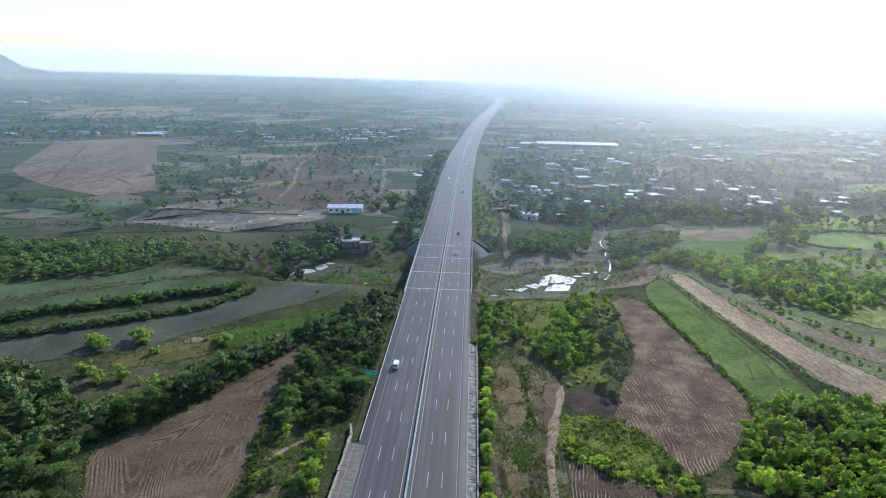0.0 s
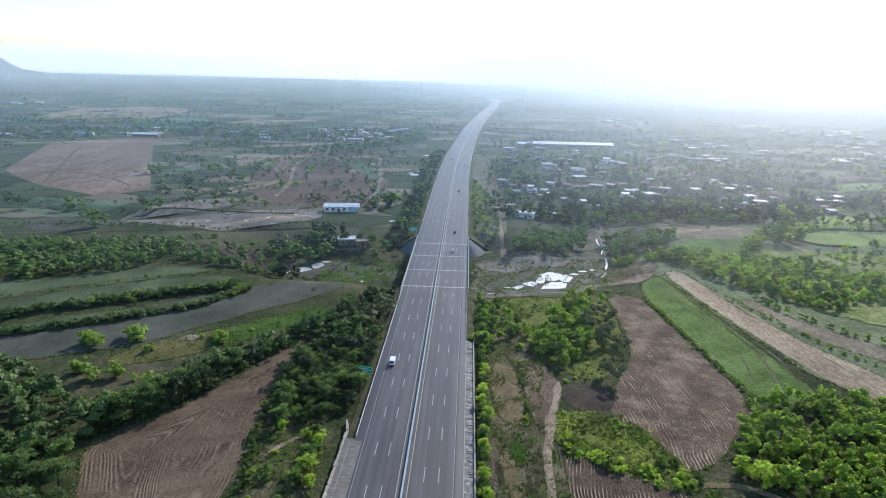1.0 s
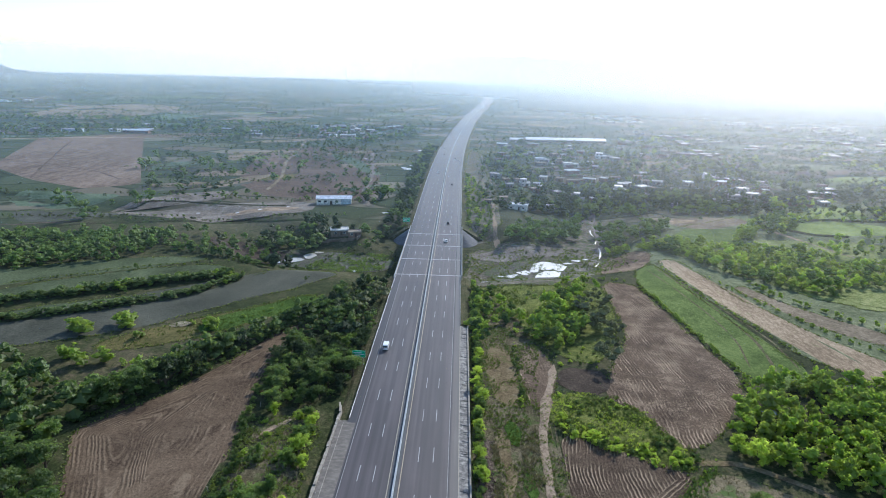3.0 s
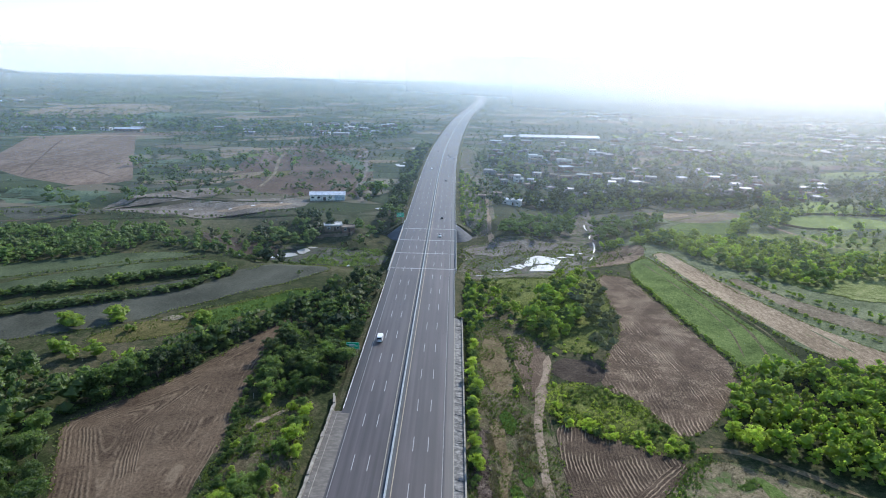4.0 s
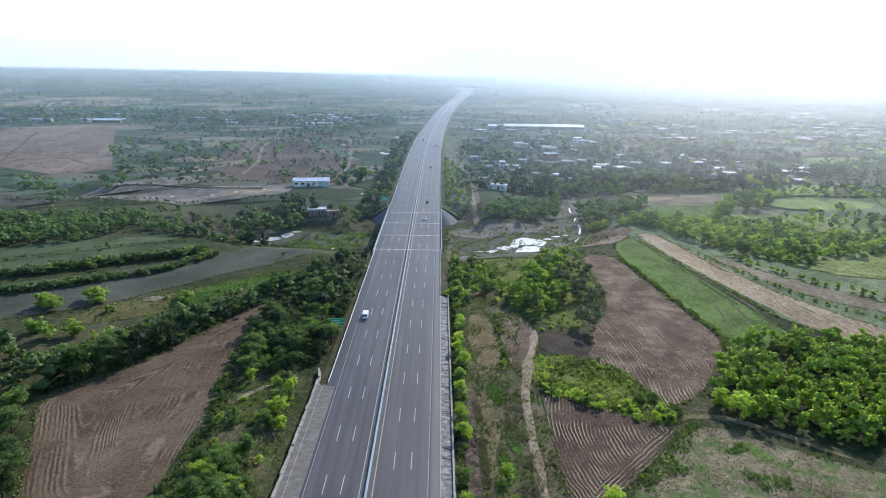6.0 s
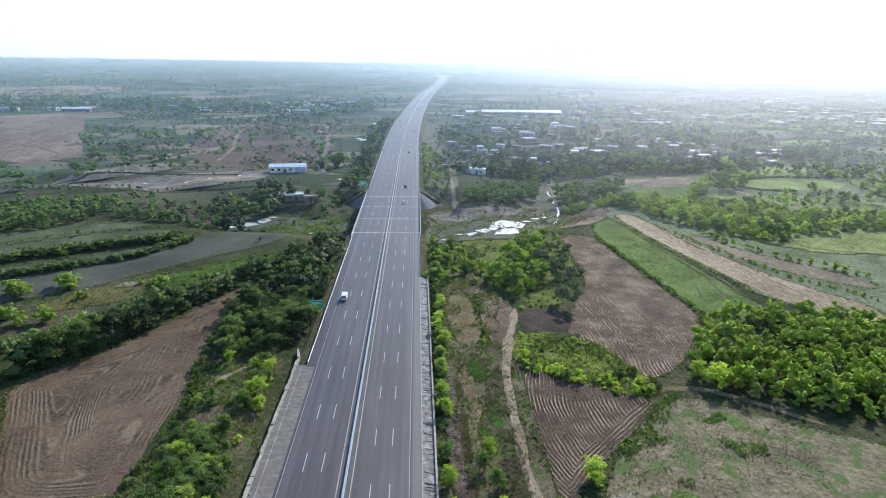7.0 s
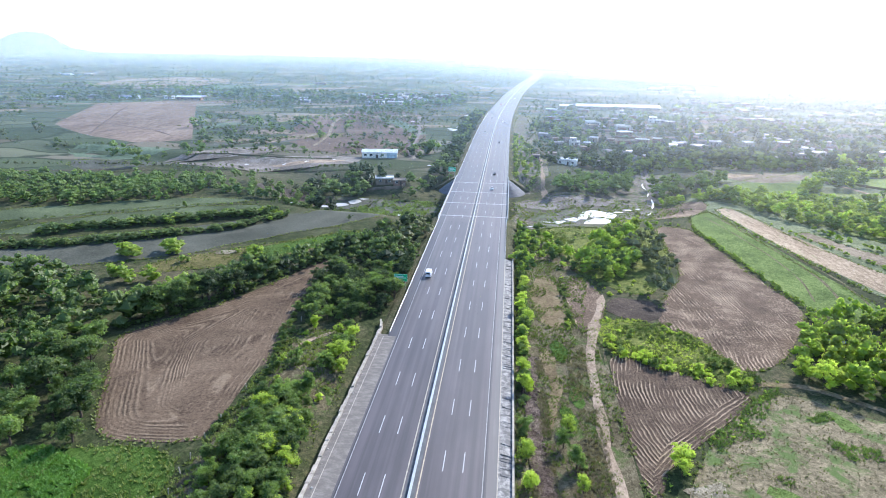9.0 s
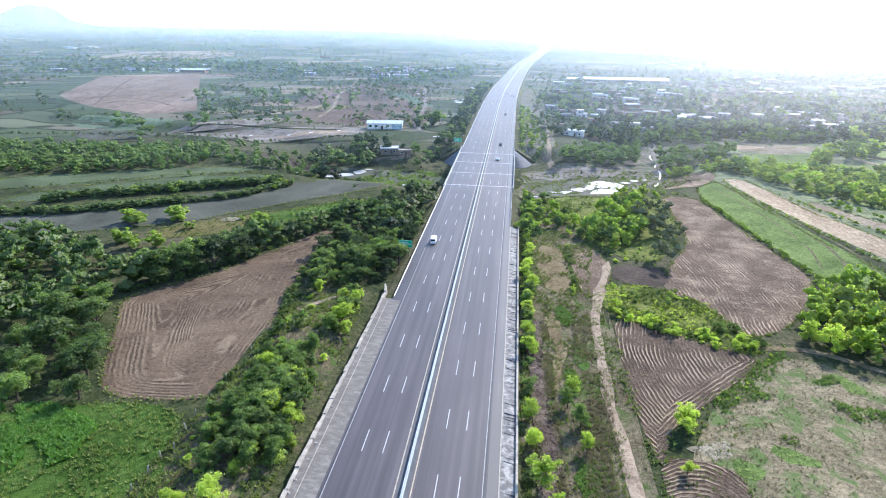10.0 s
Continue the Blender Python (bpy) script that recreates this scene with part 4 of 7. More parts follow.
for x, y, a, b in POOLS:
    field("pond", [(x - a, y), (x - a * 0.4, y - b), (x + a * 0.5, y - b * 0.8), (x + a, y + b * 0.1), (x + a * 0.5, y + b), (x - a * 0.5, y + b * 0.7)], WATER, "bright shallow pool in the stream bed" if a > 4 else "small shining pool in the stream bed", "pond", ragged=3.4 if b > 2 else 0.7, level=BED, lift=0.42 + 0.005 * a)
for x, y, a, b in ((-74, 312, 6, 5), (-67, 320, 4, 6), (-64, 328, 3, 3), (-80, 308, 3, 2), (-39, 297, 1.2, 1.5), (-94, 299, 4, 1.5)):
    field("pond", [(x - a, y), (x - a * 0.4, y - b), (x + a * 0.5, y - b * 0.8), (x + a, y + b * 0.1), (x + a * 0.5, y + b), (x - a * 0.5, y + b * 0.7)], WATER, "bright shallow pool beside dark trees", "pond", ragged=1.6 if b > 2 else 0.7, level=BED if x > -90 else None, lift=0.42 + 0.005 * a)
for x, y, r in ((-37, 592, 6), (-34, 612, 4), (-42, 600, 3), (-33, 730, 6), (-36, 402, 2.5), (-38, 498, 3), (-120, 402, 1.8), (-134, 398, 1.4), (-160, 398, 1.5), (-104, 412, 1.6), (-86, 650, 2.5)):
    field("puddle", [(x - r, y), (x - r * 0.3, y - r * 0.9), (x + r, y - r * 0.4), (x + r * 0.8, y + r), (x - r * 0.4, y + r * 0.8)], WATER, "shining puddle on wet ground", "puddle", ragged=r * 0.4, lift=0.3)
track("stream_gravel", [(84, 318), (92, 338), (99, 362), (101, 380), (104, 405), (107, 431), (113, 470)], 4.5, SAND, "pale gravel of the stream bed", "stream bed", lift=0.22)
for line in ([(86, 316), (88, 321), (90, 326)], [(92, 331), (94.5, 338), (95.5, 345), (96.5, 353)], [(96, 360), (97.5, 368)], [(98, 378), (98, 386), (99.5, 396)]):
    track("stream", line, 0.9, WATER, "narrow bright stream", "stream", lift=0.36, wander=1.6)

# strips and plots of the plain between the stream and the far villages
for name, outline, mat, label in (
        ("sand_flat", [(-224, 381), (-210, 424), (-201, 437), (-160, 468), (-155, 437), (-176, 417), (-192, 410)], SAND, "pale dry sand strip"),
        ("dry_field", [(-193, 485), (-180, 510), (-166, 532), (-150, 545), (-155, 515), (-172, 481), (-188, 467)], DULL_TAN, "pale curved strip of bare soil"),
        ("ploughed_field", [(-175, 778), (-128, 663), (-83, 559), (-60, 496), (-61, 467), (-119, 460), (-129, 517), (-134, 591), (-157, 658)], PLOUGH_PALE, "wet purplish-brown bare field"),
        ("dry_field", [(-200, 690), (-183, 685), (-160, 587), (-174, 580)], BARE_PINK, "narrow pinkish bare field"),
        ("dry_field", [(-235, 645), (-223, 700), (-204, 660), (-214, 605)], DULL_TAN, "pale bare plot"),
        ("green_field", [(-277, 569), (-257, 612), (-236, 596), (-261, 530)], DULL_GREEN, "dull green plot"),
        ("green_field", [(-137, 689), (-105, 667), (-55, 563), (-67, 543), (-100, 619)], DULL_GREEN, "dull green plot beside wet fields"),
        ):
    field(name, outline, mat, label, turn=40, ragged=5, lift=0.14)
# larger fields farther off and round the village
for name, outline, mat, label in (
        ("dry_field", [(-749, 1053), (-821, 1380), (-579, 1413), (-539, 1058), (-665, 1006)], DULL_TAN, "large pale stubble field"),
        ("green_field", [(-546, 1041), (-534, 1190), (-447, 1148), (-481, 1026)], DULL_GREEN, "pale green field"),
        ("dry_field", [(140, 414), (164, 412), (207, 410), (190, 392), (168, 383), (146, 391)], DULL_TAN, "pale dry flat before the village"),
        ("dry_field", [(259, 535), (283, 525), (268, 485), (249, 488)], PLOUGH_PALE, "bare brown field beside village houses"),
        ("village_field", [(153, 640), (195, 689), (280, 703), (250, 642), (182, 607)], DULL_TAN, "dry walled field in the village"),
        ("village_field", [(212, 740), (273, 769), (250, 712), (204, 700)], PLOUGH_PALE, "brown field behind the village")):
    field(name, outline, mat, label, turn=40, ragged=5, lift=0.14)
for x, y, l, w, a, mat in ((330, 560, 50, 22, 20, PASTURE), (400, 600, 46, 20, 14, SPRING), (470, 560, 60, 24, 10, PASTURE), (380, 680, 60, 24, 8, PASTURE), (520, 680, 70, 26, 5, SPRING), (450, 760, 60, 20, 0, DULL_TAN), (600, 780, 80, 26, -4, PASTURE), (420, 860, 70, 22, -4, DULL_GREEN), (560, 900, 90, 26, -6, PASTURE), (700, 940, 90, 28, -8, DULL_TAN), (330, 800, 50, 16, 0, DULL_GREEN), (640, 640, 60, 30, 8, PASTURE)):
    ca, sa2 = math.cos(radians(a)), math.sin(radians(a))
    field("far_field", [(x + u * ca - v * sa2, y + u * sa2 + v * ca) for u, v in ((-l, -w * 0.6), (-l * 0.3, -w), (l * 0.6, -w * 0.8), (l, -w * 0.2), (l * 0.9, w * 0.7), (0, w), (-l * 0.8, w * 0.7))], mat, "hazy field beyond the village", turn=a, ragged=5, lift=0.16, times=1, row=4.0)
PLOTS = []
rnd = random.Random(77)
SHADES = ((DULL_GREEN, "dull green plot in the plain"), (DULL_TAN, "pale tan plot in the plain"), (GREY_SOIL, "grey bare plot in the plain"), (OLIVE, "olive grass plot in the plain"), (DULL_GREEN, "dull green plot in the plain"), (BARE_PINK, "pinkish bare plot in the plain"), (MEADOW, "green plot in the plain"), (DULL_TAN, "pale tan plot in the plain"))
for k in range(2600):
    y = 420 + 1500 * rnd.random() ** 1.5
    x = rnd.uniform(-1, 1) * (150 + y * 0.75)
    l, w, a = rnd.uniform(18, 55) * (0.6 + y / 1000), rnd.uniform(5, 13) * (0.6 + y / 900), rnd.gauss(22 if x < 0 else -6, 14)
    if len(PLOTS) > 140 or abs(x - road_x(y)) < 32 + l:
        continue
    if any(math.hypot(x - q[0], (y - q[1]) * 1.6) < 0.8 * (l + q[2]) for q in PLOTS) or (-300 - l < x < 0 and y < 480) or (30 < x < 340 and y < 760) or (x > 100 and y < 560):
        continue
    if -520 < x < -225 and 430 < y < 800:
        continue
    PLOTS.append((x, y, l, w, a))
    ca, sa2 = math.cos(radians(a)), math.sin(radians(a))
    shape = [(-l, -w * 0.6), (-l * 0.4, -w), (l * 0.5, -w * 0.8), (l, -w * 0.3), (l * 0.9, w * 0.7), (l * 0.2, w), (-l * 0.7, w * 0.8)]
    mat, label = rnd.choice(SHADES)
    field("plot", [(x + u * ca - v * sa2, y + u * sa2 + v * ca) for u, v in shape], mat, label, turn=a, ragged=4, lift=0.1, times=1, row=4.0)
for line in ([(-201, 443), (-186, 486), (-162, 513), (-142, 500)], [(-280, 558), (-270, 600), (-260, 640)], [(-213, 413), (-178, 422)], [(-290, 335), (-246, 344), (-215, 355)], [(-262, 533), (-240, 564), (-209, 590)], [(-111, 425), (-90, 439)], [(-250, 508), (-208, 541)]):
    track("field_bank", line, 1.7, PLOUGH_PALE, "brown earth bank between plots", lift=0.3, wander=1.5)

# ---- motorway ----
ROAD0, ROAD1 = -60.0, 2900.0
BR0, BR1 = 272.0, 346.0
road = tagged(part("road", strip(-13.0, 13.0, -0.6, 0.0, ROAD0, ROAD1), ASPHALT), "six-lane motorway of worn grey asphalt", "road", kind="structure")
tagged(part("road_shoulder", strip(-15.2, -13.0, -0.6, -0.012, 146.0, ROAD1), SHOULDER), "dark asphalt hard shoulder", "road", kind="structure")
tagged(part("road_shoulder", strip(-15.2, -13.0, -0.6, -0.012, ROAD0, 146.0), CONCRETE), "pale stained hard shoulder", "road", kind="structure")
tagged(part("road_shoulder", strip(13.0, 14.8, -0.6, -0.012, ROAD0, ROAD1), PALE_SHOULDER), "dusty pale hard shoulder", "road", kind="structure")
for side in (-1, 1):
    part("edge_line", strip(side * 12.35 - 0.07, side * 12.35 + 0.07, -0.02, 0.006, ROAD0, ROAD1), OLD_LINE, road, "worn grey-white edge line")
    part("edge_seam", strip(side * 12.58 - 0.14, side * 12.58 + 0.14, -0.02, 0.004, ROAD0, ROAD1), SEAM, road, "dark tar seam")
    part("centre_line", strip(side * 1.3 - 0.11, side * 1.3 + 0.11, -0.02, 0.006, ROAD0, ROAD1), YELLOW_LINE if side > 0 else OLD_YELLOW, road, "faded yellow line")

PALE_ASPHALT = asphalt_material("paler_asphalt", (0.0690, 0.0563, 0.0546), 0.8)
RIGHT_ASPHALT = asphalt_material("greyish_asphalt", (0.0581, 0.0488, 0.0487), 0.9)
part("bleached_surface", strip(-12.25, 12.25, -0.02, 0.003, 262, 2400), PALE_ASPHALT, road, "paler worn surface over and beyond the bridge")
part("patched_surface", strip(1.5, 12.25, -0.02, 0.003, ROAD0, 262), RIGHT_ASPHALT, road, "slightly paler carriageway")

dash_mesh = Geo().box((0, 3.05, -0.007), (0.17, 6.1, 0.026)).mesh("lane_dash", WHITE_LINE)
far_dashes = Geo()
for x, start in ((-8.65, 85.0), (-5.0, 85.0), (5.0, 93.2), (8.65, 93.2)):
    y = start - 18.3 * 7
    while y < 2200:
        if y > 1150 or y < 20:
            far_dashes.box((road_x(y) + x, y + 3, -0.007), (0.17, 6.1, 0.026))
        else:
            d = part("lane_dash", dash_mesh, None, road)
            d.location = (road_x(y) + x, y, 0)
        y += 18.3
tagged(part("far_lane_dashes", far_dashes, WHITE_LINE, road), kind="stuff")

# the verge slopes down to the fields on both sides, but not along the bridge
SLOPE = earth("grassy_embankment", (0.04, 0.055, 0.022), (0.075, 0.08, 0.038), (0.13, 0.11, 0.07), 0.1, 1.3, 0.95, 0.06, 0.3)
for side in (-1, 1):
    for y0, y1 in ((ROAD0, BR0 - 1), (BR1 + 15, ROAD1)):
        prof = [(side * 15.1, -0.4), (side * 17.4, -0.75), (side * 31.0, -9.2), (side * 15.1, -9.2)]
        tagged(part("embankment", sweep(prof if side < 0 else prof[::-1], y0, y1), SLOPE), "grassy slope of the motorway embankment", "embankment", kind="structure")

# concrete barrier between the carriageways, in cast lengths
barrier = thing("median_barrier", (0, 0, 0), "low pale concrete barrier between the carriageways", "barrier", kind="structure")
prof = [(-0.26, 0), (-0.24, 0.12), (-0.14, 0.24), (-0.12, 0.7), (0.12, 0.7), (0.14, 0.24), (0.24, 0.12), (0.26, 0)][::-1]
for k in range(100):
    y = -40 + 12.0 * k
    part("barrier_block", sweep(prof, y + 0.02, y + 11.98, 12.0), BARRIER, barrier)
tagged(part("far_barrier", sweep(prof, 1160, 2600, 20), BARRIER, barrier), kind="stuff")
GUTTER = plain("median_strip", (0.075, 0.085, 0.09), 0.7, 0.3, 0, 0.2, 0.7)
part("median_strip", strip(-0.9, 0.9, -0.02, 0.009, ROAD0, 2600), GUTTER, barrier, "pale blue-grey concrete strip")


def guard_rail(side, y0, y1, x=14.9, gap=4.0):
    rail = thing("guard_rail", (0, 0, 0), "galvanised steel crash barrier along the shoulder", "guard rail", "motorway crash barriers")
    wave = [(0.0, 0.45), (0.05, 0.5), (0.05, 0.56), (0.0, 0.6), (0.05, 0.65), (0.05, 0.72), (0.0, 0.77), (-0.02, 0.77), (-0.02, 0.45)]
    part("beam", sweep([(side * x - side * 0.0 + o, z) for o, z in wave][::-1], y0, y1), STEEL, rail)
    post = Geo().box((0, 0, 0.3), (0.12, 0.16, 0.9)).mesh("post", STEEL)
    y = y0 + 1
    while y < y1:
        p = part("post", post, None, rail)
        p.location = (road_x(y) + side * (x + 0.12), y, 0)
        y += gap
    return rail


guard_rail(-1, 147.5, BR0 - 0.5)
guard_rail(-1, BR1 + 15.5, 760, gap=6)
guard_rail(1, BR1 + 15.5, 760, gap=6)
guard_rail(1, 214, BR0 - 0.5)

# retaining wall and concrete apron on the left
apron = tagged(part("concrete_apron", sweep([(-17.7, -0.5), (-15.2, -0.5), (-15.2, -0.01), (-17.7, -0.16)], 40, 147), CONCRETE), "stained pale concrete apron beside the shoulder", "apron", kind="structure")
part("joint_line", sweep([(-16.35, -0.3), (-16.22, -0.3), (-16.22, -0.025), (-16.35, -0.03)], 40, 146), PALE_CONCRETE, apron)
wall = thing("retaining_wall", (0, 0, 0), "pale weathered concrete retaining wall with a broken end", "wall", kind="structure")
rnd = random.Random(19)
for k in range(44):
    y = 42 + 2.5 * k
    a, b, z = -18.35 + rnd.uniform(-0.18, 0.12), -17.68 + rnd.uniform(-0.03, 0.08), rnd.uniform(0.02, 0.3)
    g = Geo()
    g.add([(a - 0.25, y + 0.03, -2.4), (b, y + 0.03, -2.4), (b - 0.05, y + 0.05, z + rnd.uniform(-0.08, 0.05)), (a, y + 0.05, z + rnd.uniform(-0.12, 0.03)),
           (a - 0.25 + rnd.uniform(-0.1, 0.1), y + 2.47, -2.4), (b, y + 2.47, -2.4), (b - 0.05, y + 2.45, z + rnd.uniform(-0.08, 0.05)), (a, y + 2.45, z + rnd.uniform(-0.12, 0.03))],
          [(0, 1, 2, 3), (7, 6, 5, 4), (1, 5, 6, 2), (3, 2, 6, 7), (0, 3, 7, 4), (0, 4, 5, 1)])
    part("wall_block", g, PALE_CONCRETE, wall)
g = Geo().box((-18.3, 152.6, -0.8), (0.6, 3.2, 2.1), 0.14).box((-18.9, 155.2, -1.0), (0.5, 2.6, 1.9), 0.22)
part("wall_end", g, PALE_CONCRETE, wall)
for k in range(26):
    y = 46 + 4.0 * k + rnd.uniform(-1.5, 1.5)
    g = Geo()
    q = rnd.uniform(0.12, 0.3)
    verts = [(q * math.cos(i * 1.26 + k) * rnd.uniform(0.7, 1.3), q * math.sin(i * 1.26 + k) * rnd.uniform(0.7, 1.3), 0) for i in range(5)]
    g.add(verts + [(x * 0.6, yy * 0.6, q * 0.7) for x, yy, _ in verts], [(4, 3, 2, 1, 0), (5, 6, 7, 8, 9)] + [(i, (i + 1) % 5, 5 + (i + 1) % 5, 5 + i) for i in range(5)])
    st = part("rubble", g, PALE_CONCRETE, wall)
    st.location = (-17.3 + rnd.uniform(-0.25, 0.35), y, -0.15)

# drain along the right shoulder: kerb, sunken bed, cross ribs and outer wall
drain = thing("roadside_drain", (0, 0, 0), "open concrete drain with cross ribs and dark damp stains", "drain", kind="structure")
part("kerb", strip(14.8, 15.0, -0.6, 0.03, 40, 214), PALE_CONCRETE, drain)
part("bed", sweep([(15.0, -1.2), (17.5, -1.2), (17.5, -0.55), (15.0, -0.1)], 40, 214), DRAIN, drain)
part("outer_wall", strip(17.5, 17.9, -2.2, -0.02, 40, 214), PALE_CONCRETE, drain)
rnd = random.Random(11)
ribs = [Geo().box((0, 0, 0), (2.3, w, 0.34), 0, 0.85).mesh("rib", DRAIN) for w in (0.22, 0.4, 0.75)]
y = 44.0
while y < 213:
    r = part("rib", rnd.choice(ribs), None, drain)
    r.location = (16.25 + rnd.uniform(-0.1, 0.15), y, -0.36 + rnd.uniform(-0.16, 0.02))
    r.rotation_euler = (rnd.uniform(-0.06, 0.06), 0.17 + rnd.uniform(-0.03, 0.03), rnd.uniform(-0.16, 0.16))
    y += rnd.choice((0.9, 1.3, 1.8, 2.6, 3.4))

# bridge
bridge = thing("bridge", (0, 0, 0), "three-span concrete road bridge over the stream", "bridge", kind="structure")
part("deck", strip(-15.6, 15.6, -1.9, -0.62, BR0, BR1), CONCRETE, bridge)
for side in (-1, 1):
    part("footway", strip(side * 15.35 - 0.35, side * 15.35 + 0.35, -0.62, 0.14, BR0, BR1), PALE_CONCRETE, bridge)
    part("parapet", sweep([(side * 15.45 - 0.12, 0.1), (side * 15.45 + 0.12, 0.1), (side * 15.45 + 0.1, 1.0), (side * 15.45 - 0.1, 1.0)][::-1], BR0 - 6, BR1 + 15), BARRIER, bridge, "pale painted concrete parapet")
joint_mesh = Geo().box((0, 0, -0.001), (30.2, 0.6, 0.024)).mesh("expansion_joint", WHITE_LINE)
for k in range(4):
    for half in (0,):
        j = part("expansion_joint", joint_mesh, None, bridge)
        j.location = (0, BR0 + (BR1 - BR0) * k / 3, 0.003)
for y in (BR0 + 24.6, BR0 + 49.3):
    part("pier_cap", Geo().box((0, y, -2.3), (29, 1.8, 0.9)), CONCRETE, bridge)
    for x in (-11, -3.7, 3.7, 11):
        part("pier", Geo().tube([(x, y, -9.5), (x, y, -2.7)], [0.75, 0.75], 12), CONCRETE, bridge, smooth=False)
for y, deep in ((BR0 - 0.8, 1.6), (BR1 + 8, 16.0)):
    part("abutment", Geo().box((0, y, -5.2), (31, deep, 9.0)), CONCRETE, bridge)
# stone-pitched cones at the abutments
for side in (-1, 1):
    for y, d, big in ((BR1 + 14, -1, 1.25), (BR0 - 2, -1, 1.0)):
        g, n = Geo(), 14
        verts = [(side * 14.8, y, -0.1)]
        for ring, (r, z) in enumerate(((3.2, -2.3), (7.0, -5.0), (11.5, -8.6))):
            for i in range(n + 1):
                a = -math.pi / 2 * 0.95 + math.pi * i / n
                verts.append((side * (14.8 + r * max(0.0, math.cos(a))), y + d * r * big * math.sin(a), z + 0.15 * math.sin(i * 1.7 + ring)))
        m = n + 1
        faces = [(0, 1 + i, 2 + i) for i in range(n)] + [(1 + k * m + i, 1 + (k + 1) * m + i, 2 + (k + 1) * m + i, 2 + k * m + i) for k in range(2) for i in range(n)]
        g.add(verts, faces)
        tagged(part("abutment_slope", g, STONE, smooth=True), "grey stone-pitched slope below the bridge end", "embankment", kind="structure")


def road_sign(x, y, w, h, z):
    s = thing("road_sign", (x, y, terrain(x, y)), "green motorway sign on two steel posts", "sign", "motorway signs")
    base = terrain(x, y)
    part("panel", Geo().box((0, 0, z - base), (w, 0.08, h)), SIGN_GREEN, s)
    b = 0.07
    g = Geo()
    for zz in (z + h / 2 - 0.12, z - h / 2 + 0.12):
        g.box((0, -0.05, zz - base), (w - 0.16, 0.02, b))
    for xx in (-w / 2 + 0.12, w / 2 - 0.12):
        g.box((xx, -0.05, z - base), (b, 0.02, h - 0.16))
    part("border", g, SIGN_WHITE, s)
    for k, (o, zz, ww) in enumerate(((-0.1, 0.45, 0.6), (0.05, -0.05, 0.7), (-0.15, -0.52, 0.5))):
        part("lettering_bar", Geo().box((o * w, -0.05, z - base + zz * h / 2.4), (ww * w, 0.02, 0.22)), SIGN_WHITE, s)
    for xx in (-w * 0.32, w * 0.32):
        part("post", Geo().box((xx, 0.1, (z - base) / 2 - 0.15), (0.14, 0.1, z - base + 0.3 + h * 0.8)), STEEL, s)
    return s


road_sign(-17.6, 180.5, 4.2, 2.4, 3.4)
road_sign(-18.0, 361.0, 4.4, 2.6, 4.4)

# old fence posts along the ploughed field
for i, (x, y) in enumerate(((-41.7, 154.9), (-36.8, 113.9), (-41.8, 117.5), (-41.8, 104.6), (-42.1, 98.3), (-42.0, 91.9), (-41.7, 87.9), (-40.8, 82.1), (-42.0, 79.9), (-42.1, 76.1), (-42.3, 72.0))):
    post = thing("fence_post", (x, y, terrain(x, y)), "leaning whitish concrete fence post at a field edge", "fence post", "fence posts")
    post.rotation_euler = (0.12 * math.sin(i * 2.3), 0.1 * math.cos(i * 1.7), i)
    part("shaft", Geo().box((0, 0, 0.65), (0.16, 0.16, 1.7)), PALE_CONCRETE, post)
    part("cap", Geo().box((0, 0, 1.53), (0.2, 0.2, 0.08)), PALE_CONCRETE, post)

# ---- vehicles ----
TYRE = plain("tyre_rubber", (0.02, 0.02, 0.02), 0.8, 0.2, 0, 0.1)
GLASS = plain("tinted_car_glass", (0.02, 0.025, 0.03), 0.08, 0.6, 0, 0.05)
LAMP = plain("lamp_lens", (0.7, 0.7, 0.68), 0.2, 0.5, 0, 0.03)
REAR = plain("red_lamp_lens", (0.35, 0.02, 0.02), 0.25, 0.5, 0, 0.03)
PAINTS = {n: plain(n + "_car_paint", c, 0.3, 0.5, 0, 0.05) for n, c in (("white", (0.78, 0.78, 0.78)), ("silver", (0.45, 0.46, 0.48)), ("black", (0.03, 0.03, 0.035)), ("red", (0.3, 0.03, 0.03)), ("grey", (0.16, 0.165, 0.17)), ("blue", (0.05, 0.08, 0.2)))}


def shell(sections, w):
    """A body lofted over sections along y: (y, floor, sill, shoulder, top, half-width low, half-width top)."""
    g = Geo()
    verts = []
    for y, z0, z1, z2, z3, a, b in sections:
        verts += [(-a * 0.92, y, z0), (-a, y, z1), (-a * 0.98, y, z2), (-b, y, z3), (b, y, z3), (a * 0.98, y, z2), (a, y, z1), (a * 0.92, y, z0)]
    n = 8
    faces = [(k * n + i, (k + 1) * n + i, (k + 1) * n + (i + 1) % n, k * n + (i + 1) % n) for k in range(len(sections) - 1) for i in range(n)]
    faces += [tuple(range(n)), tuple((len(sections) - 1) * n + i for i in range(n))[::-1]]
    return g.add(verts, faces)


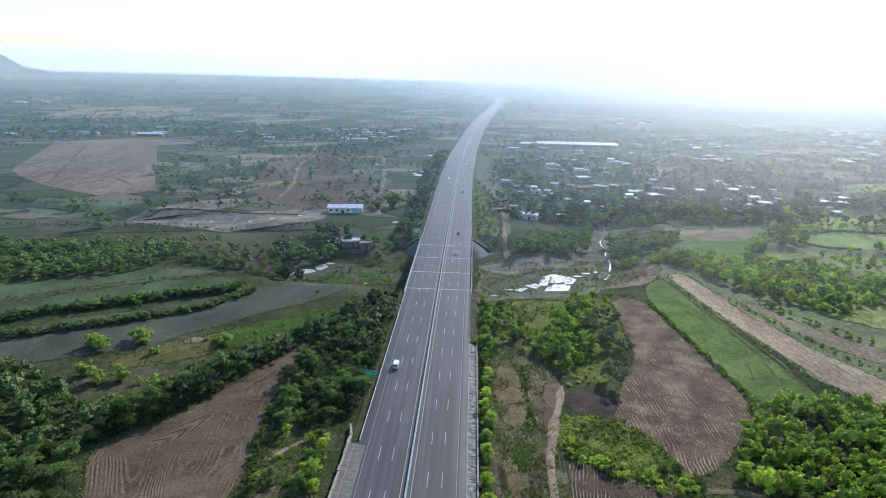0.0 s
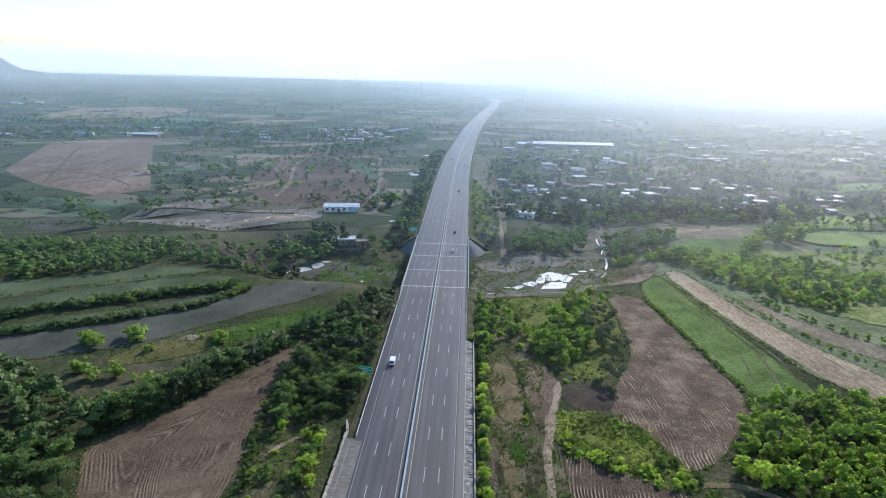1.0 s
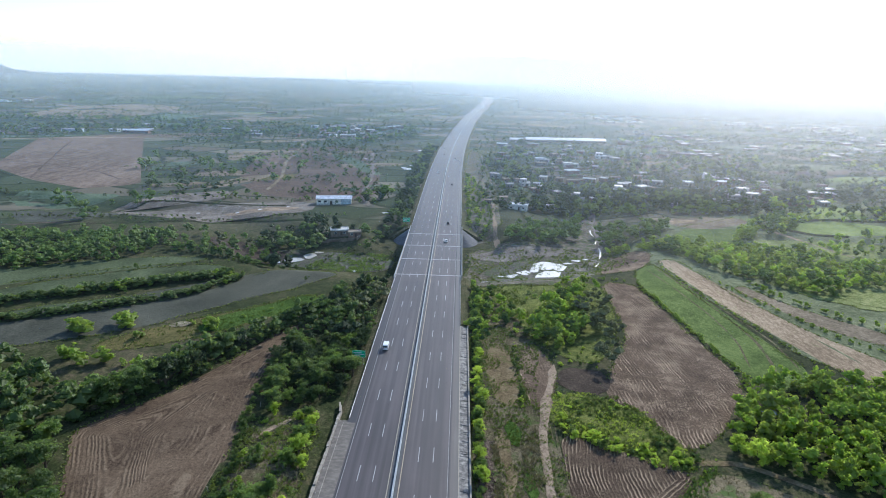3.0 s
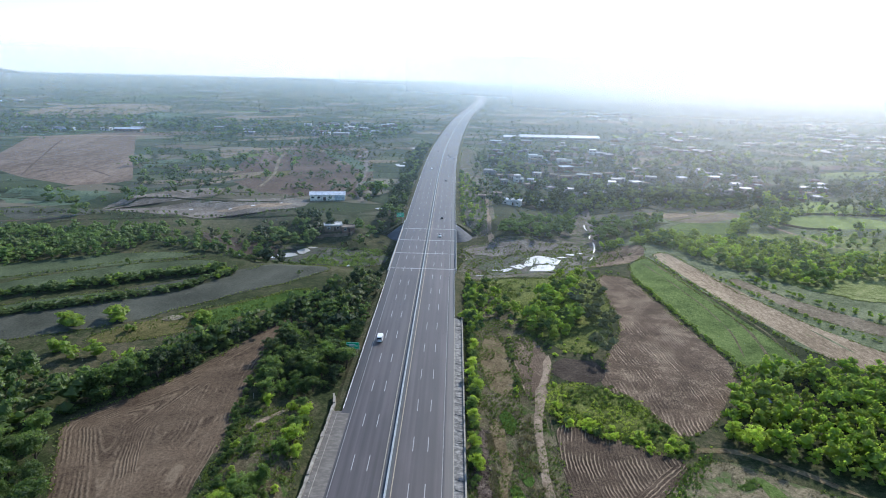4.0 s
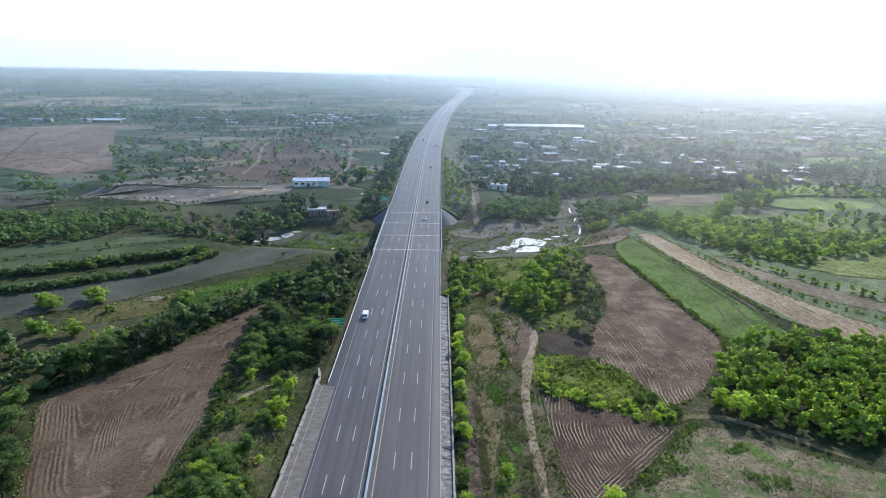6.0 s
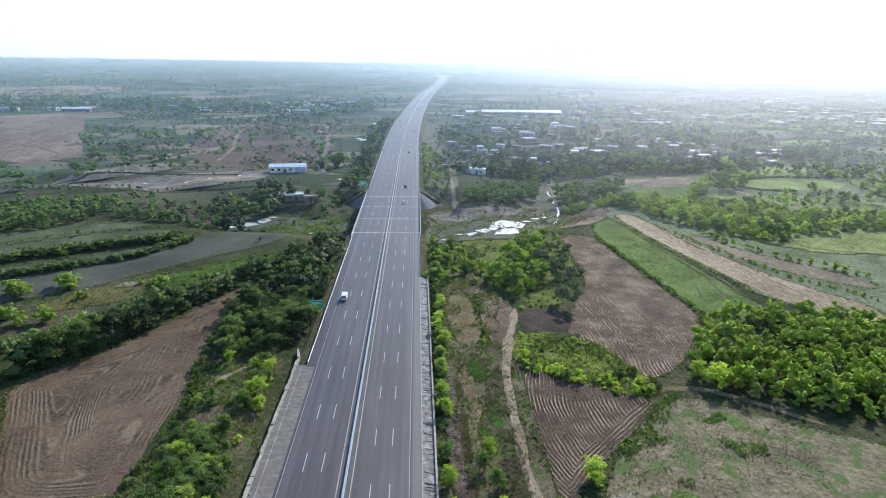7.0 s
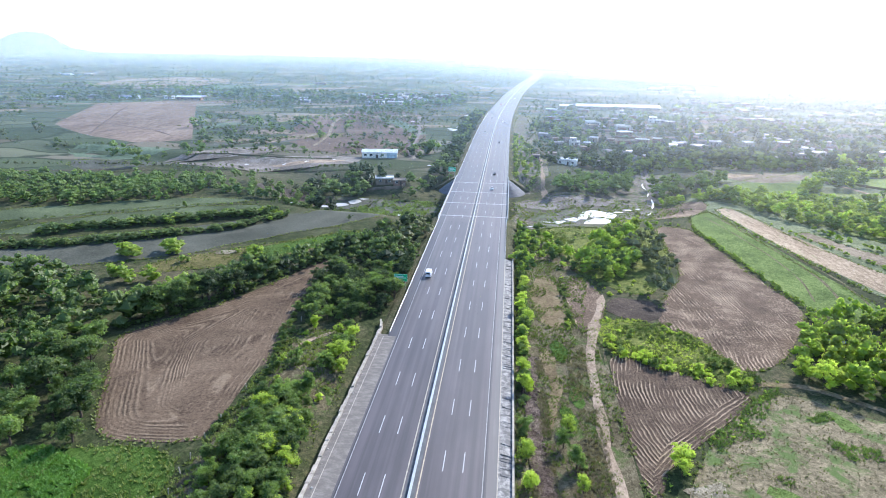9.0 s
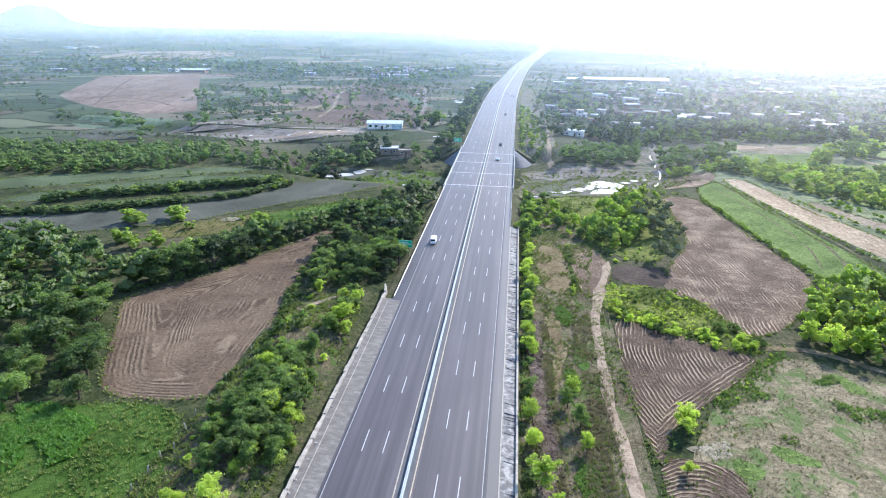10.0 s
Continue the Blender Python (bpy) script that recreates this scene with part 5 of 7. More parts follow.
def vehicle(x, y, paint, kind="car", away=True):
    big = kind == "van"
    L, W, H = (4.9, 1.85, 2.05) if big else (4.3, 1.72, 1.45)
    words = {"car": "small %s car driving on the motorway" % paint, "van": "%s passenger van driving on the motorway" % paint}[kind]
    v = thing(kind, (road_x(y) + x, y, 0.006), words, kind, "vehicles on the motorway", 0.0 if away else math.pi)
    a = W / 2
    if big:
        secs = [(-L / 2, 0.35, 0.6, 1.1, 1.9, a * 0.94, a * 0.84), (-L / 2 + 0.15, 0.28, 0.6, 1.15, H, a, a * 0.88), (0.9, 0.28, 0.6, 1.15, H, a, a * 0.88), (1.55, 0.28, 0.6, 1.1, 1.75, a, a * 0.84), (2.1, 0.28, 0.55, 1.0, 1.12, a * 0.98, a * 0.8), (L / 2, 0.35, 0.5, 0.8, 0.9, a * 0.9, a * 0.75)]
        front = ((1.0, H - 0.12), (2.0, 1.16))
        back = (-L / 2 - 0.012, 1.2, 1.75)
        side = (-L / 2 + 0.4, 1.4, 1.22, H - 0.25)
    else:
        secs = [(-L / 2, 0.35, 0.5, 0.75, 0.9, a * 0.9, a * 0.8), (-L / 2 + 0.35, 0.25, 0.5, 0.85, 0.98, a, a * 0.85), (-L / 2 + 0.75, 0.25, 0.5, 0.9, 1.02, a, a * 0.85), (-0.75, 0.25, 0.5, 0.92, H, a, a * 0.7), (0.35, 0.25, 0.5, 0.92, H - 0.02, a, a * 0.7), (1.15, 0.25, 0.5, 0.88, 0.98, a, a * 0.82), (L / 2 - 0.2, 0.25, 0.48, 0.72, 0.8, a * 0.97, a * 0.8), (L / 2, 0.35, 0.45, 0.6, 0.66, a * 0.85, a * 0.7)]
        front = ((0.4, H - 0.06), (1.12, 1.0))
        back = None
        side = (-1.2, 0.8, 0.98, H - 0.12)
    part("body", shell(secs, W), PAINTS[paint], v, smooth=False)
    (ya, za), (yb, zb) = front
    t = a * 0.68
    part("windscreen", Geo().add([(-t, ya, za + 0.02), (t, ya, za + 0.02), (t * 1.12, yb, zb + 0.03), (-t * 1.12, yb, zb + 0.03), (-t, ya, za - 0.05), (t, ya, za - 0.05), (t * 1.12, yb, zb - 0.05), (-t * 1.12, yb, zb - 0.05)],
                                 [(0, 3, 2, 1), (4, 5, 6, 7), (0, 1, 5, 4), (1, 2, 6, 5), (2, 3, 7, 6), (3, 0, 4, 7)]), GLASS, v)
    if back:
        part("rear_window", Geo().box((0, back[0], (back[1] + back[2]) / 2), (W * 0.78, 0.05, back[2] - back[1])), GLASS, v)
    else:
        part("rear_window", Geo().add([(-t, -0.8, H), (t, -0.8, H), (t * 1.1, -L / 2 + 0.72, 1.06), (-t * 1.1, -L / 2 + 0.72, 1.06), (-t, -0.8, H - 0.08), (t, -0.8, H - 0.08), (t * 1.1, -L / 2 + 0.72, 0.98), (-t * 1.1, -L / 2 + 0.72, 0.98)],
                                      [(0, 1, 2, 3), (4, 7, 6, 5), (0, 4, 5, 1), (1, 5, 6, 2), (2, 6, 7, 3), (3, 7, 4, 0)]), GLASS, v)
    for s in (-1, 1):
        lo, hi = a * 0.985, a * (0.9 if big else 0.75)
        part("side_window", Geo().add([(s * lo, side[0], side[2]), (s * lo, side[1], side[2]), (s * hi, side[1] - 0.3, side[3]), (s * hi, side[0] + 0.2, side[3]), (s * lo * 0.9, side[0], side[2]), (s * lo * 0.9, side[1], side[2]), (s * hi * 0.9, side[1] - 0.3, side[3]), (s * hi * 0.9, side[0] + 0.2, side[3])],
                                      [(0, 1, 2, 3), (7, 6, 5, 4), (0, 4, 5, 1), (1, 5, 6, 2), (2, 6, 7, 3), (3, 7, 4, 0)]), GLASS, v)
        part("headlight", Geo().box((s * a * 0.66, L / 2 - 0.06, 0.62 if not big else 0.78), (0.32, 0.14, 0.14)), LAMP, v)
        part("tail_light", Geo().box((s * a * 0.78, -L / 2 + 0.02, 0.78 if not big else 1.0), (0.16, 0.12, 0.2 if not big else 0.4)), REAR, v)
        for yy in (-L * 0.31, L * 0.31):
            wl = part("wheel", Geo().wheel((0, 0, 0), 0.32, 0.2), TYRE, v)
            wl.location = (s * (a - 0.1), yy, 0.32)
            part("rim", Geo().wheel((0, 0, 0), 0.19, 0.215, 10), STEEL, wl)
    return v


vehicle(-10.3, 193, "white", "van", True)
for x, y, p, a in ((6.6, 330, "white", True), (6.8, 372, "black", True), (7.0, 505, "grey", True), (10.4, 640, "silver", True), (6.5, 655, "white", True), (-7.0, 566, "white", False), (-6.8, 690, "black", False), (-10.4, 745, "grey", False), (-7.0, 868, "red", False), (6.8, 980, "white", True), (10.4, 1120, "black", True), (-10.5, 1060, "silver", False), (6.8, 1290, "white", True), (-6.8, 1420, "black", False), (10.2, 1530, "white", True)):
    vehicle(x, y, p, "car", a)

# ---- houses ----
# wall colours lowered for shaded fronts, roof colours raised for sky glint
PLASTER = {n: plain(n + "_plaster", c, 0.85, 0.25, 0, 0.3, 0.35) for n, c in (("white", (0.56, 0.55, 0.52)), ("cream", (0.4, 0.35, 0.27)), ("grey", (0.25, 0.24, 0.225)), ("brick", (0.24, 0.145, 0.105)), ("pale_blue", (0.5, 0.57, 0.6)), ("mud", (0.21, 0.16, 0.115)), ("blue_grey", (0.27, 0.31, 0.33)), ("bright_white", (0.8, 0.76, 0.68)))}
ROOFS = {n: plain(n + "_roof", c, r, 0.4, mt, 0.2, 0.4) for n, c, r, mt in (("pale", (0.58, 0.56, 0.52), 0.55, 0), ("sheet_metal", (0.72, 0.73, 0.74), 0.3, 0.3), ("mud", (0.3, 0.24, 0.18), 0.9, 0), ("grey", (0.36, 0.345, 0.325), 0.7, 0))}
DOOR = plain("dark_wooden_door", (0.08, 0.055, 0.04), 0.7)
PANE = plain("dark_window_pane", (0.03, 0.035, 0.04), 0.1, 0.6)


HOUSES = []


def house(x, y, w, d, h, turn, wall_kind="white", roof_kind="pale", storeys=1, name="house", far_off=False):
    HOUSES.append((x, y, w))
    z = terrain(x, y)
    words = "%s-walled flat-roofed village house with %s roof" % (wall_kind.replace("_", " "), roof_kind.replace("_", " "))
    ob = thing(name, (x, y, z), words, "house", "village houses", radians(turn))
    top, upper = h, h
    g = Geo().box((0, 0, h / 2 - 0.3), (w, d, h + 0.6))
    if storeys > 1:
        g.box((-w * 0.15, d * 0.05, h * 1.5), (w * 0.6, d * 0.8, h))
    part("wall", g, PLASTER[wall_kind], ob)
    r = Geo().box((0, 0, h + 0.12), (w + 0.7, d + 0.7, 0.24))
    for sx in (-1, 1):
        r.box((sx * (w / 2 + 0.1), 0, h + 0.45), (0.25, d + 0.5, 0.45)).box((0, sx * (d / 2 + 0.1), h + 0.45), (w - 0.05, 0.25, 0.42))
    part("roof", r, ROOFS[roof_kind], ob)
    if storeys > 1:
        part("upper_roof", Geo().box((-w * 0.15, d * 0.05, 2 * h + 0.12), (w * 0.6 + 0.6, d * 0.8 + 0.6, 0.26)), ROOFS[roof_kind], ob)
    if far_off:
        return ob
    f = -d / 2
    part("door", Geo().box((w * 0.08, f - 0.02, 1.05), (1.1, 0.12, 2.1)), DOOR, ob)
    n = max(2, int(w / 4))
    for lvl in range(storeys):
        for i in range(n):
            wx = -w / 2 + w * (i + 0.5) / n
            if lvl == 0 and abs(wx - w * 0.08) < 1.3:
                continue
            if lvl and not -w * 0.43 < wx < w * 0.13:
                continue
            yy = f if lvl == 0 else d * 0.05 - d * 0.4
            win = part("window", Geo().box((wx, yy - 0.03, lvl * h + 1.6), (1.5, 0.14, 1.3)), PLASTER["white"], ob)
            part("pane", Geo().box((wx, yy - 0.06, lvl * h + 1.6), (1.2, 0.14, 1.0)), PANE, win)
    return ob


rnd = random.Random(21)
WALLS, TOPS = ["white", "cream", "grey", "brick", "mud", "grey", "brick"], ["pale", "pale", "sheet_metal", "mud", "grey", "pale"]
# the village right of the road, nearer houses first
def village_house(x, y, w, storeys):
    """The roof's middle stands at x, y; broad houses have a shed leaning on them."""
    a = rnd.uniform(-22, 22)
    d = min(w, rnd.uniform(5.5, 8.5))
    wall, top = rnd.choice(WALLS), rnd.choice(TOPS)
    house(x, y, w if w < 14 else w * 0.62, d, rnd.uniform(2.9, 3.6), a, "white" if storeys > 1 else wall, top, storeys)
    if w >= 14:
        house(x + w * 0.5, y + rnd.uniform(-2, 3), w * 0.34, d * 0.8, rnd.uniform(2.4, 2.9), a + rnd.uniform(-6, 6), wall, rnd.choice(TOPS), 1)


# houses beside the motorway and the long shed
for x, y, w, st in ((66, 798, 13, 1), (107, 813, 13, 1), (98, 666, 15, 1), (96, 635, 18, 1), (124, 640, 15, 1), (129, 706, 5, 1), (91, 574, 7, 1), (46, 557, 10, 1), (106, 572, 7, 1), (121, 596, 12, 1), (115, 560, 16, 1), (131, 562, 11, 1), (69, 526, 8, 2), (80, 533, 5, 1), (84, 522, 6, 1), (107, 487, 11, 2), (46, 449, 6, 1)):
    village_house(x, y, w, st)
# houses along the rise and the compounds
for x, y, w, st in ((55, 429, 13, 1), (80, 447, 5, 1), (34, 441, 5, 1), (172, 708, 20, 2), (184, 691, 8, 1), (144, 502, 10, 2), (166, 516, 15, 1), (152, 526, 8, 1), (158, 532, 5, 1), (176, 569, 7, 1), (186, 588, 6, 1), (176, 544, 7, 1), (187, 545, 9, 1), (193, 512, 7, 1), (170, 449, 5, 1), (130, 478, 5, 1), (118, 476, 5, 1)):
    village_house(x, y, w, st)
# houses at the edge of the village
for x, y, w, st in ((213, 543, 7, 1), (261, 768, 22, 1), (279, 748, 18, 1), (306, 752, 25, 1), (305, 776, 11, 1), (299, 669, 16, 1), (244, 579, 14, 2), (260, 566, 14, 1), (244, 550, 9, 1), (212, 506, 5, 1), (226, 500, 9, 1), (231, 486, 11, 1), (249, 518, 8, 1), (246, 495, 12, 1), (212, 458, 6, 1), (203, 466, 5, 1), (299, 510, 12, 1)):
    village_house(x, y, w, st)
# outlying farms behind the village
for x, y, w, st in ((312, 505, 11, 1), (326, 529, 8, 1), (291, 483, 7, 1), (290, 470, 6, 1), (388, 823, 17, 1), (328, 970, 21, 1), (361, 978, 10, 1), (230, 852, 14, 1), (256, 823, 13, 1), (273, 827, 11, 1), (616, 910, 26, 1), (475, 676, 14, 1), (553, 823, 11, 1), (542, 860, 9, 1), (441, 833, 15, 1), (418, 849, 10, 1), (473, 860, 8, 1)):
    village_house(x, y, w, st)
made = 0
while made < 34:
    x, y = rnd.uniform(48, 335), rnd.uniform(436, 790)
    if noise.noise((x * 0.018, y * 0.02, 15)) < -0.05 or any(math.hypot(x - q[0], y - q[1]) < 5 + q[2] * 0.6 for q in HOUSES) or (150 < x < 285 and 605 < y < 705) or y < 395 + 0.26 * x:
        continue
    house(x, y, rnd.uniform(4.5, 9), rnd.uniform(4, 7), rnd.uniform(2.6, 3.3), rnd.uniform(-35, 35), rnd.choice(["mud", "grey", "brick", "cream"]), rnd.choice(["pale", "grey", "mud", "mud", "grey"]), 1 if rnd.random() < 0.8 else 2)
    made += 1
# outlying and left-hand villages
house(-56, 348, 10, 7, 2.9, 14, "mud", "pale")
house(-47, 346, 7, 5, 2.5, 14, "brick", "mud")
house(-65, 347, 4, 3.5, 2.2, 10, "mud", "mud")
for x, y, l, a in ((-60, 339, 12, 12), (-50, 340, 9, 14), (-44, 343, 7, 80), (-66, 343, 7, 85)):
    tagged(part("compound_wall", Geo().box((x, y, terrain(x, y) + 0.7), (l, 0.35, 1.9), radians(a)), PLASTER["mud"]), "broken mud-brown wall round a farmyard", "wall", "compound walls")
for x, y, w, d, st in ((-141, 854, 24, 9, 1), (-134, 905, 15, 10, 2), (-121, 930, 14, 10, 1), (-157, 898, 16, 9, 1), (-105, 968, 15, 9, 1), (-150, 953, 12, 9, 2), (-168, 870, 12, 8, 1), (-180, 880, 14, 9, 1), (-128, 880, 13, 8, 1), (-270, 861, 17, 9, 1), (-262, 838, 15, 9, 1), (-324, 896, 15, 9, 1)):
    house(x, y, w * 0.85, d, rnd.uniform(3.0, 3.8), rnd.uniform(-12, 12), "pale_blue" if w == 30 else rnd.choice(WALLS), rnd.choice(TOPS), st)
for x, y, w, d, st in ((-290, 880, 11, 8, 1), (-511, 833, 30, 10, 1), (-462, 849, 14, 9, 1), (-440, 900, 26, 10, 2), (-425, 862, 22, 8, 1), (-552, 822, 24, 10, 1), (-590, 790, 24, 9, 1), (-364, 1250, 24, 12, 1), (-1000, 1380, 30, 12, 1), (-960, 1400, 22, 12, 1), (-90, 1010, 14, 9, 1), (-75, 940, 13, 9, 1)):
    house(x, y, w * 0.85, d, rnd.uniform(3.0, 3.8), rnd.uniform(-12, 12), "pale_blue" if w == 30 else rnd.choice(WALLS), rnd.choice(TOPS), st)
made = 0
while made < 26:
    x, y = rnd.uniform(-215, -60), rnd.uniform(835, 1010)
    if any(math.hypot(x - q[0], y - q[1]) < 6 + q[2] * 0.6 for q in HOUSES):
        continue
    house(x, y, rnd.uniform(7, 12), rnd.uniform(6, 9), rnd.uniform(2.8, 3.5), rnd.uniform(-25, 25), rnd.choice(WALLS), rnd.choice(["pale", "grey", "sheet_metal", "mud"]), 1)
    made += 1
made = 0
while made < 210:
    x, y = rnd.uniform(70, 1100), 760 + 1000 * rnd.random() ** 1.3
    if x - road_x(y) < 40 or (x < 290 and y > 872) or noise.noise((x * 0.006, y * 0.005, 40)) < 0.02 or (90 < x < 225 and y < 900):
        continue
    house(x, y, rnd.uniform(7, 20), rnd.uniform(7, 11), 3.3, rnd.uniform(-20, 20), rnd.choice(WALLS), rnd.choice(["pale", "sheet_metal", "pale", "grey"]), 1 if rnd.random() < 0.85 else 2, far_off=True)
    made += 1


def long_shed(x, y, w, d, h, turn, name, label, wall_mat, roof_mat, bays):
    z = terrain(x, y)
    ob = thing(name, (x, y, z), label, "shed", turn=radians(turn))
    part("wall", Geo().box((0, 0, h / 2 - 0.3), (w, d, h + 0.6)), wall_mat, ob)
    g, rise = Geo(), d * 0.16
    a, b = w / 2 + 0.6, d / 2 + 0.7
    g.add([(-a, -b, h - 0.1), (a, -b, h - 0.1), (a, 0, h + rise), (-a, 0, h + rise), (-a, b, h - 0.1), (a, b, h - 0.1),
           (-a, -b, h + 0.1), (a, -b, h + 0.1), (a, 0, h + rise + 0.2), (-a, 0, h + rise + 0.2), (-a, b, h + 0.1), (a, b, h + 0.1)],
          [(0, 3, 2, 1), (3, 4, 5, 2), (6, 7, 8, 9), (9, 8, 11, 10), (0, 1, 7, 6), (4, 10, 11, 5), (0, 6, 9, 3), (3, 9, 10, 4), (1, 2, 8, 7), (2, 5, 11, 8)])
    part("roof", g, roof_mat, ob)
    for i in range(bays):
        xx = -w / 2 + w * (i + 0.5) / bays
        if i % 4 == 2:
            part("door", Geo().box((xx, -d / 2 - 0.02, 1.2), (w / bays * 0.45, 0.14, 2.4)), DOOR, ob)
        else:
            win = part("window", Geo().box((xx, -d / 2 - 0.02, h * 0.55), (w / bays * 0.5, 0.14, 1.3)), PANE, ob)
            part("sill", Geo().box((xx, -d / 2 - 0.1, h * 0.55 - 0.72), (w / bays * 0.58, 0.24, 0.1)), wall_mat, win)
    return ob


long_shed(-75, 428, 24, 9, 4.0, 8, "long_house", "long white-walled building with a pale roof and blue end", PLASTER["bright_white"], ROOFS["sheet_metal"], 6)
part("blue_end_wall", Geo().box((-66, 424.5, 0.6), (7, 0.3, 3.6), 0.14), PLASTER["pale_blue"], None)
tagged(bpy.data.objects["blue_end_wall"], "pale blue painted end wall of the white building", "wall", kind="structure")
long_shed(156, 860, 108, 15, 4.5, 2, "poultry_shed", "very long farm shed with a bright metal roof", PLASTER["cream"], ROOFS["sheet_metal"], 22)
long_shed(-425, 836, 34, 9, 4.0, 3, "farm_building", "long brown-walled farm building with a pale roof", PLASTER["brick"], ROOFS["sheet_metal"], 7)
long_shed(88, 850, 16, 10, 4.0, 3, "farm_shed", "small farm shed with a metal roof", PLASTER["cream"], ROOFS["sheet_metal"], 4)
hut = long_shed(103, 158.5, 2.4, 1.6, 1.9, 20, "hut", "small pale blue hut among trees", PLASTER["blue_grey"], PLASTER["blue_grey"], 2)
# compound walls in the village
for i, (x, y, l, a) in enumerate(((170, 665, 70, 40), (205, 500, 40, -28), (230, 530, 30, 60), (260, 470, 40, -20), (118, 615, 46, 8), (166, 508, 16, 4), (120, 584, 24, -6), (72, 517, 12, 10), (150, 494, 14, 8))):
    tagged(part("compound_wall", Geo().box((x, y, terrain(x, y) + 0.9), (l, 0.35, 2.2), radians(a)), PLASTER["mud"]), "low mud-brown compound wall", "wall", "compound walls")

# ---- trees ----
_phi = (1 + 5 ** 0.5) / 2
ICO_V = np.array([(-1, _phi, 0), (1, _phi, 0), (-1, -_phi, 0), (1, -_phi, 0), (0, -1, _phi), (0, 1, _phi), (0, -1, -_phi), (0, 1, -_phi), (_phi, 0, -1), (_phi, 0, 1), (-_phi, 0, -1), (-_phi, 0, 1)])
ICO_V = ICO_V / np.linalg.norm(ICO_V[0])
ICO_F = [(0, 11, 5), (0, 5, 1), (0, 1, 7), (0, 7, 10), (0, 10, 11), (1, 5, 9), (5, 11, 4), (11, 10, 2), (10, 7, 6), (7, 1, 8), (3, 9, 4), (3, 4, 2), (3, 2, 6), (3, 6, 8), (3, 8, 9), (4, 9, 5), (2, 4, 11), (6, 2, 10), (8, 6, 7), (9, 8, 1)]


OCT_V = np.array([(1, 0, 0), (-1, 0, 0), (0, 1, 0), (0, -1, 0), (0, 0, 1), (0, 0, -1)]) * 1.8
OCT_F = [(0, 2, 4), (2, 1, 4), (1, 3, 4), (3, 0, 4), (2, 0, 5), (1, 2, 5), (3, 1, 5), (0, 3, 5)]


def crown_arrays(rng, height, radius, lobes, leaves, size, base=0.3, simple=False):
    """Leaf sprays round many uneven lobes that hang on a few limbs, over small inner cores. Returns vertices and quads."""
    verts, faces, count = [], [], 0
    mid = height * (base + (1 - base) * 0.5)
    half = height * (1 - base) * 0.5
    limbs = []
    for i in range(5):
        a, zz = 2 * math.pi * (i + rng.uniform(-0.3, 0.3)) / 4, rng.uniform(-0.45, 0.5)
        r = radius * rng.uniform(0.25, 0.55) if i < 4 else 0.0
        limbs.append((r * math.cos(a), r * math.sin(a), mid + (zz if i < 4 else 0.5) * half))
    ball, sides = (OCT_V, OCT_F) if simple else (ICO_V, ICO_F)
    for i in range(lobes):
        q = limbs[i % 5]
        c = np.array(q) + rng.normal(size=3) * np.array((radius * 0.27, radius * 0.27, half * 0.27))
        c[2] = min(max(c[2], height * base * 0.6 + radius * 0.15), height - radius * 0.12)
        lr = radius * rng.uniform(0.16, 0.4) * (1.45 if simple else 1.05)
        verts.append(ball * rng.uniform(0.75, 1.12, (len(ball), 1)) * lr * (0.56 if simple else 0.58) * np.array((1, 1, 0.8)) + c)
        faces.extend([tuple(j + count for j in f) for f in sides])
        count += len(ball)
        d = rng.normal(size=(leaves, 3))
        d /= np.linalg.norm(d, axis=1)[:, None]
        d[:, 2] = np.where(d[:, 2] < -0.3, d[:, 2] * -0.6, d[:, 2])
        p = c + d * lr * rng.uniform(0.6, 1.15 if simple else 1.3, (leaves, 1)) * np.array((1, 1, 0.8))
        nrm = d * 0.6 + rng.normal(size=(leaves, 3)) * 0.5 + np.array((0, 0, 0.25))
        nrm /= np.linalg.norm(nrm, axis=1)[:, None]
        t = np.cross(nrm, rng.normal(size=(leaves, 3)))
        t /= np.linalg.norm(t, axis=1)[:, None]
        b = np.cross(nrm, t)
        s, w = size * rng.uniform(0.6, 1.35, (leaves, 1)), size * rng.uniform(0.35, 0.8, (leaves, 1))
        droop = nrm * s * 0.25
        quad = np.stack([p - t * s - droop, p + b * w, p + t * s - droop, p - b * w], 1).reshape(-1, 3)
        verts.append(quad)
        faces.extend([(count + 4 * j, count + 4 * j + 1, count + 4 * j + 2, count + 4 * j + 3) for j in range(leaves)])
        count += 4 * leaves
    return np.concatenate(verts), faces


def trunk_geo(rng, height, radius, base=0.3):
    g = Geo()
    r0 = 0.035 * height
    lean = rng.uniform(-0.08, 0.08, 2) * height
    top = height * (base + 0.35)
    g.tube([(0, 0, -0.5), (0, 0, 0.1), (lean[0] * 0.4, lean[1] * 0.4, top * 0.5), (lean[0], lean[1], top)], [r0 * 1.3, r0, r0 * 0.75, r0 * 0.4])
    for i in range(4):
        a = rng.uniform(0, 6.28)
        z0, reach = height * base * rng.uniform(0.7, 1.1), radius * rng.uniform(0.5, 0.8)
        g.tube([(lean[0] * 0.3, lean[1] * 0.3, z0), (reach * 0.5 * math.cos(a), reach * 0.5 * math.sin(a), z0 + height * 0.15), (reach * math.cos(a), reach * math.sin(a), z0 + height * 0.3)], [r0 * 0.55, r0 * 0.4, r0 * 0.15], 5)
    return g


def mesh_from(verts, faces, name, material):
    me = bpy.data.meshes.new(name)
    me.from_pydata([tuple(v) for v in verts], [], faces)
    me.materials.append(material)
    return me


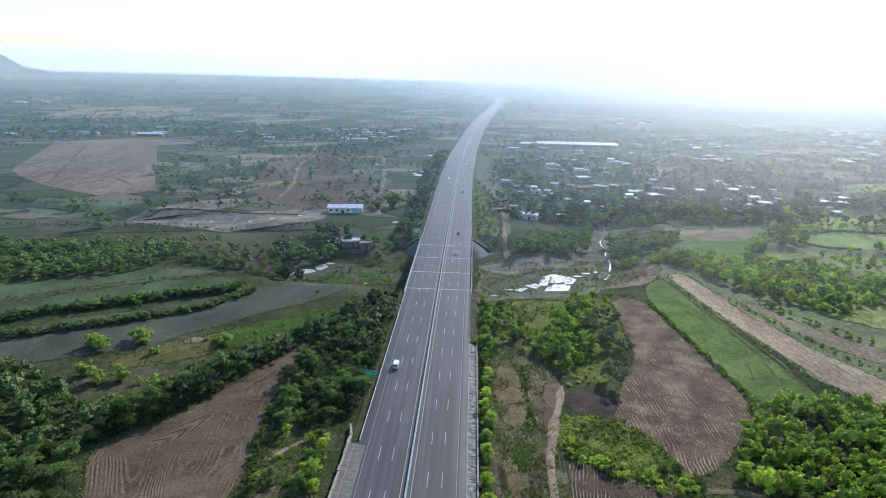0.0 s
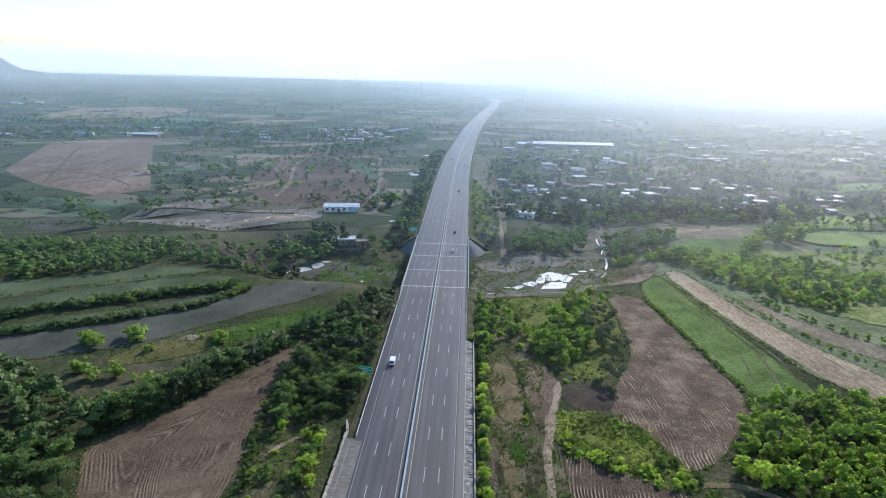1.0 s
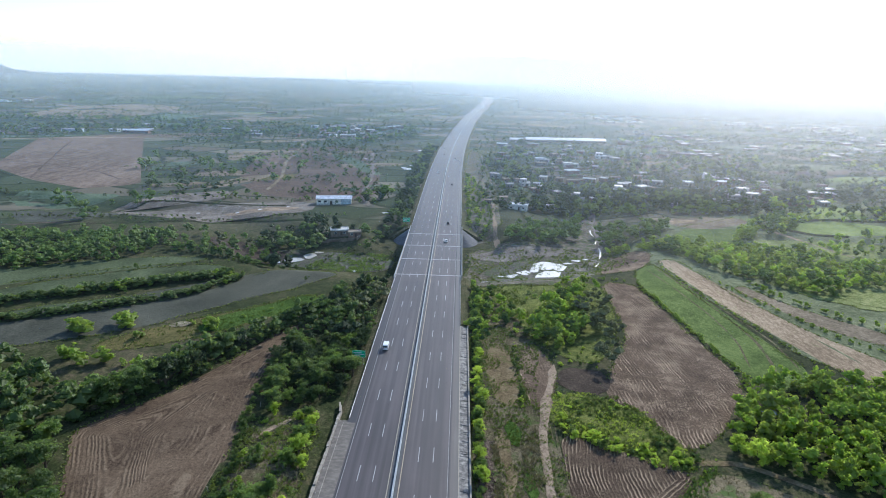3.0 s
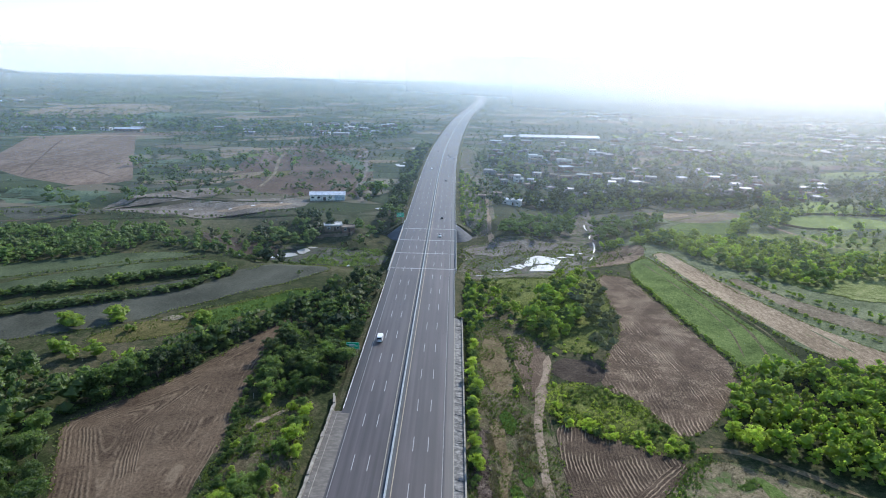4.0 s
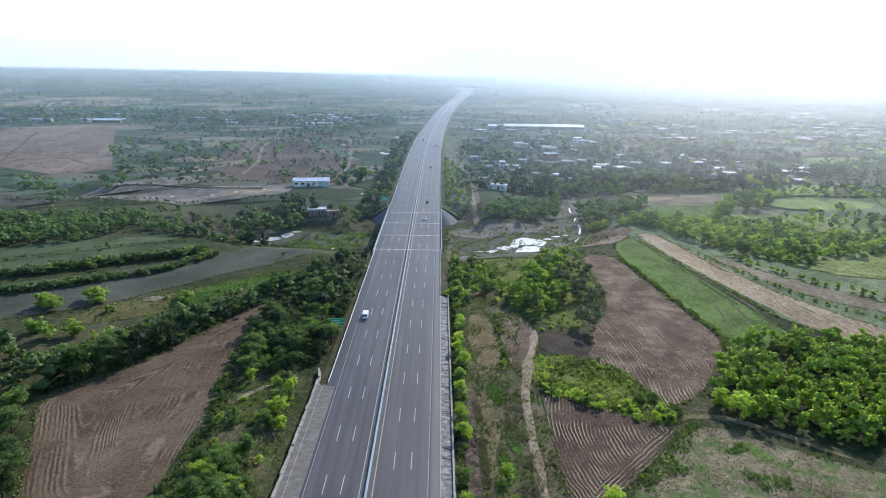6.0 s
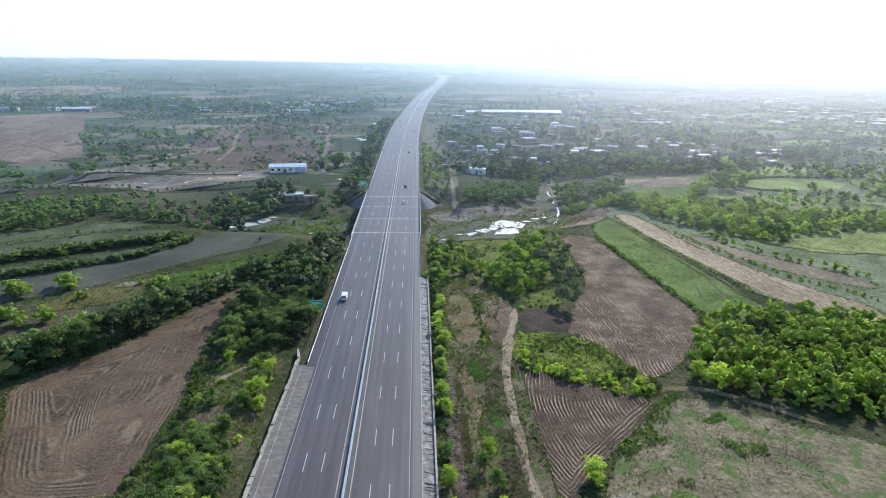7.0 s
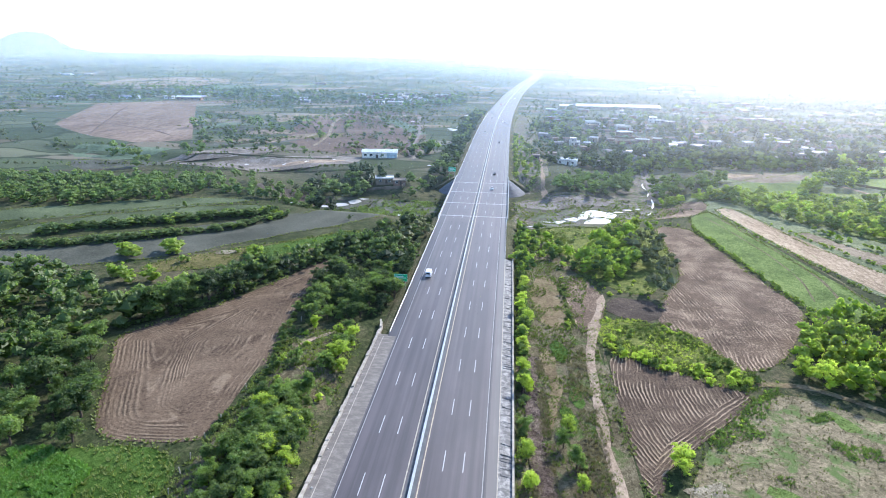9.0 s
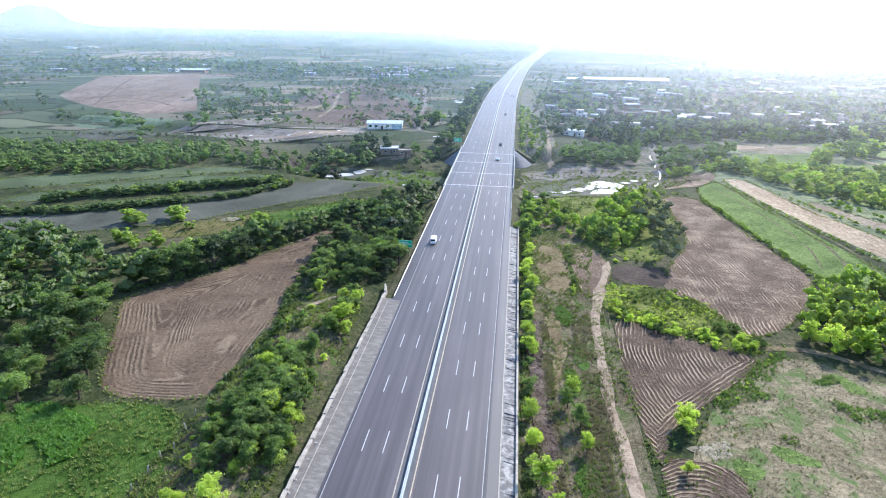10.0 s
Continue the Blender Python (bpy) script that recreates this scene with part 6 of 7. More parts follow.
KINDS = {
    "bright": (LEAF_MID, "leafy tree with a mid-green crown", "tree"),
    "lush": (LEAF_BRIGHT, "leafy tree with a bright green crown", "tree"),
    "dark": (LEAF_DARK, "dense dark green tree", "tree"),
    "shade": (LEAF_SHADE, "dense deep green tree darkened as if in shade", "tree"),
    "yellow": (LEAF_YELLOW, "tree with a yellowish green crown", "tree"),
    "dusty": (LEAF_DUSTY, "dusty olive-grey thorny tree", "tree"),
    "thorn": (LEAF_THORN, "flat-topped thorn tree with a thin olive-brown crown", "tree"),
    "bush": (LEAF_BRIGHT, "low rounded green bush", "bush"),
    "dark_bush": (LEAF_DARK, "low dark green thorny bush", "bush"),
}
rng = np.random.default_rng(7)
MODELS = {}
for kind, (leaf_mat, words, cat) in KINDS.items():
    MODELS[kind] = []
    for k in range(4):
        if kind == "thorn":
            h, r = 6.0, 3.7
            cv, cf = crown_arrays(rng, h, r, 26, 34, 0.17, 0.42)
        elif cat == "tree":
            h, r = 6.0 + 0.5 * k, 2.5 + 0.25 * k
            cv, cf = crown_arrays(rng, h, r, 30, 46 if kind != "dusty" else 34, 0.24, 0.12)
        else:
            h, r = 2.3, 1.6
            cv, cf = crown_arrays(rng, h, r, 14, 26, 0.22, 0.0)
        MODELS[kind].append((mesh_from(cv, cf, "crown", leaf_mat), trunk_geo(rng, h, r, 0.38 if kind == "thorn" else 0.2 if cat == "tree" else 0.1).mesh("trunk", BARK), h))
GROUPS = {"tree": "trees by the motorway and fields", "bush": "bushes on banks and field edges"}


PLANTS = []


def plant(kind, x, y, height, rnd):
    PLANTS.append((kind, x, y, height, rnd.randrange(4), rnd.uniform(0, 6.28), rnd.uniform(0.9, 1.25), rnd.uniform(0.85, 1.15)))


def plant_all():
    """The trees and bushes along the near stretch of the road stand singly; those past 300 of a kind are gathered."""
    rest = []
    for cat, stretch in (("tree", (0, 110)), ("bush", (10, 110))):
        rows = [p for p in PLANTS if KINDS[p[0]][2] == cat]
        rows.sort(key=lambda p: math.hypot(p[1] - stretch[0], p[2] - stretch[1]))
        for n, (kind, x, y, height, i, turn, w, q) in enumerate(rows):
            crown, trunk, h = MODELS[kind][i]
            k = height / h
            if n < 300:
                ob = thing(cat, (x, y, terrain(x, y) - 0.05), KINDS[kind][1], cat, GROUPS[cat], turn)
                ob.scale = (w * k, w * k * q, k)
                part("trunk", trunk, None, ob)
                part("crown", crown, None, ob)
            else:
                rest.append((kind, x, y, height, i, turn, w))
    gathered = Wood()
    for kind, x, y, height, i, turn, w in rest:
        gathered.rows[{"bush": "lush", "dark_bush": "dark", "thorn": "dusty"}.get(kind, kind)].append((x, y, height, i, turn, w * (1.0 if "bush" not in kind else 1.5)))
    gathered.build("hedgerow", "hedges and groves of %s-leaved trees along banks")


LOW = {}
KINDS["plain"] = (LEAF_PLAIN, "tree of the plain with haze-greyed leaves", "tree")
for kind in ("bright", "shade", "lush", "dark", "yellow", "dusty", "plain"):
    LOW[kind] = []
    for k in range(5):
        LOW[kind].append((crown_arrays(rng, 6.0, 2.5, 12, 15, 0.35, 0.06, True), crown_arrays(rng, 6.0, 2.5, 5, 6, 0.62, 0.04, True), crown_arrays(rng, 6.0, 2.5, 3, 3, 0.9, 0.04, True)))


class Wood:
    """Many far trees gathered into one mesh for each leaf colour."""

    def __init__(self, coarse=0):
        self.rows, self.coarse = {k: [] for k in LOW}, coarse

    def add(self, kind, x, y, height, rnd):
        self.rows[kind].append((x, y, height, rnd.randrange(5), rnd.uniform(0, 6.28), rnd.uniform(0.9, 1.4)))

    def build(self, name, label):
        for kind, rows in self.rows.items():
            vs, fs, k = [], [], 0
            for x, y, h, i, a, w in rows:
                v, f = LOW[kind][i][2 if y > 950 else self.coarse]
                s = h / 6.0
                c, sn = math.cos(a) * s * w, math.sin(a) * s * w
                p = np.stack([v[:, 0] * c - v[:, 1] * sn + x, v[:, 0] * sn + v[:, 1] * c + y, v[:, 2] * s + terrain(x, y) - 0.1], 1)
                vs.append(p)
                fs += [tuple(j + k for j in q) for q in f]
                k += len(v)
            if vs:
                ob = part(name, mesh_from(np.concatenate(vs), fs, name, KINDS[kind][0]), None)
                tagged(ob, label % kind, "trees", kind="stuff")


def inside(poly, x, y):
    hit = False
    for (ax, ay), (bx, by) in zip(poly, poly[1:] + poly[:1]):
        if (ay > y) != (by > y) and x < (bx - ax) * (y - ay) / (by - ay) + ax:
            hit = not hit
    return hit


def scatter(poly, gap, rnd, tries=4000):
    """Points in an outline, no two nearer than gap."""
    xs, ys = [p[0] for p in poly], [p[1] for p in poly]
    got = []
    for _ in range(tries):
        x, y = rnd.uniform(min(xs), max(xs)), rnd.uniform(min(ys), max(ys))
        if inside(poly, x, y) and all((x - a) ** 2 + (y - b) ** 2 > gap * gap for a, b in got):
            got.append((x, y))
    return got


def line_points(line, gap, spread, rnd):
    out = []
    for (ax, ay), (bx, by) in zip(line[:-1], line[1:]):
        n = max(1, int(math.hypot(bx - ax, by - ay) / gap))
        for i in range(n):
            t = (i + rnd.uniform(0.1, 0.9)) / n
            out.append((ax + (bx - ax) * t + rnd.uniform(-spread, spread), ay + (by - ay) * t + rnd.uniform(-spread, spread)))
    return out


rnd = random.Random(5)
# wood between the ploughed field and the motorway
for x, y in scatter([(-43, 226), (-38, 245), (-28, 262), (-18.5, 268), (-17.8, 190), (-18.5, 164), (-27, 156), (-39, 153), (-45, 172), (-44, 200)], 3.0, rnd):
    plant(rnd.choice(["dark", "shade", "bright", "dark"]) if y < 225 else rnd.choice(["dark", "shade", "thorn"]), x, y, 3.2 + 4.6 * rnd.random() ** 1.6, rnd)
# tall hedge above the ploughed field
for x, y in line_points([(-42, 227), (-48, 215), (-60, 192), (-70, 171), (-81, 155), (-92, 146)], 1.9, 1.5, rnd):
    plant(rnd.choice(["dark", "shade", "dark", "bright"]), x, y, rnd.uniform(4.6, 8.2) if x > -62 else rnd.uniform(7.0, 10.5), rnd)
for x, y in line_points([(-62, 200), (-76, 178), (-88, 163), (-100, 153)], 3.4, 2.0, rnd):
    plant(rnd.choice(["bright", "lush", "bright"]), x, y, rnd.uniform(3.4, 6.2), rnd)
for x, y in line_points([(-42.5, 222), (-50, 208), (-61, 187), (-71, 166), (-82, 151), (-90, 143)], 1.3, 0.9, rnd):
    plant("dark_bush", x, y, rnd.uniform(1.0, 2.6), rnd)
# trees left of the ploughed field
for x, y in scatter([(-91, 140), (-101, 153), (-118, 172), (-141, 178), (-170, 188), (-185, 150), (-135, 105), (-95, 88), (-67, 94), (-73, 107), (-84, 126)], 4.3, rnd):
    plant(rnd.choice(["bright", "dark", "bright", "dark"]), x, y, 3.6 + 5.4 * rnd.random() ** 1.3, rnd)
for x, y, h in ((-123, 201, 5.5), (-119, 198.5, 5.2), (-120.5, 202, 4.8), (-110, 208, 5.8), (-106.5, 204.5, 5.2), (-107, 208, 5.2), (-75, 207, 4.6), (-78, 210, 4.2), (-98, 197, 4.0), (-68, 218, 2.2), (-84, 210, 2.4), (-60, 226, 2.0), (-100, 178, 5.0), (-106, 176, 5.4), (-113, 180, 5.0), (-92, 176, 3.6)):
    plant("bush", x, y, h * (0.95 if h > 4 else 0.7), rnd)
    if h > 4:
        plant("bush", x + rnd.uniform(-2, 2), y + rnd.uniform(-1.5, 1.5), h * rnd.uniform(0.55, 0.8), rnd)
# scrubby bank between wall and field
for x, y, h in ((-30, 108, 5.0), (-23.8, 127, 4.2), (-24.5, 142, 3.6), (-26, 99, 4.6), (-28, 94, 4.6), (-25, 84, 4.5), (-31, 80, 4.5)):
    for k in range(4):
        plant(rnd.choice(["bright", "bright", "lush", "dark"]), x + rnd.uniform(-2.6, 2.6), y + rnd.uniform(-3, 3), h * rnd.uniform(0.6, 1.1), rnd)
for x, y, h in ((-28, 91, 4.0), (-30, 113, 3.6), (-29, 101, 3.8), (-24.5, 131, 4.4), (-26, 78, 4.5), (-32, 77, 4.0), (-23, 93, 3.6), (-31, 96, 3.5), (-25, 137, 3.6), (-34, 130, 2.6), (-27, 84, 4.2), (-35, 84, 3.6), (-24, 105, 2.6), (-37, 90, 3.2), (-23.5, 86, 3.0), (-28, 70, 4.5), (-34, 68, 3.6), (-36, 150, 3.6), (-26, 148, 3.0), (-30.8, 110, 4.6), (-26, 104.5, 4.4), (-28, 98.5, 5.0), (-28.5, 91.6, 5.0), (-23, 90.8, 4.2), (-29.3, 88.3, 4.6), (-33, 106, 4.0), (-25, 97, 4.0), (-33, 92, 4.0)):
    plant(rnd.choice(["bright", "dark", "bright", "lush"]), x, y, h * 1.15, rnd)
    plant(rnd.choice(["bright", "dark", "bright", "lush"]), x + rnd.uniform(-2.2, 2.2), y + rnd.uniform(-2.5, 2.5), h * rnd.uniform(0.55, 0.9), rnd)
for x, y in scatter([(-35, 84), (-36, 112), (-27, 116), (-22.8, 104), (-22.4, 80)], 2.7, rnd):
    plant(rnd.choice(["bright", "dark", "bright"]), x, y, rnd.uniform(2.4, 5.2), rnd)
for x, y in scatter([(-40, 100), (-38, 124), (-42, 148), (-23, 150), (-22, 120), (-22, 76), (-40, 74)], 3.6, rnd, 130):
    plant(rnd.choice(["bush", "dark_bush"]), x, y, rnd.uniform(0.7, 2.6), rnd)
for x, y in line_points([(-41.5, 100), (-38.5, 124), (-43, 146), (-45, 170)], 3.2, 0.8, rnd):
    plant("dark_bush", x, y, rnd.uniform(1.2, 2.4), rnd)
# banks between the terraces
for line, gap, hh in (([(-84, 264), (-100, 238), (-128, 222), (-158, 206), (-205, 196)], 1.0, 2.8), ([(-90, 266), (-118, 252), (-150, 234), (-172, 220)], 0.85, 3.6), ([(-100, 288), (-140, 272), (-170, 252), (-200, 232)], 5, 1.1), ([(-54, 284), (-84, 291), (-108, 297)], 2.0, 2.2)):
    for x, y in line_points(line, gap, 1.6, rnd):
        plant("dark_bush" if rnd.random() < 0.92 else "bush", x, y, hh * rnd.uniform(0.7, 1.2), rnd)
for x, y, h, k in ((-136, 270, 3.6, "dark"), (-76.5, 288.5, 9.5, "shade"), (-80.5, 290.5, 8.5, "shade"), (-72, 293, 8.0, "shade"), (-61, 294, 4.0, "dark"), (-126, 240, 3.0, "bright"), (-55, 262, 2.4, "dark")):
    plant(k, x, y, h, rnd)
# right verge
for x, y, h in ((21, 261, 4.0), (22, 248, 4.2), (22, 236, 4.4), (25, 228, 4.6), (21, 214, 4.0), (23, 203, 4.4), (20.5, 186, 2.6), (20, 168, 4.0), (21.5, 160, 3.8), (20.5, 146, 2.8), (20.3, 124, 3.8), (20.2, 100, 3.4), (20.6, 92, 3.2), (22, 82, 4.2), (27.5, 105, 3.6), (29.5, 99, 4.0), (29, 111, 2.6), (30, 92, 3.0), (20, 110, 2.6), (24, 75, 3.6), (31, 240, 4.4), (28, 250, 4.8), (35, 232, 3.8), (32, 222, 3.4)):
    plant(rnd.choice(["bright", "lush"]), x, y, h * 1.25, rnd)
for x, y in line_points([(19.8, 76), (19.6, 130), (20, 170), (20.5, 212), (19.5, 265)], 3.4, 0.8, rnd):
    plant(rnd.choice(["bush", "dark_bush"]), x, y, rnd.uniform(1.0, 2.2), rnd)
for x, y in line_points([(20.6, 124), (20.4, 150), (20.8, 190), (21.2, 225), (20.6, 262)], 2.4, 0.7, rnd):
    plant(rnd.choice(["bright", "bright", "lush", "dark"]), x, y, rnd.uniform(1.8, 4.2), rnd)
for x, y in line_points([(34, 203), (33, 180), (34, 158)], 1.9, 0.9, rnd) + line_points([(44, 205), (48, 186)], 2.0, 1.0, rnd):
    plant(rnd.choice(["bush", "dark_bush", "dark_bush"]), x, y, 0.4 + 1.4 * rnd.random() ** 2, rnd)
# bright trees beside the track, thorn trees at the edge of the dark ploughed field
for x, y in scatter([(42, 207), (46, 230), (54, 246), (62, 250), (66, 240), (61, 215), (55, 203), (49, 198)], 3.7, rnd):
    plant(rnd.choice(["bright", "lush", "yellow", "lush"]), x, y, rnd.uniform(4.2, 7.6), rnd)
for x, y, h in ((64.6, 189.5, 8.2), (64, 216, 7.0), (73, 214, 6.0), (64, 231, 7.4), (70, 226, 6.2), (68, 206, 5.6), (73, 238, 6.0), (61, 250, 6.4), (68, 218, 6.6), (66, 240, 6.8), (71, 247, 6.0)):
    plant("thorn", x, y, h * 1.1, rnd)
for x, y, h in ((66, 262, 6.2), (71, 268, 6.6), (62, 266, 5.6), (75, 262, 5.0), (58, 258, 5.0), (68, 256, 5.4)):
    plant(rnd.choice(["yellow", "lush"]), x, y, h, rnd)
for x, y in scatter([(50, 196), (58, 201), (64, 196), (60, 186), (52, 187)], 3.0, rnd, 200):
    plant(rnd.choice(["bush", "dark_bush"]), x, y, rnd.uniform(0.5, 1.2), rnd)
for x, y in scatter([(19.5, 205), (19.5, 250), (28, 246), (36, 236), (41.5, 214), (38, 205), (29, 222), (24, 208)], 3.6, rnd, 500):
    plant(rnd.choice(["bright", "lush", "bush", "lush"]), x, y, rnd.uniform(2.2, 5.0), rnd)
for x, y, h in ((49, 102, 4.6), (48.4, 99, 3.6), (50.4, 103.5, 3.2), (46, 88, 2.6)):
    plant("lush", x, y, h, rnd)
# grove beside the fallow field
for x, y in scatter([(85, 141), (96, 162), (108, 177), (126, 182), (150, 176), (176, 160), (155, 135), (122, 120), (103, 128), (94, 135), (89, 136)], 3.0, rnd):
    if math.hypot(x - 102, y - 157.5) > 3.4 and math.hypot(x - 117, y - 168) > 5:
        plant(rnd.choice(["lush", "lush", "yellow"]), x, y, 3.6 + 3.4 * rnd.random() ** 1.3, rnd)
# bushy bank between the ploughed fields
for x, y in scatter([(40, 153), (42, 146.5), (53, 140.5), (62.5, 134.8), (71.5, 131.5), (76, 134.5), (74, 141), (70, 146), (61.5, 141), (54, 148), (44.5, 154)], 1.7, rnd, 1500):
    plant("bush" if rnd.random() < 0.75 else "dark_bush", x, y, 0.6 + 2.2 * rnd.random() ** 1.5, rnd)
for x, y in scatter([(42, 166), (53, 170), (61, 164), (68, 160), (69, 150), (60, 150), (48, 158)], 2.6, rnd, 400):
    plant(rnd.choice(["bush", "dark_bush", "dark_bush"]), x, y, 0.4 + 1.1 * rnd.random() ** 2, rnd)
for line, gap, hh in (([(96, 272), (99.5, 246), (102.5, 222), (105, 203), (107, 186), (105, 174)], 1.5, 1.5), ([(115.5, 300), (119, 272), (123.5, 250), (129, 225), (134, 205), (137, 190)], 2.6, 1.0), ([(134, 284), (141, 260), (148, 240), (156, 217), (178, 190)], 2.8, 1.4), ([(80, 138), (62, 114), (54, 108), (46, 96)], 2.6, 0.6), ([(76, 278), (92, 276)], 2.0, 1.2), ([(149, 280), (156, 258), (170, 236), (192, 212)], 4.0, 2.4)):
    for x, y in line_points(line, gap, 0.9, rnd):
        plant("bush", x, y, hh * rnd.uniform(0.6, 1.25), rnd)

for x, y in scatter([(20, 262), (40, 264), (58, 264), (50, 250), (40, 242), (34, 246), (22, 256)], 3.6, rnd, 300):
    plant(rnd.choice(["bush", "dark_bush", "dark_bush"]), x, y, rnd.uniform(0.6, 1.8), rnd)

plant_all()

# farther woods
wood = Wood()
for x, y in scatter([(-330, 318), (-325, 280), (-270, 270), (-203, 264), (-187, 264), (-171, 278), (-152, 284), (-138, 312), (-146, 334), (-178, 330), (-212, 319), (-250, 318), (-290, 330)], 4.2, rnd, 6000):
    wood.add(rnd.choice(["bright", "bright", "dark"]), x, y, 3.6 + 4.2 * rnd.random() ** 1.4, rnd)
for x, y in scatter([(-132, 302), (-98, 312), (-84, 296), (-90, 330), (-112, 345), (-140, 336)], 6.5, rnd, 600):
    wood.add(rnd.choice(["bright", "dark", "dark", "dusty"]), x, y, rnd.uniform(3.0, 6.5), rnd)
for x, y, h in ((-80, 328, 10), (-72, 326, 9), (-67, 330, 8), (-87, 339, 9), (-73, 350, 9), (-41, 350, 7), (-35, 353, 7), (-66, 338, 7)):
    wood.add("dark", x, y, h, rnd)
for x, y in line_points([(-137, 303), (-118, 300), (-100, 295), (-85, 292)], 2.6, 2.4, rnd):
    wood.add(rnd.choice(["bright", "dark", "bright"]), x, y, rnd.uniform(3.2, 6.0), rnd)
# low yellowish trees along the field edge, widening into a wood
for x, y in line_points([(98, 338), (108, 341), (120, 337), (130, 331)], 2.4, 2.2, rnd):
    wood.add(rnd.choice(["yellow", "yellow", "lush"]), x, y, rnd.uniform(3.4, 5.0), rnd)
for x, y in scatter([(118, 344), (127, 327), (139, 305), (154, 282), (166, 268), (180, 265), (206, 276), (240, 284), (262, 300), (240, 318), (225, 307), (212, 314), (201, 334), (177, 339), (134, 342)], 4.0, rnd, 6000):
    wood.add(rnd.choice(["yellow", "lush", "yellow", "yellow", "bright"] if y > 290 else ["yellow", "lush", "bright", "bright"]), x, y, 3.6 + 3.6 * rnd.random() ** 1.3, rnd)
# groves along the stream
for x, y in scatter([(42, 345), (59, 353), (87, 368), (91, 398), (78, 390), (50, 378)], 5.4, rnd):
    wood.add(rnd.choice(["bright", "dark", "bright", "dark"]), x, y, rnd.uniform(5.0, 9.0), rnd)
for x, y in scatter([(97, 346), (108, 354), (133, 358), (144, 382), (113, 386), (102, 372)], 6.0, rnd):
    wood.add(rnd.choice(["bright", "dark", "dark"]), x, y, rnd.uniform(5.0, 9.5), rnd)
for x, y, h in ((130, 418, 10), (126, 420, 8), (102, 380, 9), (95, 413, 8), (142, 428, 7), (134, 423, 8), (90, 408, 7)):
    wood.add("bright", x, y, h, rnd)
for x, y in scatter([(172, 349), (190, 362), (202, 390), (187, 376)], 5.0, rnd) + scatter([(199, 384), (218, 414), (238, 424), (230, 394), (212, 372), (198, 370)], 6.0, rnd):
    wood.add(rnd.choice(["bright", "yellow", "lush", "dark"]), x, y, rnd.uniform(4.5, 8.5), rnd)
# line of trees beyond the sand flat and the dark wood below the village
for x, y in line_points([(164, 429), (185, 427), (217, 440)], 2.6, 2.6, rnd):
    wood.add(rnd.choice(["bright", "dark", "plain"]), x, y, rnd.uniform(4.0, 7.0), rnd)
for x, y in scatter([(102, 426), (128, 452), (169, 450), (196, 462), (190, 474), (150, 470), (113, 462)], 5.0, rnd):
    wood.add(rnd.choice(["dark", "shade", "dark"]), x, y, rnd.uniform(5.0, 9.0), rnd)
for x, y in line_points([(222, 396), (236, 440), (262, 470), (300, 478)], 5.0, 5.0, rnd) + line_points([(222, 408), (262, 419), (288, 415), (330, 422)], 6.0, 1.5, rnd) + line_points([(305, 380), (306, 410), (312, 450)], 5.0, 4.0, rnd):
    wood.add(rnd.choice(["yellow", "bright", "bright", "lush"]), x, y, rnd.uniform(3.0, 7.0), rnd)
for x, y in scatter([(216, 366), (224, 355), (245, 369), (266, 372), (320, 330), (420, 380), (410, 470), (330, 440), (305, 360), (262, 330), (244, 336), (219, 325)], 8.0, rnd):
    wood.add(rnd.choice(["yellow", "lush", "bright", "dark"]), x, y, rnd.uniform(3.5, 8.0), rnd)
for x, y in scatter([(-19, 352), (-19, 480), (-19, 640), (-14, 760), (-27, 760), (-31, 640), (-31, 480), (-30, 360)], 4.4, rnd):
    if y < 366 and x > -27:
        continue
    wood.add(rnd.choice(["shade", "shade", "dark", "shade"]), x, y, rnd.uniform(3.5, 7), rnd)
for x, y in scatter([(19, 362), (33, 366), (35, 420), (28, 520), (19, 560)], 4.5, rnd):
    wood.add(rnd.choice(["bright", "yellow", "dark"]), x, y, rnd.uniform(2.5, 4.5), rnd)
for x, y in scatter([(-95, 328), (-60, 334), (-38, 332), (-38, 352), (-75, 372), (-100, 352)], 6.0, rnd):
    if math.hypot(x + 52, y - 339) > 12:
        wood.add(rnd.choice(["dark", "shade", "shade"]), x, y, rnd.uniform(4.5, 8), rnd)
for x, y, h in ((-265, 414, 10), (-259, 418, 7), (-216, 362, 13), (-275, 552, 11), (-271, 559, 10), (-287, 606, 10), (-225, 526, 7), (-227, 566, 10), (-219, 560, 11), (-211, 554, 9), (-200, 549, 8), (-187, 587, 10), (-142, 509, 8), (-135, 576, 9), (-101, 463, 7), (-202, 418, 9), (-213, 417, 8), (-208, 413, 6)):
    wood.add(rnd.choice(["dark", "bright", "dark"]), x, y, h, rnd)
for x, y, h in ((-133, 436, 6), (-156, 434, 6), (-150, 440, 5), (-62, 492, 9), (-41, 448, 11), (-47, 451, 9), (-53, 446, 7), (-186, 538, 6), (-198, 455, 6), (-225, 410, 5), (-240, 500, 7), (-46, 425, 6), (-160, 568, 8), (-128, 502, 6), (-54, 436, 7), (-58, 431, 5), (-95, 430, 5)):
    wood.add(rnd.choice(["dark", "bright", "dark", "shade"]), x, y, h, rnd)
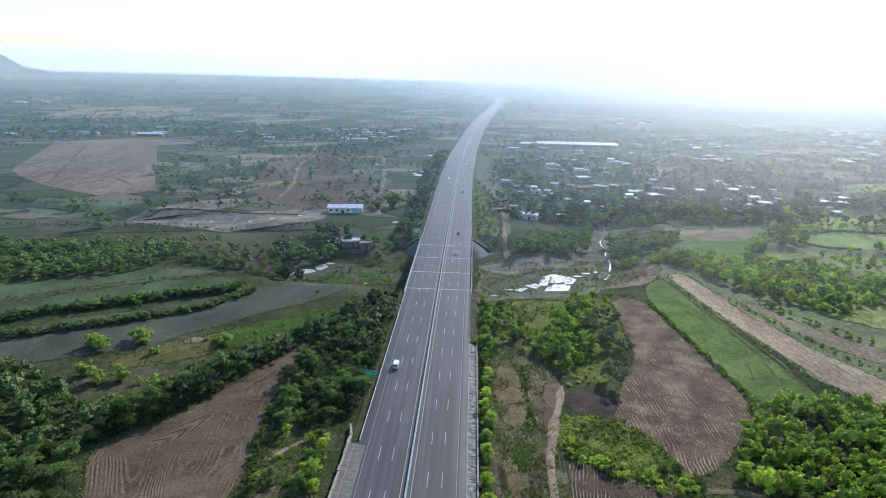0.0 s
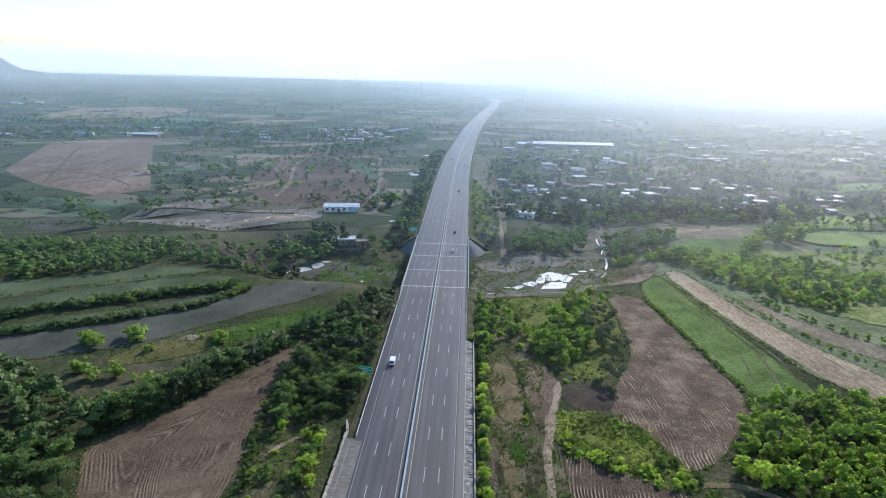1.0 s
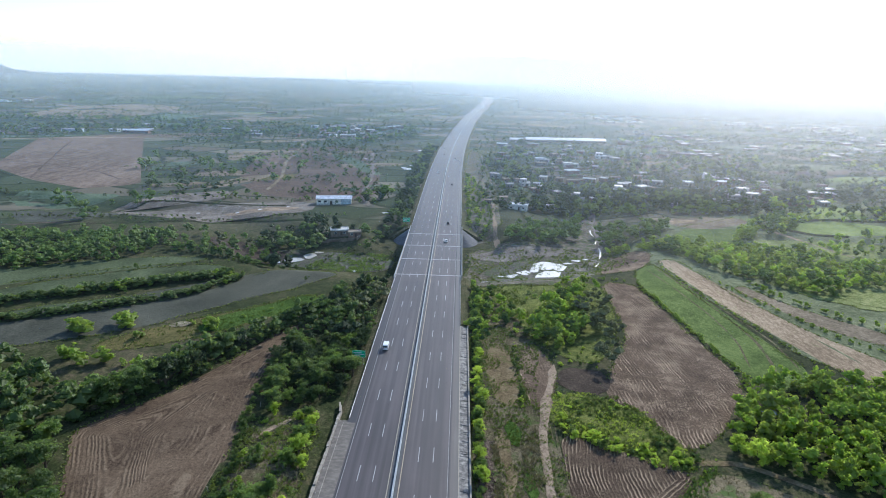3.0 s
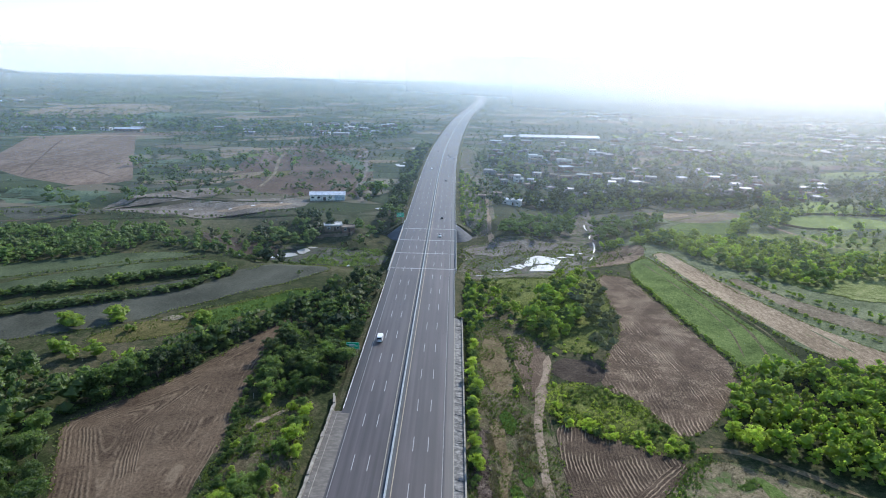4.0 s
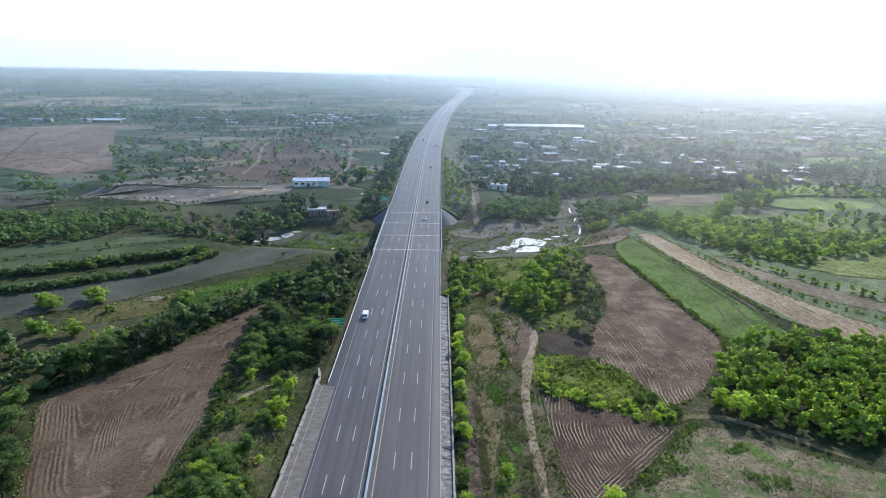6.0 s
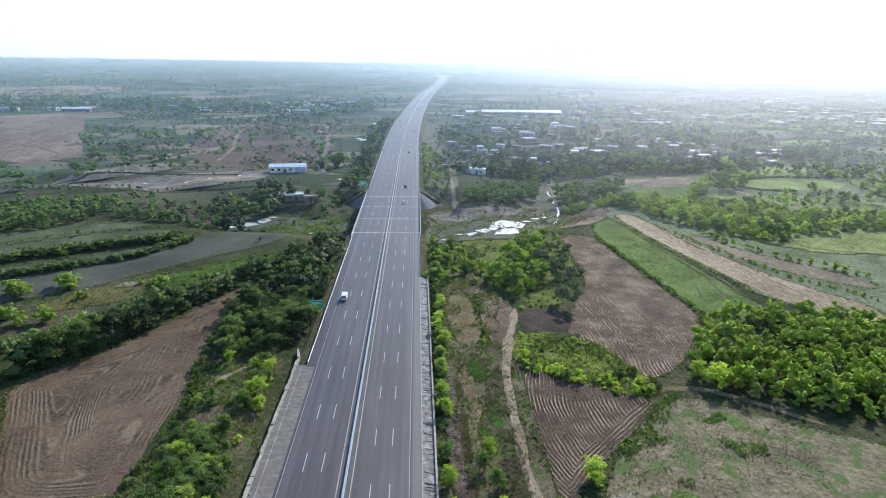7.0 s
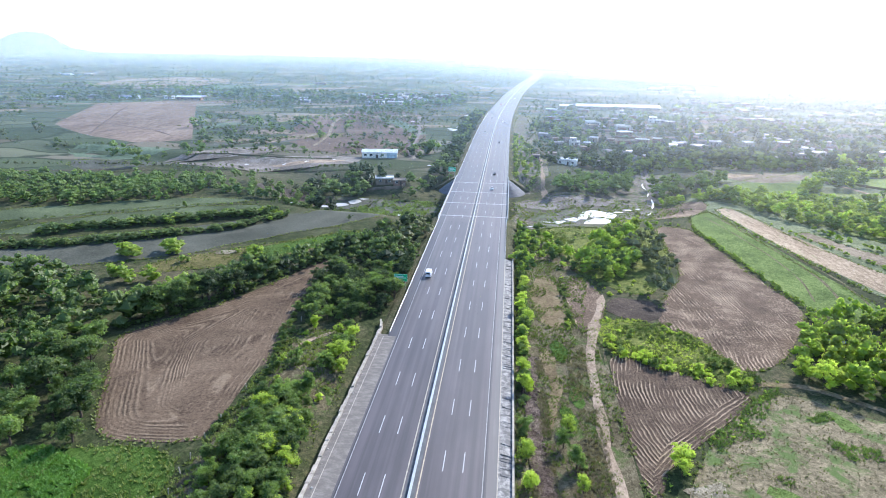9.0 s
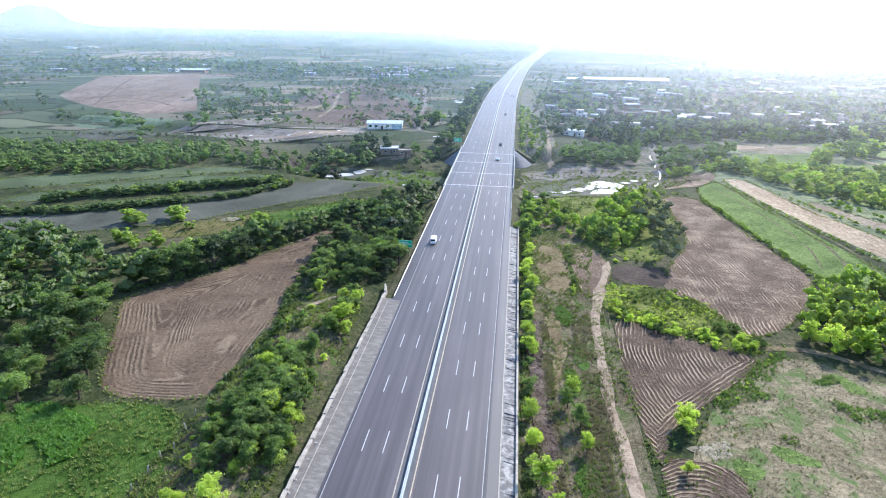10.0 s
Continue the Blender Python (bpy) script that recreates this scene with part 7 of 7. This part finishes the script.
for x, y in scatter([(38, 430), (110, 424), (200, 440), (330, 480), (350, 620), (345, 760), (60, 760), (30, 560)], 6.4, rnd, 6000):
    h = 3.2 + 7 * rnd.random() ** 2
    clear = all(abs(x - hx) > hw / 2 + 2.0 or not -4.2 * h < y - hy < 5 for hx, hy, hw in HOUSES)
    if clear and noise.noise((x * 0.02, y * 0.02, 6)) + 0.5 * noise.noise((x * 0.07, y * 0.07, 8)) > -0.1:
        wood.add(rnd.choice(["shade", "dark", "shade", "dark"]), x, y, h, rnd)
for x, y in line_points([(112, 486), (146, 471), (168, 450), (181, 461), (228, 440)], 2.6, 5.0, rnd) + line_points([(120, 478), (150, 490), (190, 494), (235, 484)], 3.0, 5.0, rnd) + line_points([(60, 452), (90, 470), (120, 500)], 4.0, 7.0, rnd) + line_points([(240, 470), (300, 500), (350, 520)], 4.0, 6.0, rnd) + line_points([(40, 424), (75, 436), (96, 446)], 4.5, 3.0, rnd):
    wood.add("shade", x, y, rnd.uniform(6, 9), rnd)
for line in ([(-201, 443), (-186, 486), (-162, 513), (-142, 500)], [(-240, 362), (-200, 366), (-169, 364), (-133, 381), (-86, 386)], [(-280, 558), (-270, 600), (-260, 640)], [(-213, 413), (-178, 422)], [(-262, 533), (-240, 564), (-209, 590)], [(-250, 508), (-208, 541)], [(-232, 462), (-210, 480), (-190, 520)], [(-180, 620), (-200, 650), (-190, 700)], [(-120, 462), (-90, 470), (-60, 480)], [(-330, 352), (-200, 372), (-120, 382), (-60, 392)]):
    for x, y in line_points(line, 3.0, 1.4, rnd):
        wood.add(rnd.choice(["dark", "dusty"]), x, y, rnd.uniform(1.0, 2.4), rnd)
for line in ( [(-240, 440), (-150, 436), (-95, 438)], [(-235, 505), (-185, 512), (-150, 500)], [(-300, 560), (-250, 545), (-200, 550)], [(-340, 430), (-290, 440), (-255, 432)], [(-190, 640), (-150, 630), (-110, 640)], [(-225, 600), (-190, 590), (-160, 600)]):
    for x, y in line_points(line, 3.0, 1.4, rnd):
        wood.add(rnd.choice(["dark", "dusty"]), x, y, rnd.uniform(1.0, 2.4), rnd)
for k in range(150):
    x, y = rnd.uniform(18, 108), rnd.uniform(280, 350)
    if not inside([(40, 305), (55, 330), (74, 318), (70, 300), (57, 292)], x, y) and noise.noise((x * 0.06, y * 0.06, 21)) > -0.1:
        wood.add(rnd.choice(["dark", "bright", "dusty"]), x, y, rnd.uniform(0.6, 1.7), rnd)
for k in range(120):
    x, y = rnd.uniform(-110, -18), rnd.uniform(286, 335)
    if not inside([(-88, 310), (-78, 325), (-62, 332), (-57, 312), (-72, 303)], x, y) and noise.noise((x * 0.06, y * 0.06, 22)) > -0.1:
        wood.add(rnd.choice(["dark", "bright", "dusty"]), x, y, rnd.uniform(0.7, 2.2), rnd)

BARE = [(-505, 700), (-430, 778), (-370, 792), (-296, 625), (-232, 470), (-271, 442), (-362, 476), (-474, 625)]
BARE2 = [(-178, 462), (-160, 540), (-128, 610), (-100, 590), (-78, 480), (-92, 442), (-150, 440)]
for x, y in ((51, 601), (41, 627), (67, 559), (65, 604), (50, 475), (87, 655), (144, 643), (101, 506), (86, 446), (100, 448), (114, 453), (122, 454), (141, 463), (157, 458), (170, 460), (180, 447), (191, 442), (206, 444), (218, 445), (94, 829), (82, 504), (249, 628), (275, 652), (218, 627), (177, 602), (284, 637), (270, 478), (260, 471), (269, 463), (315, 484), (340, 511), (350, 512), (369, 646), (366, 609)):
    wood.add(rnd.choice(["shade", "dark", "shade"]), x, y, rnd.uniform(7.5, 11.0), rnd)
    wood.add("shade", x + rnd.uniform(-5, 5), y + rnd.uniform(1, 6), rnd.uniform(5.0, 8.0), rnd)
wood.build("woods", "wood of %s-leaved trees beyond the fields")
far = Wood(1)
# groves and fields beyond the village
for k in range(1500):
    x, y = rnd.uniform(230, 860), rnd.uniform(540, 1150)
    if x > 0.3 * y - 40 and noise.noise((x * 0.012, y * 0.012, 51)) + 0.5 * noise.noise((x * 0.05, y * 0.05, 52)) > 0.08:
        far.add(rnd.choice(["bright", "dark", "yellow", "plain"]), x, y, rnd.uniform(4.0, 9.5), rnd)
for k in range(420):
    x, y = rnd.uniform(-340, -58), rnd.uniform(425, 800)
    if noise.noise((x * 0.02, y * 0.016, 33)) > 0.12 and not inside(BARE, x, y):
        far.add(rnd.choice(["dark", "dark", "dusty"]), x, y, rnd.uniform(3, 6.5), rnd)
for k in range(10500):
    y = 430 + 2500 * rnd.random() ** 1.7
    x = rnd.uniform(-1.0, 1.0) * (190 + y * 0.85)
    if abs(x - road_x(y)) < 26 or inside(BARE, x, y):
        continue
    village = 1.0 if (30 < x < 360 and 425 < y < 900) or (-330 < x < -70 and 820 < y < 1060) else 0.0
    if y < 800 and any(abs(x - hx) < hw / 2 + 3 and -13 < y - hy < 6 for hx, hy, hw in HOUSES):
        continue
    if noise.noise((x * 0.011, y * 0.02, 4)) + noise.noise((x * 0.05, y * 0.06, 9)) * 0.6 + village * 0.6 > 0.14 + (0.0 if y > 700 or x > 0 else 0.08):
        far.add(rnd.choice(["plain", "shade", "dusty", "dark"] if x < 350 else ["plain", "dark", "dusty"]), x, y, rnd.uniform(3.0, 7.5) * (1.0 if y < 1200 else 1.25), rnd)
for k in range(1900):
    x, y = rnd.uniform(-460, 380), rnd.uniform(405, 820)
    if (x > 0 or rnd.random() < 0.35) and abs(x - road_x(y)) > 30 and not inside(BARE, x, y) and not inside(BARE2, x, y):
        far.add(rnd.choice(["plain", "plain", "dusty"]), x, y, rnd.uniform(1.5, 4.0), rnd)
# long hedges across the plain
for k in range(150):
    y = 480 + 1500 * rnd.random() ** 1.4
    x = rnd.choice((-1, 1, 1)) * rnd.uniform(60, 150 + y * 0.7)
    if (x < 0 and y < 640) or inside(BARE, x, y) or (30 < x < 340 and y < 760):
        continue
    a, l = radians(rnd.gauss(14 if x < 0 else -5, 9)), rnd.uniform(30, 90) * (0.5 + y / 1100)
    kind, u = rnd.choice((["shade", "dark"], ["dark", "plain"], ["shade", "dusty"])), -l
    while u < l:
        px, py = x + u * math.cos(a), y + u * math.sin(a) + rnd.gauss(0, 1.5) + 8 * noise.noise((u * 0.02, x, y))
        if abs(px - road_x(py)) > 30 and not inside(BARE, px, py):
            far.add(rnd.choice(kind), px, py, rnd.uniform(2.0, 4.5) if rnd.random() < 0.7 else rnd.uniform(5, 9), rnd)
        u += rnd.uniform(2.5, 8.0) * (0.6 + y / 1600)
# hedge lines round the plots, bands of trees round the far houses
for x, y, l, w, a in PLOTS:
    ca, sa2 = math.cos(radians(a)), math.sin(radians(a))
    for side in (-1.1, 1.1):
        if rnd.random() < 0.75:
            u, end = -l * rnd.uniform(0.4, 1.2), l * rnd.uniform(0.5, 1.3)
            while u < end:
                v = side * w + rnd.gauss(0, 1.2) + 3 * noise.noise((u * 0.03, x, y))
                far.add(rnd.choice(["dark", "shade", "dark", "plain"]), x + u * ca - v * sa2, y + u * sa2 + v * ca, rnd.uniform(1.4, 3.0) if rnd.random() < 0.85 else rnd.uniform(4, 7), rnd)
                u += rnd.uniform(1.5, 5.0) * (0.7 + y / 1500)
for line, gap, spread in (([(-669, 960), (-600, 1040), (-517, 1015), (-419, 979), (-262, 962)], 4.5, 24), ([(-298, 800), (-239, 866)], 4, 12), ([(-160, 740), (-135, 762), (-85, 816), (-50, 880)], 4, 14), ([(-560, 850), (-480, 880), (-400, 880), (-300, 905)], 4.5, 12), ([(-230, 890), (-150, 920), (-90, 960)], 3.0, 34), ([(-620, 740), (-560, 780), (-500, 800)], 3, 14), ([(-640, 830), (-560, 850), (-470, 868), (-380, 880), (-290, 905)], 3.6, 22), ([(-240, 870), (-200, 890), (-150, 915)], 2.0, 18), ([(-330, 850), (-262, 862)], 2.0, 14), ([(-700, 990), (-560, 1010), (-420, 985), (-260, 990)], 3.0, 20), ([(-120, 820), (-80, 860), (-60, 930), (-70, 1000)], 3.0, 14)):
    for x, y in line_points(line, gap, spread, rnd):
        if all(abs(x - hx) > hw / 2 + 2 or not -14 < y - hy < 6 for hx, hy, hw in HOUSES):
            far.add(rnd.choice(["dark", "plain", "bright", "shade"]), x, y, rnd.uniform(5.0, 11.0), rnd)
far.build("distant_trees", "scattered %s-leaved trees and bushes of the plain")


def weeds(name, poly, count, material, label, size=0.5, seed=1):
    """Tussocks of bladed weeds; too many to count."""
    r, vs, fs = random.Random(seed), [], []
    xs, ys = [p[0] for p in poly], [p[1] for p in poly]
    made = 0
    while made < count:
        x, y = r.uniform(min(xs), max(xs)), r.uniform(min(ys), max(ys))
        made += 1
        if not inside(poly, x, y) or noise.noise((x * 0.12, y * 0.12, seed)) < -0.15:
            continue
        z, h = terrain(x, y) + 0.1, size * r.uniform(0.5, 1.5)
        for b in range(7):
            a = r.uniform(0, 6.28)
            dx, dy = math.cos(a) * h * 0.7, math.sin(a) * h * 0.7
            k = len(vs)
            vs += [(x - dy * 0.2, y + dx * 0.2, z - 0.1), (x + dy * 0.2, y - dx * 0.2, z - 0.1), (x + dx + dy * 0.12, y + dy - dx * 0.12, z + h * r.uniform(0.4, 0.9)), (x + dx - dy * 0.12, y + dy + dx * 0.12, z + h * r.uniform(0.4, 0.9))]
            fs.append((k, k + 1, k + 2, k + 3))
    tagged(part(name, mesh_from(vs, fs, name, material), None), label, "weeds", kind="stuff")


weeds("weeds", [(18.5, 76), (18.5, 215), (19, 268), (40, 262), (44, 205), (36, 160), (40, 150), (36, 76)], 9000, WEEDS, "rough green weeds along the motorway verge", 0.4, 3)
weeds("weeds", [(-43, 76), (-42, 148), (-24, 152), (-21, 120), (-21, 60), (-40, 60)], 3200, WEEDS, "rough green weeds on the bank", 0.55, 4)
weeds("weeds", [(-46, 246), (-43, 232), (-67, 206), (-84, 192), (-112, 180), (-120, 196), (-98, 205), (-80, 220), (-65, 234)], 2600, WEEDS, "rough meadow weeds", 0.45, 5)
weeds("weeds", [(43, 165), (62, 168), (78, 138), (72, 131), (57, 140), (42, 149)], 1300, WEEDS, "weeds under a bushy bank", 0.6, 6)
weeds("weeds", [(-100, 60), (-71, 93), (-47, 96), (-40, 80), (-36, 60)], 2600, WEEDS, "tall tufts in a grass field", 0.5, 7)
weeds("weeds", [(57, 111), (78, 136), (100, 120), (90, 70), (55, 60), (46, 90)], 2200, WEEDS, "low weeds on a fallow field", 0.2, 8)
weeds("weeds", [(79.4, 135), (73.8, 131.4), (65.8, 121), (57, 112), (52.5, 106.2), (52.6, 102.3), (60.8, 110.4), (68.6, 113.6), (70.6, 120.1), (77, 130.3)], 2600, LEAF_MID, "thick green weeds along a fallow field edge", 0.5, 17)
weeds("weeds", [(80, 122), (84.9, 124.8), (85.8, 122), (80.8, 120)], 160, LEAF_MID, "green weeds in a fallow field", 0.42, 18)
weeds("weeds", [(80.6, 115.4), (83, 113.4), (89.5, 111.6), (88, 107.6), (82, 107.6), (80, 112.4)], 330, LEAF_MID, "green weeds in a fallow field", 0.45, 20)
weeds("weeds", [(65, 101), (69, 101.4), (68.2, 98), (64.6, 97.6)], 90, LEAF_MID, "green weeds in a fallow field", 0.3, 22)
weeds("dry_weeds", [(57, 111), (78, 136), (100, 120), (90, 70), (55, 60), (46, 90)], 3600, DRY_WEEDS, "dry stalks on a fallow field", 0.24, 23)
weeds("weeds", [(40, 166), (53, 170), (61, 164), (69, 160), (70, 148), (60, 140), (42, 150)], 1300, LEAF_YELLOW, "grass on a bank between fields", 0.42, 19)
weeds("weeds", [(-82, 91), (-71, 93), (-58, 87), (-57, 78), (-62, 72), (-80, 70)], 5200, CROP_LEAF, "tall bright green crop at the field corner", 0.55, 21)
weeds("weeds", [(45, 84), (58, 108), (78, 136), (81, 134), (62, 106), (48, 81)], 1300, WEEDS, "green weeds along a fallow field edge", 0.36, 14)
weeds("weeds", [(-62, 292), (-36, 296), (-24, 300), (-24, 328), (-50, 327), (-62, 312)], 1500, LEAF_DARK, "dark green weeds on a muddy shore", 0.8, 24)
weeds("dry_weeds", [(21, 76), (21, 140), (25, 140), (26, 76)], 3000, DRY_WEEDS, "dry brown stalks along a mound", 0.38, 9)
weeds("dry_weeds", [(29, 80), (31, 140), (36, 150), (36, 80)], 2600, DRY_WEEDS, "dry stalks beside the track", 0.38, 10)
weeds("weeds", [(20, 286), (95, 300), (110, 340), (80, 350), (20, 330)], 3000, WEEDS, "tufts on the stream's gravel banks", 0.7, 11)

def clods(line, count, spread, label, seed):
    """Loose lumps of earth; too many to count."""
    r, vs, fs, k = random.Random(seed), [], [], 0
    for _ in range(count):
        (ax, ay), (bx, by) = r.choice(list(zip(line[:-1], line[1:])))
        t = r.random()
        x, y = ax + (bx - ax) * t + r.gauss(0, spread), ay + (by - ay) * t + r.gauss(0, spread)
        q = r.uniform(0.1, 0.38)
        c = np.array((x, y, terrain(x, y) + 0.35 * math.exp(-abs(x - ax) / spread) + q * 0.2))
        vs.append(ICO_V * np.array([[r.uniform(0.6, 1.2)] for _ in range(12)]) * q * np.array((1, 1, 0.7)) + c)
        fs += [tuple(i + k for i in f) for f in ICO_F]
        k += 12
    tagged(part("earth_clods", mesh_from(np.concatenate(vs), fs, "earth_clods", CLODS), None), label, "earth", kind="stuff")


clods([(23, 62), (23.8, 89), (23.4, 97), (22, 106), (22.3, 116), (22, 128), (22, 142)], 1900, 0.8, "loose brown clods along a heap", 41)

# ---- the far distance ----


def field_margins():
    """Ragged grass along the edges of the fields."""
    r, vs, fs = random.Random(31), [], []
    for pts in MARGINS:
        if min(p[1] for p in pts) > 360:
            continue
        for (ax, ay), (bx, by) in zip(pts, pts[1:] + pts[:1]):
            for i in range(int(math.hypot(bx - ax, by - ay) / 0.4) + 1):
                t = r.random()
                x, y = ax + (bx - ax) * t + r.gauss(0, 0.5), ay + (by - ay) * t + r.gauss(0, 0.5)
                if noise.noise((x * 0.09, y * 0.09, 3)) < -0.2:
                    continue
                z, h = terrain(x, y), r.uniform(0.25, 0.7)
                for b in range(5):
                    a = r.uniform(0, 6.28)
                    dx, dy = math.cos(a) * h * 0.7, math.sin(a) * h * 0.7
                    k, q = len(vs), r.uniform(0.4, 0.9)
                    vs += [(x - dy * 0.3, y + dx * 0.3, z), (x + dy * 0.3, y - dx * 0.3, z), (x + dx + dy * 0.15, y + dy - dx * 0.15, z + h * q), (x + dx - dy * 0.15, y + dy + dx * 0.15, z + h * q)]
                    fs.append((k, k + 1, k + 2, k + 3))
    tagged(part("margin_grass", mesh_from(vs, fs, "margin_grass", WEEDS), None), "ragged grass along the field edges", "grass", kind="stuff")


field_margins()


def mountain():
    g, n, m = Geo(), 60, 14
    MOUNT = earth("far_mountain_scrub", (0.03, 0.036, 0.03), (0.05, 0.055, 0.046), (0.085, 0.085, 0.07), 0.004, 0.03, 0.95, 0.06, 3.0)
    verts = []
    for j in range(m + 1):
        for i in range(n + 1):
            u, v = i / n, j / m
            x, y = -3830 + 1900 * u, 3420 + 560 * v
            ridge = math.exp(-((u - 0.5) / 0.075) ** 2) * 120 + math.exp(-((u - 0.37) / 0.1) ** 2) * 84 + math.exp(-((u - 0.64) / 0.06) ** 2) * 18
            z = ridge * math.sin(math.pi * v) + 22 * noise.noise((u * 14, v * 5, 1)) * math.sin(math.pi * v) - 6
            verts.append((x, y, z))
    k = n + 1
    g.v, g.f = verts, [(j * k + i, j * k + i + 1, (j + 1) * k + i + 1, (j + 1) * k + i) for j in range(m) for i in range(n)]
    tagged(part("mountain", g, MOUNT, smooth=True), "distant scrub-covered ridge", "mountain", kind="structure")


mountain()
# upright sheets added to stand in for haze and sun glare over the plain
HAZE_SHEETS = (150, 270, 450, 700, 1100, 1700, 2600, 4000, 5200)
for y, beyond, amount in zip(HAZE_SHEETS, HAZE_SHEETS[1:], (0.004, 0.03, 0.064, 0.09, 0.18, 0.28, 0.35, 0.75)):
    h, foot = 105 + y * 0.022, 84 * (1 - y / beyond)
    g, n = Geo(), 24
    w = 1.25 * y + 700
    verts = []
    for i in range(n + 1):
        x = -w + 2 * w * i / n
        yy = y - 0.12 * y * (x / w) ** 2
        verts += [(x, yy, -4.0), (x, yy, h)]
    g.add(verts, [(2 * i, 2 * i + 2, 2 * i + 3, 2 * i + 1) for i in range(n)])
    tagged(part("haze", g, haze_material(amount, foot, h), smooth=True), "thin pale sheet standing in for haze over the plain", "haze", kind="structure")
